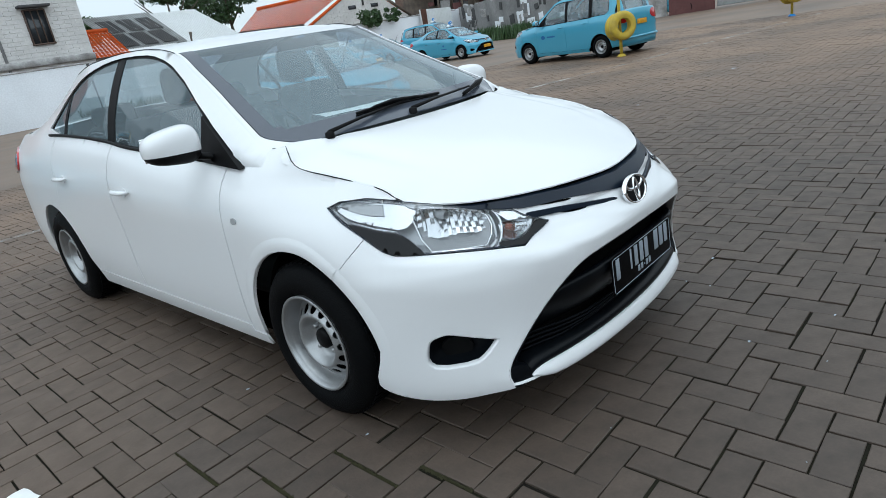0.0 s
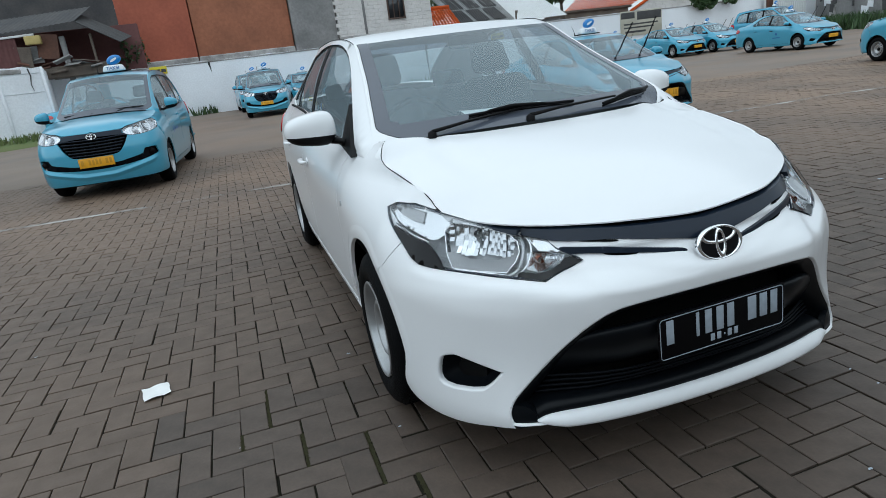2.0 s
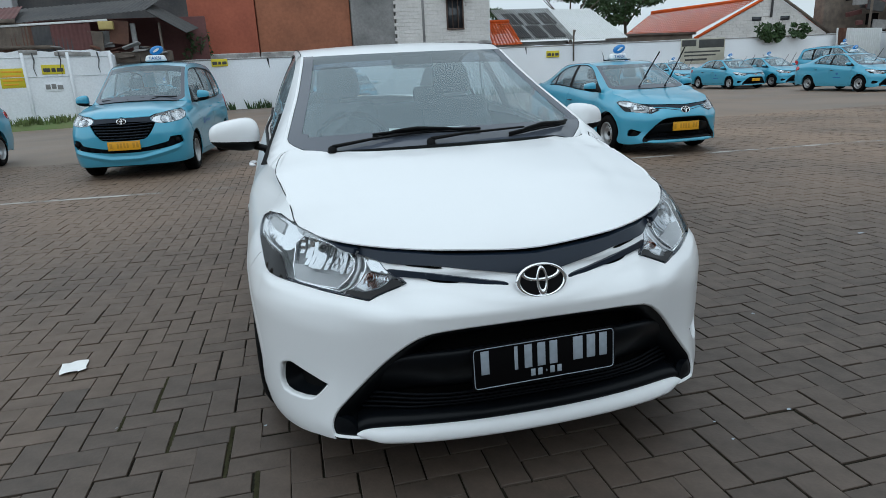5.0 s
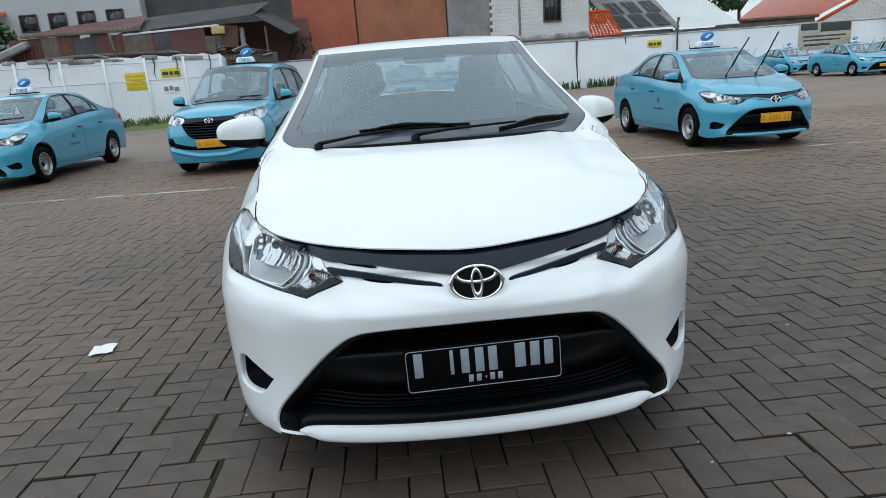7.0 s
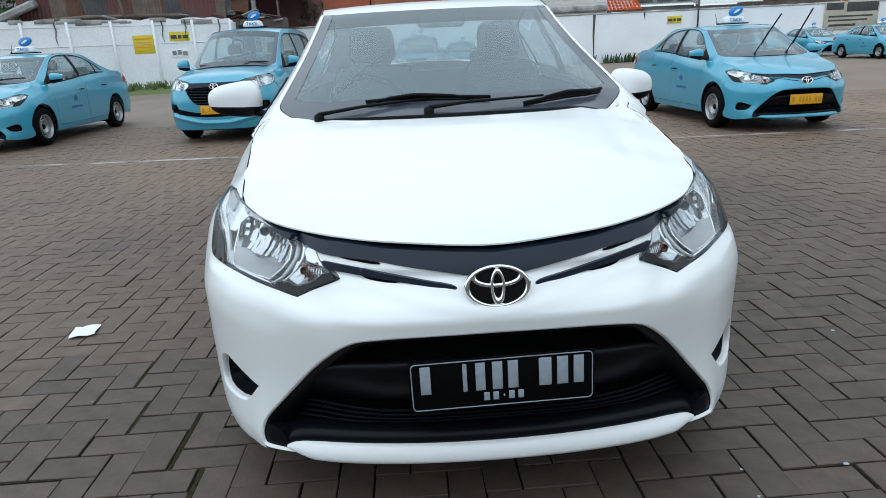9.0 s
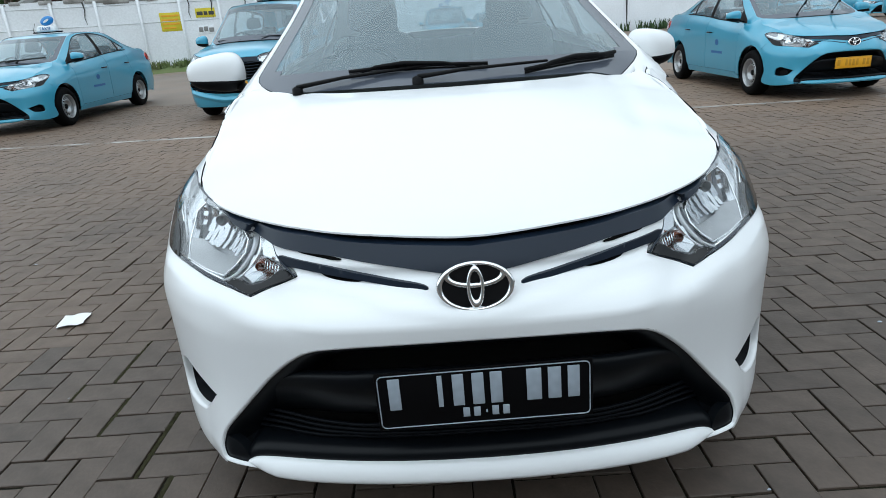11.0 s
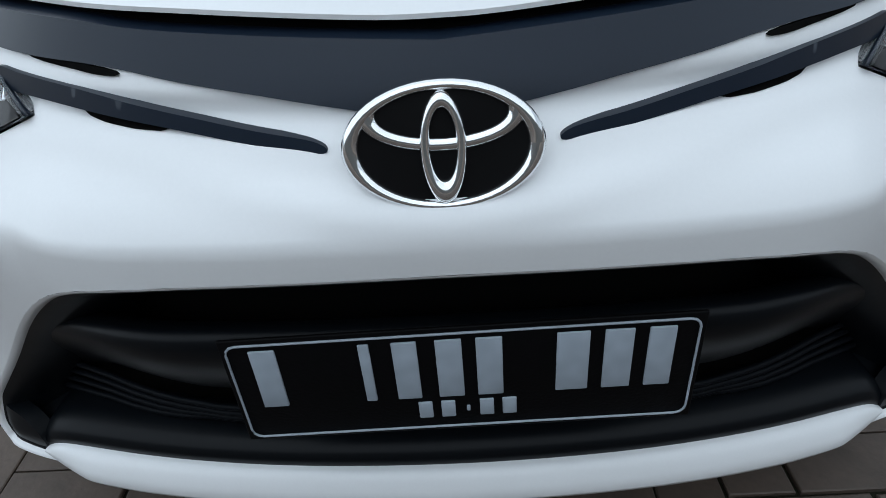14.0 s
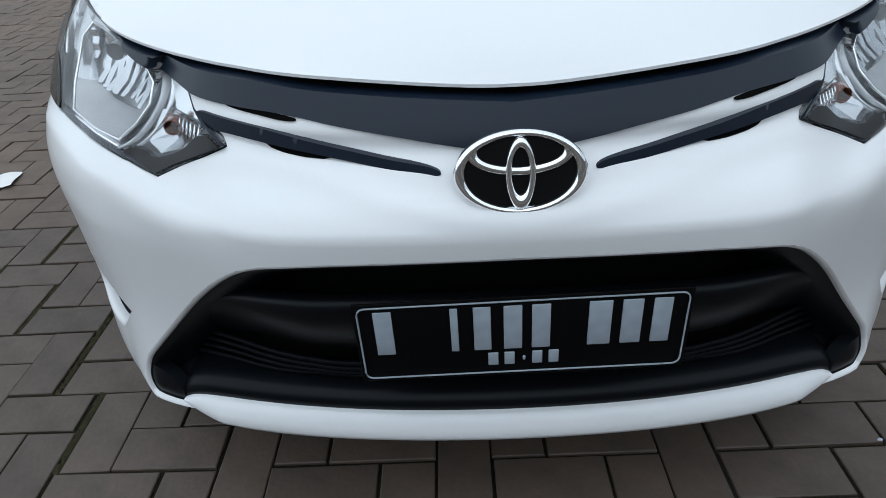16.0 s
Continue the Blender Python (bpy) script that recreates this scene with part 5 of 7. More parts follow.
def mpv_front(spec, car, paint, step, plate, detail, uy):
    at = spec["hull"].at

    def off(d):
        return lambda a, b, o: at(a, b, o + d)
    lamp = [(.392, .845), (.392, .845), (.45, .884), (.60, .905), (.73, .919), (.90, .930), (1.05, .936), (1.05, .936), (1.12, .930), (1.15, .895), (1.15, .895), (1.05, .822), (.90, .793), (.74, .774), (.58, .763), (.48, .769), (.48, .769), (.41, .800)]
    arch = [(uy(spec["wheels"][0] - math.cos(radians(a)) * spec["arch"]), spec["tyre"] + math.sin(radians(a)) * spec["arch"]) for a in np.linspace(spec["seam_angle"], 6, 9)]
    right = ([(0, .860), (.2, .860), (.36, .862), (.388, .860), (.388, .860), (.386, .842), (.404, .796), (.404, .796), (.476, .765), (.58, .758), (.74, .769), (.90, .788), (1.04, .814), (1.04, .814)] + arch + [(uy(.46), .22), (1.0, .21), (.8, .20), (.4, .20), (0, .20)])
    grille = [(0, .845), (.36, .846), (.36, .846), (.385, .81), (.45, .775), (.45, .775), (.38, .655), (.31, .575), (.31, .575), (.25, .552), (0, .546)]
    band = [(0, .436), (.25, .440), (.50, .488), (.58, .507), (.58, .507), (.615, .570), (.615, .570), (.70, .578), (.80, .574), (.80, .574), (.835, .49), (.80, .462), (.64, .436), (.42, .402), (.22, .384), (0, .378)]
    holes = [crisp(grille + mirror(grille)), crisp(band + mirror(band))]
    part("front_bumper", panel(chaikin(right + mirror(right), 1), step, at, holes, rim=.02), paint, car)
    back = part("grille", panel(crisp(grille + mirror(grille)), .06, off(-.05), rim=0), DEEP, car, "black slatted grille")
    for k, z in enumerate((.578, .617, .656, .695, .734, .773)):
        w = .30 + k * .026
        part("slat", tube([at(u, z + .012 * (u / .4) ** 2, -.010) for u in np.linspace(-w, w, 21)], .011, 6, flat=.7), TRIM, back)
    brow = [(0, .858), (.2, .858), (.37, .859), (.385, .856), (.385, .856), (.39, .81), (.45, .775), (.45, .775), (.40, .780), (.36, .792), (.2, .800), (0, .803)]
    part("grille_brow", panel(crisp(brow + mirror(brow)), .04, off(.004), rim=.02), TRIM, back, "satin dark bar above the slats")
    part("lower_band", panel(crisp(band + mirror(band)), .06, off(-.04), rim=0), TRIMDARK, car, "black band across the bumper")
    blade = []
    for u in np.linspace(-.80, .80, 41):
        z = .296 + .14 * max(abs(u) - .18, 0) ** 1.15 / .62 ** 1.15
        fade = min(1, (.80 - abs(u)) / .12)
        blade.append([at(u, z + .045, .001), at(u, z + .012, .012 * fade), at(u, z, .024 * fade), at(u, z - .010, .020 * fade), at(u, z - .050, .001)])
    part("bumper_blade", sheet(blade), paint, car)
    part("under_tray", tube([at(u, .205, -.03) for u in np.linspace(-.72, .72, 25)], .02, 6), BLACK, car)
    badge(car, (0, .000, .812), .13, .080, .2, CHROME)
    number_plate(car, (0, -.062, .484), (.435, .125), PLATEYELLOW, PLATEINK, (0, 0, 0), TAXI_PLATE_BARS)
    for s in (-1, 1):
        o = crisp(lamp) if s > 0 else crisp(mirror(lamp))
        lens = part("headlamp", panel(o, .06, off(.004), rim=.004), LENS, car, "clear headlamp lens", shadow=False)
        part("lamp_housing", panel(o, .05, off(-.04), rim=0), SILVER, lens)
        part("lamp_rim", sheet([[at(a, b, d) for a, b in o] for d in (-.001, -.008)], True), BLACK, lens)
        part("lamp_wall", sheet([[at(a, b, d) for a, b in o] for d in (-.008, -.042)], True), SILVER, lens)
        for cu, cz, r in ((.60, .832, .052), (.82, .858, .056)):
            rows = [[at(s * (cu + 1.35 * r * q * math.cos(t)), cz + r * q * math.sin(t), -.008 - .03 * (1 - q * q)) for t in np.linspace(0, 2 * math.pi, 14, endpoint=False)] for q in (1, .6, .15)]
            part("reflector", sheet(rows, True), REFLECTOR, lens, smooth=False)
            part("bulb_cap", sheet([[at(s * (cu + 1.3 * r * q * math.cos(t)), cz + r * q * math.sin(t), -.012 + .004 * (1 - q)) for t in np.linspace(0, 2 * math.pi, 10, endpoint=False)] for q in (.30, .02)], True), GREYLAMP, lens)
        part("lamp_divider", tube([at(s * .71, .775, -.02), at(s * .72, .85, -.012), at(s * .735, .915, -.02)], .008, 6), GREYLAMP, lens)
        part("fog_blank", lathe([(0, .040), (-.015, .034), (-.015, .001)], at(s * .72, .515, -.02), 14, "y"), BLACK, car)


# hood edge: along the bumper and over the lamps, then back to the scuttle
MPV_EDGE = []
for u, z in ((.001, .864), (.10, .864), (.2, .865), (.3, .866), (.385, .868), (.45, .890), (.60, .911), (.72, .924), (.82, .931), (.98, .940), (1.08, .945), (1.2, .957)):
    v = MPV.at(u, z)
    MPV_EDGE.append((v.y, v.x, v.z))
MPV_EDGE += [(.70, .715, .980), (.85, .71, 1.005), (.95, .695, 1.025)]

MPV_SPEC = dict(
    hull=MPV, front=mpv_front, seam_angle=60, handle_z=.90, handle_paint=None, colour_cup=True, repeater=None, tail_lamp=(3.80, .42, .80, 1.06),
edge=MPV_EDGE,
    ridge=[(.015, .864), (.04, .894), (.08, .924), (.14, .950), (.27, .985), (.45, 1.018), (.70, 1.045), (.95, 1.065)], hood_u=[(0, .864), (.385, .868), (.6, .911), (.8, .930)], hood_back=.82, gap_from=.2,
    rail=[(.93, .69, .98), (1.05, .668, 1.06), (1.3, .635, 1.23), (1.6, .60, 1.43), (1.8, .585, 1.555), (2.0, .59, 1.605), (2.4, .60, 1.63), (3.0, .60, 1.615), (3.5, .59, 1.585), (3.75, .585, 1.545), (3.86, .60, 1.38), (3.96, .63, 1.10)],
    roof_from=1.80, roof_to=3.72, screen_from=1.0, screen_foot=(.85, 1.07), screen_head=(1.66, 1.60), roof_mid=[(1.66, 1.60), (2.0, 1.65), (2.6, 1.67), (3.3, 1.655), (3.86, 1.60)],
    back_foot=(4.03, 1.12), tail=4.1, deck=1.11,
    belt=[(.93, .955), (1.1, .985), (1.41, 1.0), (2.06, 1.02), (2.35, 1.03), (3.2, 1.055), (3.9, 1.08)],
    panes=[[(1.42, 1.01), (1.46, 1.25), (1.62, 1.38), (1.85, 1.52), (2.2, 1.54), (2.22, 1.03)], [(2.30, 1.035), (2.29, 1.545), (2.9, 1.54), (3.02, 1.50), (3.04, 1.06)], [(3.14, 1.065), (3.13, 1.50), (3.55, 1.47), (3.66, 1.40), (3.68, 1.09)]],
    opening=[(1.12, .99), (1.3, 1.15), (1.62, 1.40), (1.84, 1.535), (2.2, 1.558), (2.9, 1.555), (3.3, 1.53), (3.58, 1.485), (3.69, 1.40), (3.71, 1.08), (3.2, 1.06), (2.3, 1.03), (1.41, 1.003)],
    door_cuts=[1.15, 2.26, 3.08], wheels=(.76, 3.415), tyre=.29, tread=.675, arch=.335, seat_lift=.12, seat_back=.0,
    wing_front=[(1.66, 1.0), (1.52, 1.0), (1.38, .985), (1.2, .960), (1.13, .946), (1.115, .940), (1.115, .940), (1.158, .895), (1.158, .895), (1.045, .815), (1.045, .815)])


def roof_sign(car, y, z, word=True):
    """The lit-box sign of a taxi: a white base with a word, and a blue oval above it; an aerial beside it."""
    base = part("roof_sign", block((.34, .16, .10), (.05, y, z + .06), .03, (0, 0, 0), 3, (.82, .7)), SIGNWHITE, car, "white taxi roof sign with a blue oval")
    rows = [[Vector((.08 + .105 * q * math.cos(t) + .03 * q * math.sin(t), y + d, z + .185 + .075 * q * math.sin(t))) for t in np.linspace(0, 2 * math.pi, 24, endpoint=False)] for q, d in ((.05, -.03), (.7, -.028), (1, -.015), (1, .015), (.7, .028), (.05, .03))]
    part("blue_oval", sheet(rows, True), SIGNBLUE, base, "blue oval panel")
    part("oval_mark", moved(sheet([[Vector((.06 * q * math.cos(t), -.034, .018 * q * math.sin(t))) for t in np.linspace(0, 2 * math.pi, 16, endpoint=False)] for q in (.1, 1)], True), pose(.08, y, z + .185, 0, -28, 0)), SIGNWHITE, base)
    if word:
        cu = bpy.data.curves.new("word", "FONT")
        cu.body, cu.size, cu.extrude, cu.align_x, cu.align_y = "TAKSI", .075, .002, "CENTER", "CENTER"
        w = new("sign_word", cu)
        w.data.materials.append(DECAL)
        w.parent, w.matrix_local = base, pose(.05, y - .077, z + .058, 78, 0, 0)
    part("aerial", tube([(-.2, y + .02, z), (-.2, y + .02, z + .05), (-.2, y + .10, z + .16)], [.012, .005, .003], 6), BLACK, car)
    part("sign_rail", block((.5, .04, .02), (.05, y, z + .005), .005), BLACK, car)


def taxi_sedan(m, group="parked taxis", label="light blue taxi sedan with a roof sign and yellow plate"):
    car = build_car(SEDAN_SPEC, "taxi_sedan", label, BLUE, .05, "yellow", group, False)
    door_mirror(car, BLUE, (-.885, 1.30, 1.015), (.20, .14, .135), -1)
    door_mirror(car, BLUE, (.885, 1.30, 1.015), (.20, .14, .135), 1)
    roof_sign(car, 2.12, 1.425)
    for ob in car.children_recursive:
        if ob.name.split(".")[0] == "handle":
            ob.data.materials[0] = TRIM
    for s in (-1, 1):
        u0 = 2.25
        for z, a, b in ((.60, 0, .30), (.52, 0, .38)):
            part("door_lettering", panel([(s * (u0 + a), z - .018), (s * (u0 + b), z - .018), (s * (u0 + b), z + .018), (s * (u0 + a), z + .018)] if s > 0 else [(-(u0 + b), z - .018), (-(u0 + a), z - .018), (-(u0 + a), z + .018), (-(u0 + b), z + .018)], .06, lambda a_, b_, o: SEDAN.at(a_, b_, o + .003), rim=.001), DECAL, car, "small dark blue lettering bar") if z < .55 else None
        part("door_mark", panel([(s * (u0 + .19 + .06 * math.cos(k * .5236)), .66 + .045 * math.sin(k * .5236)) for k in range(12)][::s], .05, lambda a_, b_, o: SEDAN.at(a_, b_, o + .003), rim=.001), DECAL, car, "dark blue oval mark")
    car.matrix_world = m
    return car


def taxi_mpv(m, paint, group="parked taxis", label="light blue taxi people carrier with a roof sign and yellow plate"):
    car = build_car(MPV_SPEC, "taxi_mpv", label, paint, .05, "yellow", group, False)
    door_mirror(car, paint, (-.90, 1.25, 1.10), (.19, .14, .16), -1)
    door_mirror(car, paint, (.90, 1.25, 1.10), (.19, .14, .16), 1)
    roof_sign(car, 2.15, 1.665)
    number_plate(car, (0, 4.155, .78), (.40, .12), PLATEYELLOW, PLATEINK, (0, 0, 180), TAXI_PLATE_BARS)
    part("rear_bumper_trim", tube([MPV.at(u, .42, .01) for u in list(np.linspace(MPV.length - .8, MPV.length, 14)) + list(-np.linspace(MPV.length, MPV.length - .8, 14))], .03, 8), paint, car)
    wiper(car, (-.15, .88, 1.06), (-.1, .93, 1.09), [(-.52, .97, 1.08), (-.2, .925, 1.095), (.1, .915, 1.10)])
    wiper(car, (.2, .88, 1.06), (.3, .93, 1.09), [(.0, .91, 1.09), (.3, .935, 1.105), (.56, .99, 1.10)])
    for s in (-1, 1):
        part("door_mark", panel([(s * (2.05 + .075 * math.cos(k * .5236)), .70 + .055 * math.sin(k * .5236)) for k in range(12)][::s], .05, lambda a_, b_, o: MPV.at(a_, b_, o + .003), rim=.001), DECAL, car, "dark blue oval mark")
        a, b = sorted((s * 2.2, s * 2.5)) if s > 0 else (-2.5, -2.2)
        part("door_lettering", panel([(a, .68), (b, .68), (b, .72), (a, .72)], .06, lambda a_, b_, o: MPV.at(a_, b_, o + .003), rim=.001), DECAL, car, "dark blue lettering bar")
    car.matrix_world = m
    return car


def raised_wipers(car):
    wiper(car, (-.22, .90, .985), (-.10, .82, 1.28), [(-.17, .86, 1.10), (-.12, .83, 1.22), (.02, .76, 1.50)], True)
    wiper(car, (.24, .90, .985), (.36, .82, 1.30), [(.29, .86, 1.10), (.34, .83, 1.24), (.46, .76, 1.55)], True)


def resting_wipers(car):
    wiper(car, (-.16, .90, .985), (-.20, .925, 1.0), [(-.52, .965, .985), (-.2, .925, 1.008), (.14, .92, 1.026)])
    wiper(car, (.16, .885, .985), (.30, .93, 1.01), [(-.02, .895, 1.0), (.30, .925, 1.025), (.57, 1.0, 1.032)])


# ---- ground ----
GROUND = material("worn_brown_grey_yard", (0.138, 0.112, 0.092), 0.55, 0, 0, 0.6, 0.35, 0.5, 30, tint=(0.092, 0.074, 0.060))
BED = material("dark_joint_sand", (0.013, 0.011, 0.009), 0.95, 0, 0, 0.7, 7, 0.6, 200, tint=(0.020, 0.021, 0.011), spec=0.1)
PAVER = dict(rough=0.6, spots=0.75, scale=11.0, bump=0.22, fine=90, tint=(0.044, 0.033, 0.025), spec=0.55)
PAVER_ONE = material("grey_brown_paver", (0.080, 0.0575, 0.043), rand=0.15, **PAVER)
PAVER_MANY = material("grey_brown_pavers", (0.080, 0.0575, 0.043), island=0.15, **PAVER)


def paler_away(mat, near, far, most, pale_layer):
    """Mixes a paler brown into the colour in noisy patches, more with distance from (1.3, -.6), less towards the yard's
    west side.
    """
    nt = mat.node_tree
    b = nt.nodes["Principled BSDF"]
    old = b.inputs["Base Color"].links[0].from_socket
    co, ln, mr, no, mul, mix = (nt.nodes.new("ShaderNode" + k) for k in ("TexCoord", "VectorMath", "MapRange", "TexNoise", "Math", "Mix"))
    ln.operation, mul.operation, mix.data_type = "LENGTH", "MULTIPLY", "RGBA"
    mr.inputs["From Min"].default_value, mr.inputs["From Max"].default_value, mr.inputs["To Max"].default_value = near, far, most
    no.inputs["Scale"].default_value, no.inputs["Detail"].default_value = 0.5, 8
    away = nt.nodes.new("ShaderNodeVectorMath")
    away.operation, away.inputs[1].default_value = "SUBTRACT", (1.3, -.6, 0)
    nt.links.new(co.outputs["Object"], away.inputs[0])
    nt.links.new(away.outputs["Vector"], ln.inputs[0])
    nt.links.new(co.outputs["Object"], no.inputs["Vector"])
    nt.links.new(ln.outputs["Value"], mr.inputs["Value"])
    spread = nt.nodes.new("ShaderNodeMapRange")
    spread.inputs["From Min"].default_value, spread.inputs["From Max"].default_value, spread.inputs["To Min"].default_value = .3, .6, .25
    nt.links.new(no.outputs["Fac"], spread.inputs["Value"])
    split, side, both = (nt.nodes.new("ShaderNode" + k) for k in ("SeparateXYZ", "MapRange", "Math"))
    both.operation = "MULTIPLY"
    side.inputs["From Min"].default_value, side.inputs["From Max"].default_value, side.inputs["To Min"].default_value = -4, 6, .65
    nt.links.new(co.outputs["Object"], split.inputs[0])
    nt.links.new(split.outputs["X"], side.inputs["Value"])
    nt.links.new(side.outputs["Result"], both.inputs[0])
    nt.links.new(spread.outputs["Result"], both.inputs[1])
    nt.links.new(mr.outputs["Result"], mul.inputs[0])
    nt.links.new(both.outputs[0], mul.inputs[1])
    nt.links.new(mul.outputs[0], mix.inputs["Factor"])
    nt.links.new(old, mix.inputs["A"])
    mix.inputs["B"].default_value = (*pale_layer, 1)
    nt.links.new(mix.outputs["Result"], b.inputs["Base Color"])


# both surfaces turn paler from 1.7 m out to 8.5 m
paler_away(PAVER_MANY, 1.7, 8.5, .88, (.236, .156, .100))
paler_away(GROUND, 1.7, 8.5, .6, (.236, .156, .100))
X0, X1, Y0, Y1 = -1.076 - 76 * .105, -1.076 + 200 * .105, -.001 - 38 * .105, -.001 + 105 * .105     # block-paved part of the yard
q = [(-900, -500), (900, -500), (900, 1400), (-900, 1400), (X0 + .105, Y0 + .105), (X1 - .105, Y0 + .105), (X1 - .105, Y1 - .105), (X0 + .105, Y1 - .105)]
ground = tagged(part("ground", ([(x, y, -.002) for x, y in q], [(0, 1, 5, 4), (1, 2, 6, 5), (2, 3, 7, 6), (3, 0, 4, 7)]), GROUND), "worn brown-grey yard ground", "ground", kind="structure")
pavement = tagged(part("pavement", ([(X0, Y0, -.0075), (X1, Y0, -.0075), (X1, Y1, -.0075), (X0, Y1, -.0075)], [(0, 1, 2, 3)]), BED), "grey-brown block paving laid in herringbone", "pavement", kind="structure")

# worn white marking across the yard
worn = material("worn_white_marking", (0.50, 0.48, 0.45), 0.8, 0, 0, 0.5, 8)
nt = worn.node_tree
n1 = nt.nodes.new("ShaderNodeTexNoise")
n1.inputs["Scale"].default_value, n1.inputs["Detail"].default_value = 2.2, 8
n2 = nt.nodes.new("ShaderNodeMapRange")
n2.inputs["From Min"].default_value, n2.inputs["From Max"].default_value, n2.inputs["To Max"].default_value = 0.38, 0.62, 0.85
co = nt.nodes.new("ShaderNodeTexCoord")
nt.links.new(co.outputs["Object"], n1.inputs["Vector"])
nt.links.new(n1.outputs["Fac"], n2.inputs["Value"])
nt.links.new(n2.outputs["Result"], nt.nodes["Principled BSDF"].inputs["Alpha"])
mark = [(-14, 7.5), (-6, 6.85), (-2, 6.50), (3, 6.15), (7.5, 5.80), (11, 5.0), (16, 4.0), (24, 2.6)]
tagged(part("marking", sheet([[Vector((x, y - .05, .0035)), Vector((x, y + .05, .0035))] for x, y in mark]), worn), "worn white painted line on the yard", "marking", kind="structure")
# ---- yard wall and what stands behind it ----
WALL = material("stained_white_wall", (0.80, 0.82, 0.85), 0.85, 0, 0, 0.40, 0.55, 0.6, 14, tint=(0.60, 0.61, 0.63))
WALLTOP = material("flaking_wall_top", (0.42, 0.41, 0.40), 0.9, 0, 0, 0.9, 1.6, 0.8, 12, tint=(0.13, 0.12, 0.11))
BRICKRED = material("red_brown_brickwork", (0.36, 0.105, 0.060), 0.9, 0, 0, 0.6, 0.5, 0.8, 6, tint=(0.20, 0.060, 0.040))
BRICKBROWN = material("brown_brickwork", (0.32, 0.125, 0.068), 0.9, 0, 0, 0.7, 0.5, 0.8, 6, tint=(0.17, 0.075, 0.045))
CONCRETE = material("grey_plaster", (0.26, 0.255, 0.25), 0.9, 0, 0, 0.8, 0.6, 0.7, 8, tint=(0.11, 0.11, 0.11))
BLOCKWORK = material("pale_blockwork", (0.60, 0.58, 0.56), 0.9, 0, 0, 0.5, 0.7, 0.7, 9, tint=(0.40, 0.385, 0.37), island=0.10)
RUST = material("rusty_sheet", (0.13, 0.062, 0.040), 0.8, 0.2, 0, 0.9, 0.9, 0.6, 8, tint=(0.075, 0.045, 0.038))
ZINC = material("dull_zinc_sheet", (0.30, 0.31, 0.31), 0.6, 0.3, 0, 0.7, 1.2, 0.4, 8, tint=(0.17, 0.165, 0.155))
PALE_SHEET = material("pale_roof_sheet", (0.62, 0.63, 0.63), 0.7, 0, 0, 0.4, 0.6, 0.4, 6, tint=(0.56, 0.57, 0.55))
DARK_SHEET = material("dark_roof_sheet", (0.060, 0.060, 0.063), 0.85, 0, 0, 0.7, 0.8, 0.5, 7, tint=(0.105, 0.100, 0.096), spec=0.2)
TILE = material("orange_roof_tile", (0.52, 0.088, 0.016), 0.9, 0, 0, 0.6, 1.0, 0.5, 10, tint=(0.28, 0.055, 0.020), island=0.15, spec=0.12)
MAROON = material("maroon_roof", (0.115, 0.045, 0.042), 0.8, 0, 0, 0.6, 0.8, 0.4, 8)
WOOD = material("weathered_board", (0.15, 0.12, 0.095), 0.9, 0, 0, 0.8, 2.0, 0.6, 20, tint=(0.07, 0.058, 0.05))
WINDOWDARK = material("dark_window_pane", (0.025, 0.028, 0.032), 0.15)
FRAME = material("brown_window_frame", (0.075, 0.045, 0.032), 0.6, 0, 0, 0.4, 6)
LEAF = material("green_leaves", (0.045, 0.085, 0.025), 0.6, 0, 0, 0.6, 2.0, tint=(0.022, 0.050, 0.015), island=0.35)
BARK = material("tree_bark", (0.10, 0.08, 0.06), 0.9, 0, 0, 0.6, 5, 0.8, 30)
GRASS = material("yard_grass", (0.080, 0.125, 0.030), 0.8, 0, 0, 0.6, 1.2, tint=(0.13, 0.12, 0.05), island=0.3)
BOARDYELLOW = material("yellow_board", (0.62, 0.52, 0.02), 0.6, 0, 0, 0.3, 3)
DARKGREY = material("dark_grey_marks", (0.06, 0.06, 0.06), 0.8, 0, 0, 0.4, 4)


def along(p, q, s, out=0.0):
    """A point s metres from p towards q in plan, and out metres to the right of that way (towards the yard)."""
    d = Vector((q[0] - p[0], q[1] - p[1])).normalized()
    return p[0] + d.x * s + d.y * out, p[1] + d.y * s - d.x * out


def wall_run(name, p, q, height, thick, label, step=.35, rough_top=.10, seed=1):
    """A wall from p to q with an uneven, broken top course."""
    rnd = random.Random(seed)
    n = max(2, int(math.dist(p, q) / step))
    rows = []
    for i in range(n + 1):
        s = math.dist(p, q) * i / n
        h = height + rnd.uniform(-rough_top, rough_top * .4) * (1 if rnd.random() < .5 else .25)
        a, b = along(p, q, s), along(p, q, s, -thick)
        rows.append([Vector((*a, 0)), Vector((*a, h - .12)), Vector((*a, h)), Vector((*b, h)), Vector((*b, 0))])
    vs, fs = sheet(rows)
    ob = part(name, (vs, fs), WALL, smooth=False)
    return tagged(ob, label, "wall", kind="structure")


A, B, C, D = (-34.0, 15.5), (-7.6, 27.6), (-9.0, 33.0), (42.0, 33.0)
left_wall = wall_run("wall_west", A, B, 2.87, .2, "stained white precast panel wall", seed=3)
wall_run("wall_corner", B, (-8.6, 33.0), 2.8, .2, "stained white wall return", seed=4)
right_wall = wall_run("wall_north", (-8.8, 33.0), (38.0, 33.0), 2.55, .2, "stained white plastered wall", seed=5, rough_top=.05)
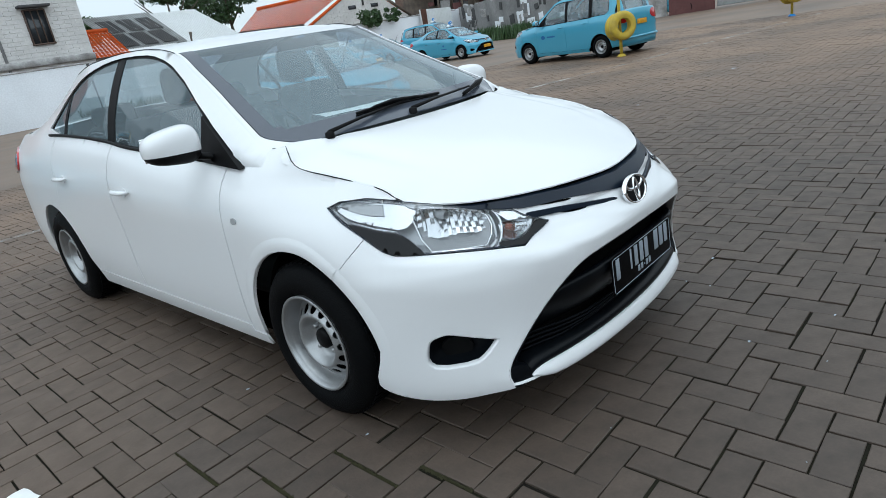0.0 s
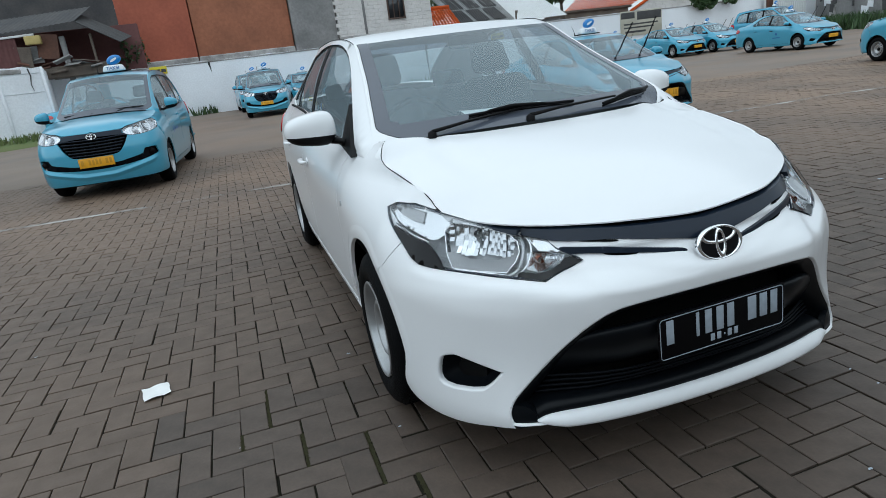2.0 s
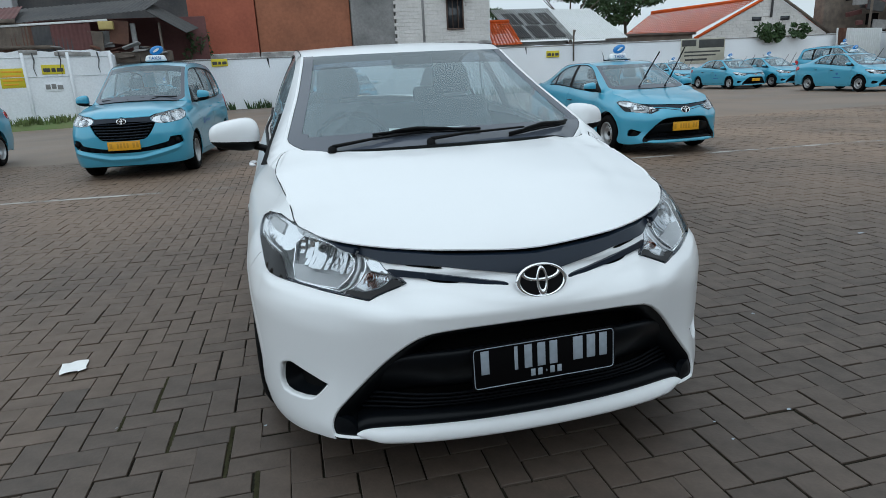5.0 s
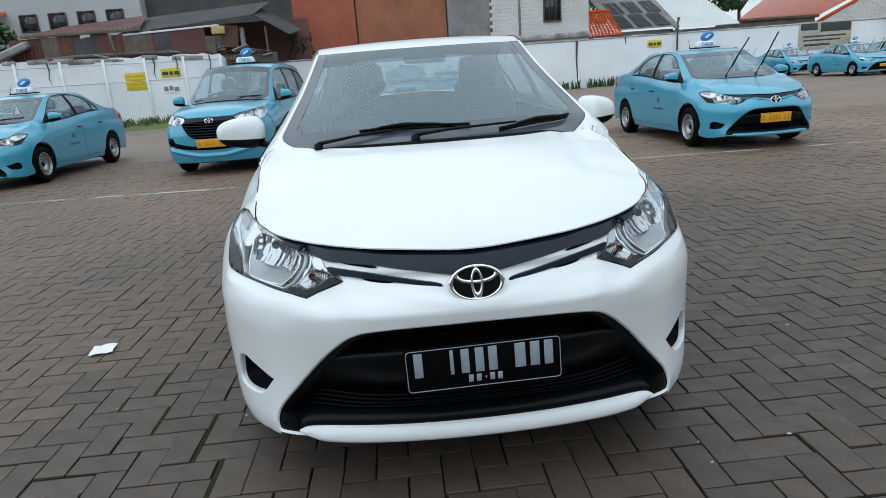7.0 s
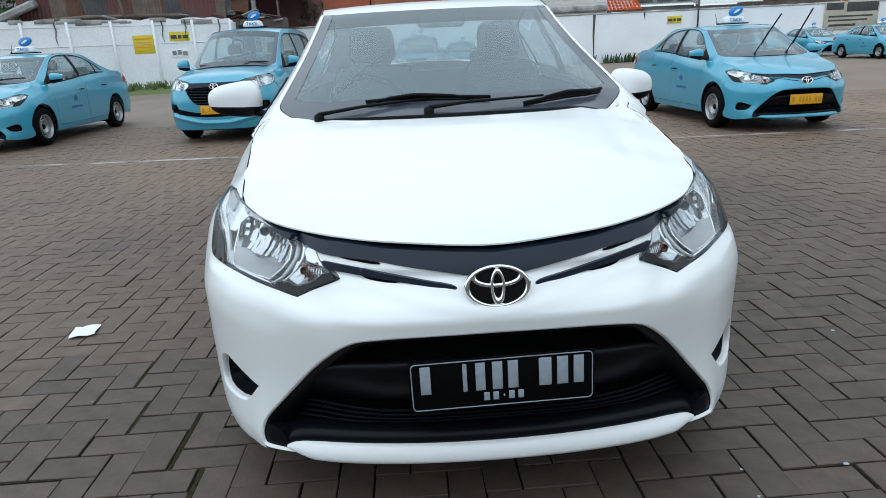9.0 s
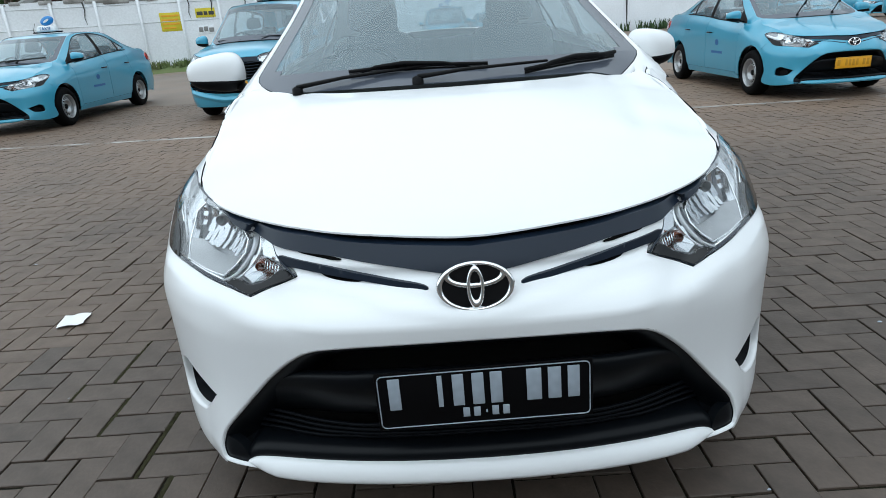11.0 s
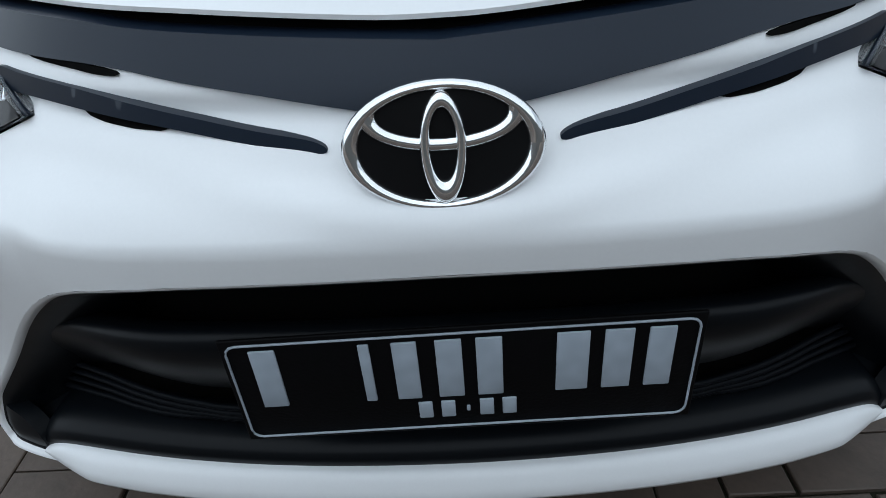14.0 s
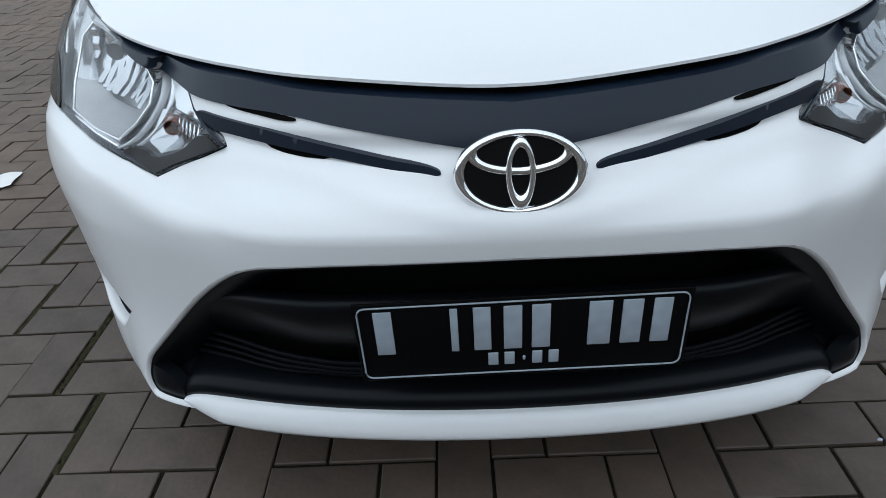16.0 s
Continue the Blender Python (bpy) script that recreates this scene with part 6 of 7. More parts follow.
# posts and panel joints of the precast wall
for k in range(18):
    x, y = along(A, B, 29.0 - 1.53 * k, .03)
    tagged(part("wall_post", block((.11, .036, 2.80), (x, y - .012, 1.40), .012, (0, 0, 24.6), 1), WALL, left_wall), "")
for z in (1.9, 2.62):
    (xa, ya), (xb, yb) = along(A, B, .5, .012), along(A, B, 28.9, .012)
    part("panel_joint", tube([(xa, ya, z), (xb, yb, z)], .0135, 4), WALL, left_wall)
rnd = random.Random(7)
for k in range(26):
    x, y = along(A, B, 29.0 - rnd.uniform(0, 24), .02)
    part("top_damage", block((rnd.uniform(.3, 1.3), .03, rnd.uniform(.06, .20)), (x, y, 2.84 - rnd.uniform(0, .12)), .012, (0, rnd.uniform(-4, 4), 24.6), 1), WALLTOP, left_wall)
for k in range(7):
    x, y = along(A, B, 29.0 - rnd.uniform(0, 18), .022)
    part("crack", tube([(x, y, 2.8), (x + .04, y, 2.5), (x - .03, y, 2.2), (x + .02, y, 1.95)], [.03, .022, .016, .006], 5), DARKGREY, left_wall)
for x, z0, z1 in ((9.9, .2, 2.5), (-1.5, 2.0, 2.5), (12.6, 2.1, 2.5)):
    part("stain", tube([(x, 32.99, z1), (x - .03, 32.99, (z0 + z1) / 2 + .2), (x + .02, 32.99, z0)], [.07, .05, .02], 6, flat=.3), DARKGREY, right_wall)
part("wall_pole", tube([(15.4, 32.8, 1.6), (15.4, 32.8, 3.0), (15.45, 32.8, 3.3)], [.05, .05, .09], 8), WOOD, right_wall)
part("wall_coping", block((46.0, .26, .07), (14.6, 33.1, 2.50), .01, (0, 0, 0), 1), WALLTOP, right_wall)


def board(name, centre, size, turn, ground_mat, bar_mat, lines, label):
    """A flat notice board with bars in place of its writing."""
    m = pose(*centre, 0, 0, turn)
    ob = part(name, moved(as_lists(block((size[0], .03, size[1]), (0, 0, 0), .006)), m), ground_mat)
    tagged(ob, label, "sign")
    for x0, x1, z0, z1 in lines:
        part("bar", moved(as_lists(block(((x1 - x0) * size[0], .01, (z1 - z0) * size[1]), (((x0 + x1) / 2 - .5) * size[0], -.016, (.5 - (z0 + z1) / 2) * size[1]), .002)), m), bar_mat, ob)
    return ob


board("notice_board", (-10.82, 26.13, 1.88), (.80, .72), 24.6, BOARDYELLOW, PLATEYELLOW, [(.08, .92, .12, .22), (.08, .85, .34, .44), (.08, .9, .56, .66), (.08, .7, .78, .86)], "yellow notice board with faded lines on the white wall")
for c, tn in (((-9.55, 26.70, 2.16), 24.6), ((14.2, 32.96, 2.05), 0), ((-3.9, 32.96, 2.35), 0)):
    board("name_board", c, (.78, .36), tn, BOARDYELLOW, DARKGREY, [(.06, .36, .35, .75), (.42, .6, .35, .75), (.66, .94, .35, .75)], "small yellow sign with dark lettering bars")
board("faded_lettering", (-9.62, 26.67, 1.50), (.66, .34), 24.6, WALL, CONCRETE, [(.05, .3, .2, .75), (.36, .6, .15, .7), (.66, .95, .3, .8)], "faded grey lettering on the wall")
board("banner", (23.9, 32.95, 1.85), (3.0, 1.45), 0, material("faded_beige_banner", (0.46, 0.44, 0.36), 0.8, 0, 0, 0.5, 1.5), DARKGREY, [(.02, .34, .05, .3), (.4, .98, .05, .38), (.08, .9, .5, .56), (.08, .8, .64, .7), (.1, .6, .8, .88)], "weathered beige banner with dark printed blocks")


def tufts(name, spots, count, height, label, mat=GRASS, seed=1, blade=.02):
    """Grass or weeds: thin upright blades about the spots (x, y, half width x, half width y)."""
    rnd = random.Random(seed)
    vs, fs = [], []
    for x, y, wx, wy in spots:
        for _ in range(count):
            px, py = x + rnd.uniform(-wx, wx), y + rnd.uniform(-wy, wy)
            h, a = height * rnd.uniform(.35, 1), rnd.uniform(0, math.pi)
            dx, dy = math.cos(a) * blade, math.sin(a) * blade
            lx, ly = rnd.uniform(-.4, .4) * h, rnd.uniform(-.4, .4) * h
            n = len(vs)
            vs += [(px - dx, py - dy, 0), (px + dx, py + dy, 0), (px + lx * .5 + dx * .7, py + ly * .5 + dy * .7, h * .6), (px + lx, py + ly, h)]
            fs.append((n, n + 1, n + 2, n + 3))
    return tagged(part(name, (vs, fs), mat, smooth=False), label, "grass", kind="stuff")


verge = [[Vector((*along(A, B, s, .1), .16)), Vector((*along(A, B, s, 1.2), .22)), Vector((*along(A, B, s, 2.2 + .2 * math.sin(s * 1.7)), .10)), Vector((*along(A, B, s, 2.5 + .2 * math.sin(s * 1.7)), -.01))] for s in np.linspace(2, 28.8, 50)]
tagged(part("verge", sheet(verge), GRASS), "raised grass verge along the white wall", "verge", kind="structure")
spots = [(*along(A, B, s, 1.2), .7, .7) for s in np.linspace(8, 28, 22)]
g = tufts("verge_grass", spots, 160, .35, "rough green grass on the verge", seed=2, blade=.03)
g.location.z = .15
tufts("wall_weeds", [(x, 32.7, .6, .2) for x in (-7.2, -6.4, -4.8, -4.0, -2.2, 9.3, 11.0, 11.6, 12.3, 13.2)], 45, .55, "weeds growing along the foot of the wall", LEAF, 5, .05)


def foliage(centre, radii, count, leaf, rnd, vs, fs):
    """Leaf quads scattered through a clumped, uneven crown."""
    clumps = []
    for _ in range(14):
        v = Vector((rnd.gauss(0, 1), rnd.gauss(0, 1), rnd.gauss(0, 1))).normalized() * rnd.uniform(.35, .95)
        clumps.append((Vector((v.x * radii[0], v.y * radii[1], v.z * radii[2])), rnd.uniform(.22, .42)))
    for _ in range(count):
        c, r = rnd.choice(clumps)
        d = Vector((rnd.gauss(0, 1), rnd.gauss(0, 1), rnd.gauss(0, 1))).normalized() * r * rnd.uniform(.5, 1)
        p = Vector(centre) + c + Vector((d.x * radii[0], d.y * radii[1], d.z * radii[2]))
        a, b = Vector((rnd.gauss(0, 1), rnd.gauss(0, 1), rnd.gauss(0, 1))).normalized(), Vector((rnd.gauss(0, 1), rnd.gauss(0, 1), rnd.gauss(0, 1)))
        b = a.cross(b).normalized()
        s = leaf * rnd.uniform(.5, 1.2)
        n = len(vs)
        vs += [p + a * s, p + b * s * .5, p - a * s, p - b * s * .5]
        fs.append((n, n + 1, n + 2, n + 3))


def tree(x, y, height, crown, label, count=2600, leaf=.16, seed=1, name="tree"):
    rnd = random.Random(seed)
    ob = thing(name, label, name, pose(x, y, 0))
    part("trunk", tube([(0, 0, 0), (.1, 0, height * .3), (0, .1, height * .55), (.05, 0, height * .8)], [.22, .17, .12, .05], 8), BARK, ob)
    for k in range(5):
        a = k * 1.3 + rnd.random()
        part("limb", tube([(0.03, 0, height * .5), (math.cos(a) * crown * .4, math.sin(a) * crown * .4, height * .68), (math.cos(a) * crown * .75, math.sin(a) * crown * .75, height * .82)], [.09, .06, .02], 6), BARK, ob)
    vs, fs = [], []
    foliage((0, 0, height * .76), (crown, crown, height * .26), count, leaf, rnd, vs, fs)
    part("crown", (vs, fs), LEAF, ob, smooth=False)
    return ob


def window(parent, centre, size, lean=0, bars=2):
    """A framed window with bars, standing out of a wall that faces -y."""
    x, y, z = centre
    w, h = size
    f = part("window", join(*[as_lists(block(s, c, .01, seg=1)) for s, c in (((w, .12, .08), (x, y, z + h / 2)), ((w + .1, .16, .08), (x, y - .02, z - h / 2)), ((.08, .12, h), (x - w / 2, y, z)), ((.08, .12, h), (x + w / 2, y, z)))]), FRAME, parent, "brown wooden window")
    part("pane", block((w, .02, h), (x, y - .02, z), 0), WINDOWDARK, f)
    for k in range(bars):
        part("bar", block((.05, .06, h), (x - w / 2 + w * (k + 1) / (bars + 1), y - .05, z), .005, seg=1), FRAME, f)
    return f


def corrugated(rows, amp, waves, across=160):
    """A corrugated sheet between two edges, each a pair of points."""
    (a, b), (c, d) = [[Vector(p) for p in r] for r in rows]
    n = (b - a).cross(c - a).normalized()
    grid = []
    for s in np.linspace(0, 1, 3):
        grid.append([(a.lerp(b, t)).lerp(c.lerp(d, t), s) + n * amp * math.sin(2 * math.pi * waves * t) for t in np.linspace(0, 1, across)])
    return sheet(grid)


def brick_building(name, x0, x1, y, z1, mat, label, depth=6.0, z0=0.0):
    ob = thing(name, label, "building", pose(0, 0, 0))
    part("wall", block((x1 - x0, depth, z1 - z0), ((x0 + x1) / 2, y + depth / 2, (z0 + z1) / 2), .03, seg=1), mat, ob, smooth=False)
    return ob


# red-brown party walls behind the yard
rb = brick_building("brick_house", -5.7, -2.05, 38.0, 11.0, BRICKRED, "tall red-brown brick party wall above the yard wall")
bb = brick_building("brick_house", -2.0, 3.4, 38.1, 11.0, BRICKBROWN, "tall brown brick party wall with a weathered base")
for ob, x0, x1, m in ((rb, -5.7, -2.05, BRICKRED), (bb, -2.0, 3.4, BRICKBROWN)):
    part("foot_course", block((x1 - x0, .3, .5), ((x0 + x1) / 2, 37.95, 2.75), .05, seg=1), WALLTOP, ob, smooth=False)
brick_building("plastered_house", 3.45, 6.05, 37.8, 11.0, CONCRETE, "grey plastered house wall with dark patches")
gh = brick_building("block_house", 6.1, 12.0, 37.6, 9.5, BLOCKWORK, "pale blockwork house with a brown window")
window(gh, (9.75, 37.55, 4.75), (1.0, 1.7))
part("sun_hood", block((1.5, .6, .12), (9.75, 37.35, 5.75), .02, seg=1), DARK_SHEET, gh)
part("pillar_line", block((.14, .08, 6.8), (7.75, 37.57, 6.0), .02, seg=1), CONCRETE, gh)
part("foot_course", block((5.9, .3, .35), (9.05, 37.5, 3.0), .05, seg=1), WALLTOP, gh)
for r in range(22):
    for k in range(10):
        x, z = 6.25 + .6 * k + (.3 if r % 2 else 0), 3.4 + .21 * r
        if 9.1 < x < 10.4 and 3.7 < z < 5.8 or x > 11.7:
            continue
        part("block", block((.585, .03, .198), (x, 37.595, z), .012, seg=1), BLOCKWORK, gh, smooth=False)


def tiled_roof(name, ridge, eave, courses, cols, mat, label, y_wall=None):
    """A slope of tiles laid in courses from the ridge (two points) down to the eave (two points)."""
    ob = thing(name, label, "roof")
    (a, b), (c, d) = [[Vector(p) for p in r] for r in (ridge, eave)]
    n = (b - a).cross(c - a).normalized()
    n = n if n.z > 0 else -n
    vs, fs = [], []
    for i in range(courses):
        for j in range(cols):
            s0, s1, t0, t1 = i / courses, (i + 1.12) / courses, (j + .04) / cols, (j + .96) / cols
            p = [a.lerp(b, t).lerp(c.lerp(d, t), s) for s, t in ((s0, t0), (s0, t1), (s1, t1), (s1, t0))]
            k = len(vs)
            mid0, mid1 = (p[0] + p[1]) / 2 + n * .05, (p[3] + p[2]) / 2 + n * .09
            vs += [p[0], mid0, p[1], p[2] + n * .04, mid1, p[3] + n * .04]
            fs += [(k, k + 1, k + 4, k + 5), (k + 1, k + 2, k + 3, k + 4)]
    part("tiles", (vs, fs), mat, ob, smooth=False)
    part("ridge", tube([a + n * .05, b + n * .05], .12, 8), mat, ob)
    part("fascia", tube([c - n * .08, d - n * .08], .10, 4), WOOD, ob)
    return ob


tiled_roof("small_tiled_roof", ((11.9, 41.5, 4.5), (14.6, 41.5, 4.5)), ((11.6, 39.6, 2.9), (14.9, 39.6, 2.9)), 9, 14, TILE, "small weathered orange tiled roof")
br = thing("sheet_roof", "grey and pale corrugated sheet roof", "roof")
part("sheet", corrugated((((13.9, 43.5, 5.5), (18.3, 43.5, 5.5)), ((14.7, 40.0, 3.2), (18.8, 40.0, 3.2))), .05, 26), ZINC, br)
for k in range(3):
    for r in range(2):
        part("dark_sheet", corrugated((((14.5 + 1.25 * k, 42.9 - 1.5 * r, 5.16 - .95 * r), (15.45 + 1.25 * k, 42.9 - 1.5 * r, 5.16 - .95 * r)), ((14.8 + 1.25 * k, 41.6 - 1.5 * r, 4.32 - .95 * r), (15.75 + 1.25 * k, 41.6 - 1.5 * r, 4.32 - .95 * r))), .03, 8, 50), DARK_SHEET, br)
part("gable_wall", block((4.0, 3.0, 3.1), (16.6, 42.0, 1.55), .02, seg=1), CONCRETE, br)
pr = thing("sheet_roof", "pale corrugated sheet roof", "roof")
part("sheet", corrugated((((17.9, 43.4, 5.4), (21.6, 43.4, 5.4)), ((18.4, 40.0, 3.1), (22.9, 40.0, 3.1))), .04, 28), PALE_SHEET, pr)
part("gable_wall", block((4.2, 3.0, 3.0), (20.5, 42.0, 1.5), .02, seg=1), CONCRETE, pr)
tiled_roof("orange_tiled_roof", ((26.7, 43.4, 4.93), (37.0, 44.6, 5.90)), ((23.6, 41.6, 3.40), (29.4, 41.6, 3.36)), 14, 34, TILE, "large bright orange tiled roof")
ga = thing("gable_house", "pale blockwork gable house with small vents", "building")
front, rear = [[Vector((x, y, z)) for x, z in ((29.3, 0), (40.6, 0), (40.6, 2.95), (35.6, 5.85), (29.3, 2.95))] for y in (41.2, 41.9)]
part("gable", (front + rear, [(0, 1, 2, 3, 4), (9, 8, 7, 6, 5), (1, 6, 7, 2), (2, 7, 8, 3), (3, 8, 9, 4), (0, 4, 9, 5)]), BLOCKWORK, ga, smooth=False)
part("side_wall", block((5.5, 3.2, 3.3), (26.5, 43.4, 1.65), .02, seg=1), WOOD, ga, smooth=False)
part("verge", tube([(29.0, 41.15, 2.90), (32.3, 41.15, 4.45), (35.6, 41.15, 5.97)], .11, 6), TILE, ga, "orange verge tiles")
part("verge", tube([(35.6, 41.15, 5.97), (38.2, 41.15, 4.50), (41.0, 41.15, 2.85)], .11, 6), WOOD, ga, "dark verge board")
part("far_slope", corrugated((((35.7, 41.5, 5.9), (37.2, 44.6, 5.9)), ((41.2, 41.5, 2.9), (42.4, 44.6, 2.9))), .03, 16), TILE, ga)
for x in (34.2, 36.7):
    part("vent", block((.8, .1, .3), (x, 41.17, 4.12), .02, seg=1), WINDOWDARK, ga)
part("downpipe", tube([(35.45, 41.1, 5.8), (35.4, 41.1, 4.2)], .09, 6), DARKGREY, ga)
for r in range(12):
    for k in range(18):
        x, z = 29.7 + .62 * k + (.3 if r % 2 else 0), 2.7 + .24 * r
        if z < 2.75 + (x - 29.3) * .46 and z < 5.6 - (x - 35.6) * .58 and x < 40.2:
            part("block", block((.6, .03, .225), (x, 41.19, z), .012, seg=1), BLOCKWORK, ga, smooth=False)
# cluttered dark houses further along
dk = thing("cluttered_house", "dark cluttered house fronts above the wall", "building")
rnd = random.Random(11)
for k in range(70):
    w, h, z = rnd.uniform(.3, 1.6), rnd.uniform(.2, 1.4), rnd.uniform(2.4, 6.8)
    part(rnd.choice(("board", "panel", "sheet")), block((w, rnd.uniform(.05, .5), h), (40.2 + rnd.uniform(0, 15), 38 + rnd.uniform(0, 3.0), z), .02, (0, rnd.uniform(-12, 12), rnd.uniform(-20, 20)), 1), rnd.choice((RUST, DARK_SHEET, WOOD, MAROON, MAROON, CONCRETE, DARKGREY, RUBBER)), dk, smooth=False)
for x in (41.0, 44.2, 46.0, 49.5):
    part("post", tube([(x, 37.8, 0), (x + .1, 37.8, 7.4)], .09, 6), WOOD, dk)
part("awning", corrugated((((43.6, 40.5, 5.4), (49.0, 40.5, 5.2)), ((43.2, 37.2, 4.3), (49.4, 37.2, 4.1))), .03, 20), MAROON, dk)
part("back_wall", block((18, 1, 6.4), (49.5, 42, 3.2), .02, seg=1), WOOD, dk)

# rusty sheds behind the precast wall
sh = thing("rusty_shed", "low rusty sheet-metal shed with a maroon roof", "shed")
part("roof", corrugated((((-17.0, 34.0, 5.05), (-12.6, 34.0, 5.35)), ((-17.4, 31.0, 4.45), (-12.0, 31.0, 4.5))), .02, 24), MAROON, sh)
part("eave_board", block((5.6, .1, .16), (-14.8, 30.95, 4.40), .01, (0, 0, 0), 1), WOOD, sh)
for k in range(11):
    w = rnd.uniform(.9, 1.7)
    part("patch_sheet", corrugated((((-18.2 + .75 * k, 31.1 - rnd.random() * .2, 4.5 - rnd.random() * .5), (-18.2 + .75 * k + w, 31.1, 4.35 - rnd.random() * .2)), ((-18.2 + .75 * k, 31.0, 2.7), (-18.2 + .75 * k + w, 31.0, 2.7))), .012, 9, 40), (MAROON, RUST, WOOD, RUST, DARK_SHEET)[k % 5], sh, smooth=False)
part("debris", block((2.4, 1.2, .35), (-18.3, 30.6, 3.6), .08, (8, -22, 10), 1), ZINC, sh, smooth=False)
part("beam", tube([(-18.8, 30.8, 3.2), (-15, 30.8, 3.35), (-10.6, 30.8, 3.25)], .09, 6), WOOD, sh)
part("beam", tube([(-13.4, 30.7, 4.3), (-13.2, 30.6, 3.1)], .06, 6), WOOD, sh)
ds = thing("dark_shed", "open shed with a dark sagging sheet roof", "shed")
part("roof", corrugated((((-13.0, 35.0, 5.35), (-6.4, 35.0, 5.75)), ((-13.2, 31.2, 4.25), (-6.6, 30.8, 4.70))), .02, 30), DARK_SHEET, ds)
part("roof_end", corrugated((((-7.4, 35.0, 5.7), (-6.6, 31.0, 4.7)), ((-4.9, 35.0, 4.2), (-5.0, 31.0, 3.7))), .03, 14, 60), DARKGREY, ds)
part("eave_board", block((4.6, .08, .09), (-10.6, 31.05, 4.27), .01, (0, -2, 0), 1), PALE_SHEET, ds)
part("back_wall", block((8.5, .3, 4.4), (-8.8, 35.3, 2.6), .02, seg=1), MAROON, ds)
for x in (-7.35, -6.2):
    part("post", block((.22 if x < -7 else .10, .16, 3.0), (x, 31.4, 2.7), .03, seg=1), CONCRETE if x < -7 else WOOD, ds)
for k in range(9):
    part("patch_sheet", block((rnd.uniform(.5, 1.2), .06, rnd.uniform(.5, 1.1)), (-12.9 + .62 * k, 31.3 + rnd.uniform(-.2, .2), 3.3 + rnd.uniform(-.3, .6)), .01, (0, rnd.uniform(-9, 9), rnd.uniform(-10, 10)), 1), (WOOD, CONCRETE, RUST, WALLTOP, RUST, DARK_SHEET)[k % 6], ds, smooth=False)
part("lamp_box", block((.62, .3, .36), (-8.35, 30.9, 4.1), .04), material("faded_yellow_box", (0.42, 0.33, 0.12), 0.7, 0, 0, 0.4, 4), ds)
# pale flats and a grey block far behind
fl = thing("apartment_house", "pale apartment house with dark windows", "building")
part("wall", block((12.5, 8, 14), (-25.2, 55, 7), .05, seg=1), material("grey_white_plaster", (0.40, 0.41, 0.43), 0.85, 0, 0, 0.4, 0.4, tint=(0.30, 0.30, 0.31)), fl, smooth=False)
for k in range(4):
    for z in (7.3, 10.2):
        window(fl, (-27.4 + 2.15 * k, 50.95, z), (1.25, 1.2), bars=1)
gb = thing("grey_block", "dark grey building with a balcony rail", "building")
part("wall", block((18.6, 8, 14), (-9.6, 56, 7), .05, seg=1), DARK_SHEET, gb, smooth=False)
part("balcony", block((6.0, 1.2, .25), (-4.2, 51.6, 6.3), .02, seg=1), PALE_SHEET, gb)
for k in range(9):
    part("rail_post", block((.06, .06, 1.1), (-7.0 + .7 * k, 51.1, 6.95), .005, seg=1), PALE_SHEET, gb)
part("rail", block((6.0, .07, .07), (-4.2, 51.1, 7.5), .01, seg=1), PALE_SHEET, gb)
part("balcony_door", block((2.6, .1, 2.0), (-5.2, 51.95, 7.4), .02, seg=1), ZINC, gb)
tiled_roof("red_tiled_roof", ((-38, 52, 8.6), (-29.0, 52, 8.6)), ((-38, 47, 6.4), (-28.6, 47, 6.4)), 10, 26, TILE, "red tiled roof in the distance")
tree(-22.0, 33.5, 6.0, 2.4, "dark green leafy tree beside the sheds", 3000, .17, 3)
tree(-5.1, 35.4, 4.6, .8, "small green shrub tree beside the shed", 600, .12, 4)
tree(24.0, 52.0, 9.0, 4.2, "tall green tree behind the roofs", 3600, .22, 5)
tree(30.5, 54.0, 9.5, 3.8, "tall green tree behind the roofs", 3000, .22, 6)
tree(39.8, 30.6, 4.2, 1.9, "dark green tree over the old wall", 1800, .15, 12)
tree(14.5, 50.0, 7.0, 3.0, "green tree behind the roofs", 2000, .2, 8)
# bushes on the wall
for x, r, sd, n in ((28.4, 1.15, 9, 1500), (30.4, .65, 10, 600)):
    vs, fs = [], []
    foliage((0, 0, 0), (r, .7, r * .78), n, .13, random.Random(sd), vs, fs)
    ob = thing("bush", "green bush hanging over the white wall", "bush", pose(x, 32.7, 2.75))
    part("leaves", (vs, fs), LEAF, ob, smooth=False)
    part("stem", tube([(0, .3, -.4), (0, .2, 0), (.2, 0, .4)], [.05, .04, .02], 6), BARK, ob)
# the yard's far side: old wall with weeds, gates
fw = wall_run("wall_east", (38.0, 33.0), (30.5, 18.0), 2.7, .25, "dark stained old wall with flaking paint", seed=8, rough_top=.25)
fw.data.materials[0] = CONCRETE
for k in range(34):
    s = rnd.uniform(.3, 16)
    x, y = along((38.0, 33.0), (30.5, 18.0), s, .03)
    part("flaked_paint", block((rnd.uniform(.2, 1.0), .03, rnd.uniform(.2, .9)), (x, y, rnd.uniform(.7, 2.3)), .01, (0, rnd.uniform(-10, 10), 63.4), 1), rnd.choice((WALL, DARKGREY, WALLTOP)), fw, smooth=False)
tufts("wall_foot_weeds", [(*along((38.0, 33.0), (30.5, 18.0), s, 1.0), .8, .8) for s in np.linspace(0, 16, 18)], 120, 1.0, "tall weeds at the foot of the old wall", LEAF, 9, .06)
gt = thing("old_gate", "rusty gate and dark shopfronts at the yard's edge", "gate")
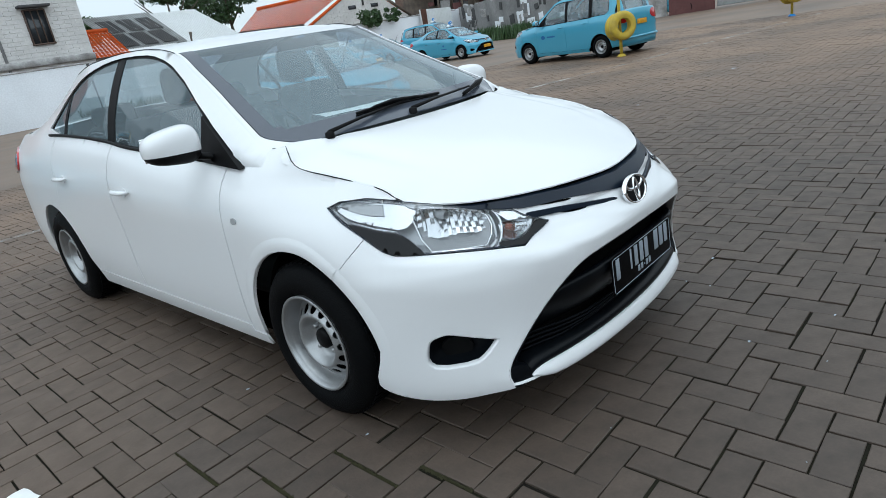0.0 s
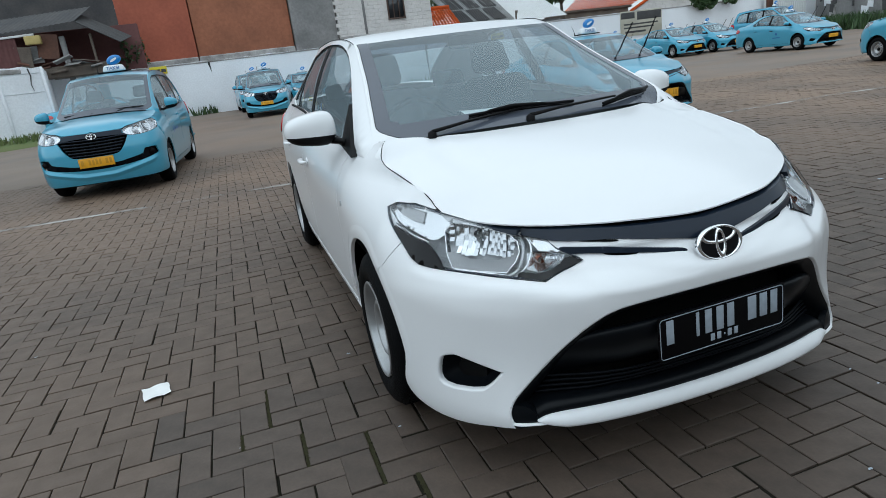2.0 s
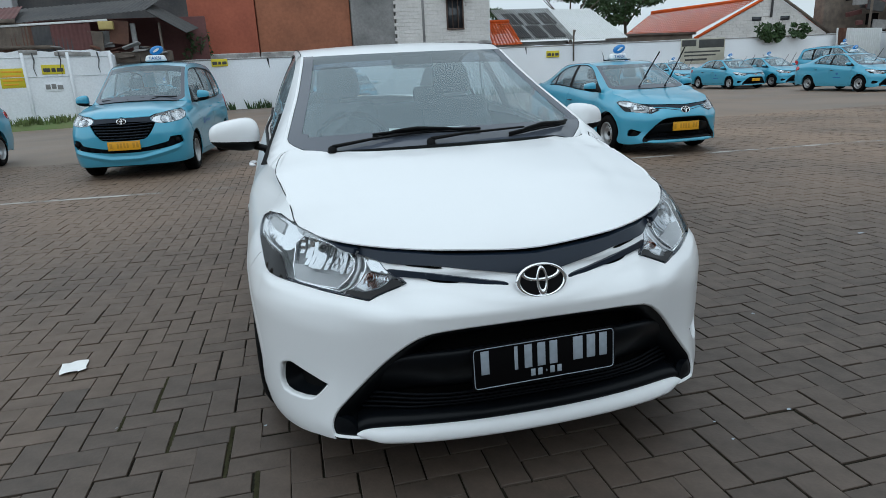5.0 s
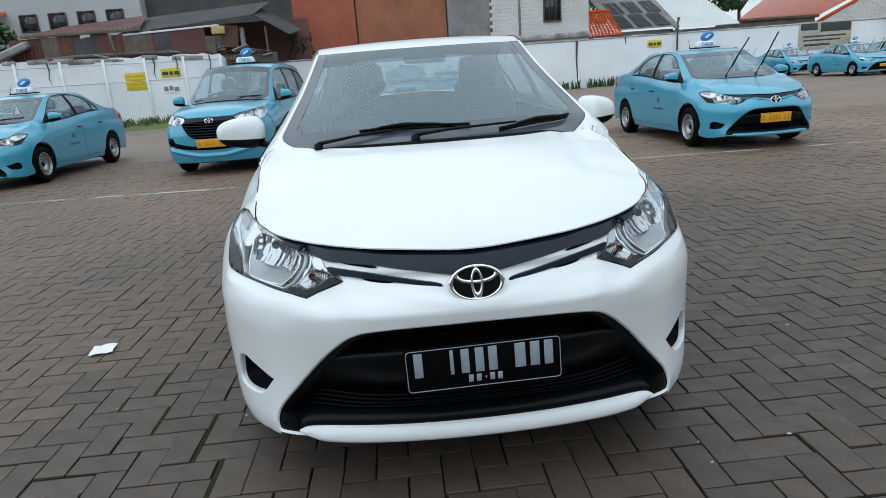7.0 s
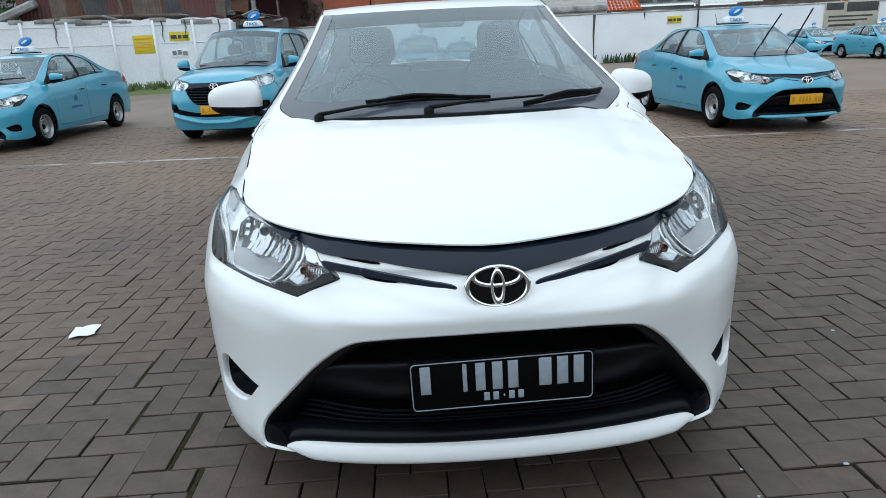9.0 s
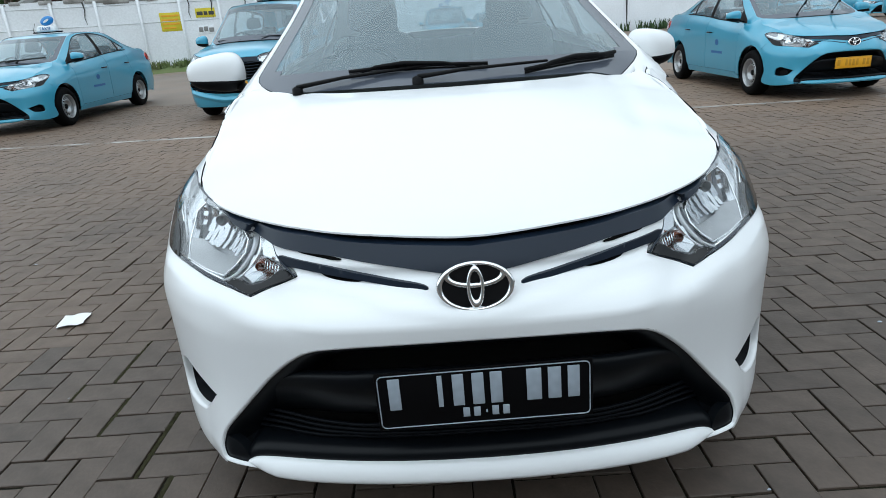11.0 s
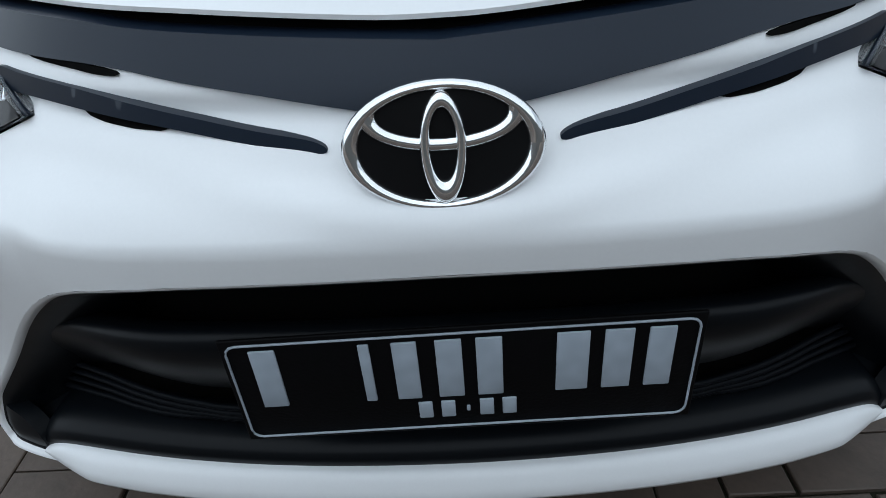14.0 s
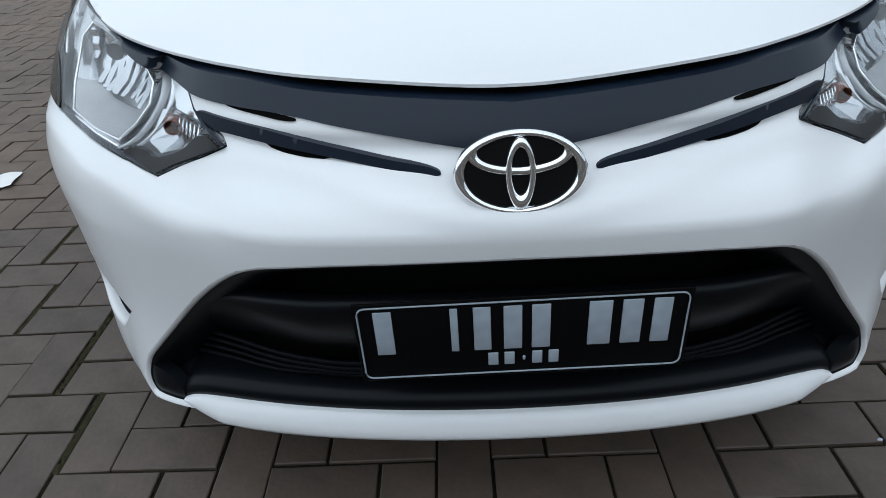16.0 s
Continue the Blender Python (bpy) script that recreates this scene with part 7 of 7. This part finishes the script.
for k in range(14):
    x, y = along((30.5, 18.0), (40.0, -14.0), 1.2 + 2.3 * k)
    part("gate_panel", block((2.2, .15, 2.6 + .4 * (k % 3)), (x, y, 1.4), .02, (0, 0, -73.5), 1), (RUST, WALLTOP, MAROON, ZINC, DARK_SHEET)[k % 5], gt, smooth=False)
# rusty sheet beside the bush
ol = thing("stained_sheet", "rust-streaked pale sheet leaning on the wall", "sheet")
part("sheet", corrugated((((33.2, 32.7, 2.85), (36.7, 32.7, 2.75)), ((33.2, 32.6, 0), (36.7, 32.6, 0))), .04, 22), PALE_SHEET, ol)
part("rust_streak", corrugated((((33.3, 32.64, 2.84), (33.9, 32.64, 2.84)), ((33.3, 32.52, 1.2), (33.7, 32.52, 1.2))), .04, 7, 40), RUST, ol)
# unseen plain wall added behind the camera, closing off low sky light
back = wall_run("wall_south", (40.0, -10.5), (-34.0, -11.5), 5.0, .2, "tall unseen grey wall added to cut low sky light", seed=12, step=1.5)
back.data.materials[0] = material("grey_plaster", (0.20, 0.20, 0.19), 0.85, 0, 0, 0.4, 2)
wall_run("wall_side", (-34.0, -16.0), A, 2.6, .2, "stained white side wall of the yard", seed=13, step=1.5)

# ---- tyre posts and litter ----
def tyre_post(x, y, foot, tyres, label):
    ob = thing("tyre_post", label, "post", pose(x, y, 0))
    part("pole", tube([(0, 0, 0), (0, 0, 1.2), (-.06, 0, 2.6)], .035, 10), YELLOWPAINT, ob)
    part("foot", block((.20, .20, .06), (0, 0, .03), .015, (0, 0, 20), taper=(.6, .6)), foot, ob)
    prof = [(-.08, .16), (-.10, .22), (-.09, .29), (-.04, .315), (.04, .315), (.09, .29), (.10, .22), (.08, .16), (.06, .17), (-.06, .17), (-.08, .16)]
    for k in range(tyres):
        v, f = lathe(prof, (0, 0, 0), 28, "y")
        part("tyre", moved((v, f), pose(-.10 + .22 * k, -.12 + .24 * k, .68 - .03 * k, 0, 0, -35 + 10 * k)), YELLOWPAINT, ob, "yellow-painted tyre")
    return ob


tyre_post(12.0, 6.15, YELLOWPAINT, 2, "yellow pole with two yellow-painted tyres hung on it")
tyre_post(18.8, 4.35, SIGNBLUE, 2, "yellow pole with yellow tyres and a blue foot")
sheet_paper = [[Vector((x * .055 + .003 * math.sin(3 * y_), y_ * .060, .004 + .006 * abs(math.sin(2.2 * x + y_)))) for x in np.linspace(-1, 1, 8)] for y_ in np.linspace(-1, 1, 6)]
tagged(part("paper_scrap", moved(sheet(sheet_paper), pose(-1.735, 1.395, .002, 0, 0, 12)), PAPER), "crumpled white scrap of paper on the paving", "paper")
rnd = random.Random(21)
for x, y, s in ((-.85, .59, .016), (.277, -.293, .018), (.69, 0, .012), (-.905, 1.286, .02), (.70, .11, .01), (1.0, .10, .02), (-.42, -.1, .008), (-1.4, .75, .01), (.25, -.55, .01), (1.5, .9, .02), (3.2, 1.9, .05), (2.3, .6, .015), (-2.4, 2.2, .02), (5.4, 2.6, .06), (-.3, -.62, .008), (.6, -.5, .012), (-2.6, .6, .014), (8.2, 2.4, .10), (6.5, .9, .05)):
    s *= .6
    pts = [Vector((x + s * rnd.uniform(.6, 1) * math.cos(k), y + s * .6 * rnd.uniform(.6, 1) * math.sin(k), .003 + rnd.uniform(0, .003))) for k in np.linspace(0, 5.6, 7)]
    tagged(part("litter_scrap", (pts, [tuple(range(7))]), PLATEWHITE, smooth=False), "tiny pale scrap of litter on the paving", "litter", "litter on the paving")

# broken boards and sheet scraps heaped along the old wall's top
heap = thing("scrap_heap", "brown heap of broken boards and rusty sheet scraps", "scrap")
rnd = random.Random(21)
for k in range(44):
    part("scrap", block((rnd.uniform(.3, 1.0), rnd.uniform(.1, .4), rnd.uniform(.03, .12)), (-19.5 + .31 * k, 31.0 + rnd.uniform(-.3, .3), 2.80 + rnd.uniform(-.1, .5)), .02, (rnd.uniform(-25, 25), rnd.uniform(-20, 20), rnd.uniform(-25, 25)), 1), rnd.choice((RUST, WOOD, WALLTOP, DARK_SHEET, CONCRETE)), heap, smooth=False)
part("beam", block((13.8, .5, .5), (-12.7, 31.3, 2.7), .05, seg=1), WOOD, heap, smooth=False)
# ---- the cars in the yard ----
white_sedan()
first = taxi_sedan(pose(-6.70, 8.10, 0))
spots = [(4.606, 6.117, .3), (18.6, 15.3, -3), (18.8, 22.05, -2), (20.85, 21.9, 2), (19.4, 27.3, 0), (16.9, 27.6, 3), (2.7, 28.6, 2), (33.0, 12.0, 10), (36.0, 6.0, 80), (39.5, 2.5, 80), (-3.6, 27.6, 90)]
sedans = [first] + [copy_thing(first, pose(x, y, 0, 0, 0, r) @ Matrix.Scale(.925 if x == 4.606 else .9 if 15 < x < 23 else 1, 4)) for x, y, r in spots]
for k, c in enumerate(sedans):
    if k in (0, 7, 11):
        resting_wipers(c)
    else:
        raised_wipers(c)
van = taxi_mpv(pose(-2.95, 8.05, 0, 0, 0, -4), BLUE)
for x, y, r in ((13.3, 9.6, 170), (.25, 22.5, -5), (.30, 28.0, 2)):
    copy_thing(van, pose(x, y, 0, 0, 0, r) @ Matrix.Scale(.9 if x > 5 else 1, 4))
taxi_mpv(pose(25.3, 21.8, 0, 0, 0, 8), TEAL, label="teal taxi people carrier parked behind other taxis")
# ---- pavers: 210 x 105 mm blocks in herringbone, aligned with the sedan ----
CELL = .105


def paver_mesh(w, h, seed, z=0.0):
    r = random.Random(seed)
    j, c = .0022, .0022
    x0, x1, y0, y1 = j + r.uniform(0, .0015), w - j - r.uniform(0, .0015), j + r.uniform(0, .0015), h - j - r.uniform(0, .0015)
    t = [z + r.uniform(-.0012, .0012) for _ in range(4)]
    v = [(x0, y0, -.013), (x1, y0, -.013), (x1, y1, -.013), (x0, y1, -.013), (x0, y0, t[0] - .0015), (x1, y0, t[1] - .0015), (x1, y1, t[2] - .0015), (x0, y1, t[3] - .0015),
         (x0 + c, y0 + c, t[0]), (x1 - c, y0 + c, t[1]), (x1 - c, y1 - c, t[2]), (x0 + c, y1 - c, t[3])]
    f = [(0, 1, 5, 4), (1, 2, 6, 5), (2, 3, 7, 6), (3, 0, 4, 7), (4, 5, 9, 8), (5, 6, 10, 9), (6, 7, 11, 10), (7, 4, 8, 11), (8, 9, 10, 11)]
    return v, f


def data(vf):
    me = bpy.data.meshes.new("paver")
    me.from_pydata(vf[0], [], vf[1])
    me.materials.append(PAVER_ONE)
    return me


# joints that have opened: x, from y, to y, extra width
WIDE = [(-.971, .314, .629, .011), (-1.181, .524, .734, .009), (-1.286, .839, 1.154, .007), (-1.391, .734, .839, .008), (-.866, .104, .314, .009), (-1.286, .419, .524, .005), (-1.076, 1.05, 1.26, .005), (.604, -.21, .0, .004), (-.761, -.2, .0, .005)]
shapes = {o: [data(paver_mesh(*((2 * CELL, CELL) if o == "h" else (CELL, 2 * CELL)), 100 + k)) for k in range(8)] for o in "hv"}
protos = {o: [paver_mesh(*((2 * CELL, CELL) if o == "h" else (CELL, 2 * CELL)), 200 + k, -.0005) for k in range(24)] for o in "hv"}
rnd = random.Random(5)
vs, fs = [], []
ni, nj = round((X1 - X0) / CELL), round((Y1 - Y0) / CELL)
for i in range(ni):
    for j in range(nj):
        x, y = X0 + CELL * i, Y0 + CELL * j
        k = (round((x + 1.076) / CELL) - round((y + .001) / CELL)) % 4
        if k not in (1, 2):
            continue
        o = "h" if k == 2 else "v"
        if -1.75 < x < 1.15 and -.95 < y < .95:
            ob = new("paver", rnd.choice(shapes[o]))
            w_, h_ = (2 * CELL, CELL) if o == "h" else (CELL, 2 * CELL)
            push = 0.0
            for jx, j0, j1, jw in WIDE:
                if min(y + h_, j1) - max(y, j0) > .03:
                    push += jw / 2 * ((abs(x - jx) < .02) - (abs(x + w_ - jx) < .02))
            ob.location = (x + push + rnd.gauss(0, .001), y + rnd.gauss(0, .001), rnd.gauss(0, .0012))
            ob.rotation_euler = (0, 0, rnd.gauss(0, .006))
            if rnd.random() < .07:     # a block that has slipped and sunk
                ob.location.x += rnd.gauss(0, .0045)
                ob.location.y += rnd.gauss(0, .0045)
                ob.location.z -= .004
            ob.parent = pavement
        else:
            v, f = rnd.choice(protos[o])
            n, dx, dy, dz = len(vs), rnd.gauss(0, .0012), rnd.gauss(0, .0012), rnd.gauss(0, .0012)
            vs += [(x + a + dx, y + b + dy, c + dz) for a, b, c in v]
            fs += [tuple(q_ + n for q_ in w) for w in (f if x * x + y * y < 36 else f[4:])]
tagged(part("paver_field", (vs, fs), PAVER_MANY, pavement, smooth=False), kind="stuff")
# moss in the wider joints
mv, mf = [], []
for _ in range(1500):
    jx, j0, j1, jw = rnd.choice(WIDE[:5])
    x, y = jx + rnd.gauss(0, .003), rnd.uniform(j0, j1)
    s = rnd.uniform(.002, .006)
    n = len(mv)
    mv += [(x - s, y, -.006), (x + s, y, -.006), (x + rnd.gauss(0, .003), y + s, rnd.uniform(-.004, .003))]
    mf.append((n, n + 1, n + 2))
tagged(part("joint_moss", (mv, mf), material("brown_green_moss", (0.045, 0.042, 0.016), 0.95, 0, 0, 0.6, 40), pavement, smooth=False), kind="stuff")
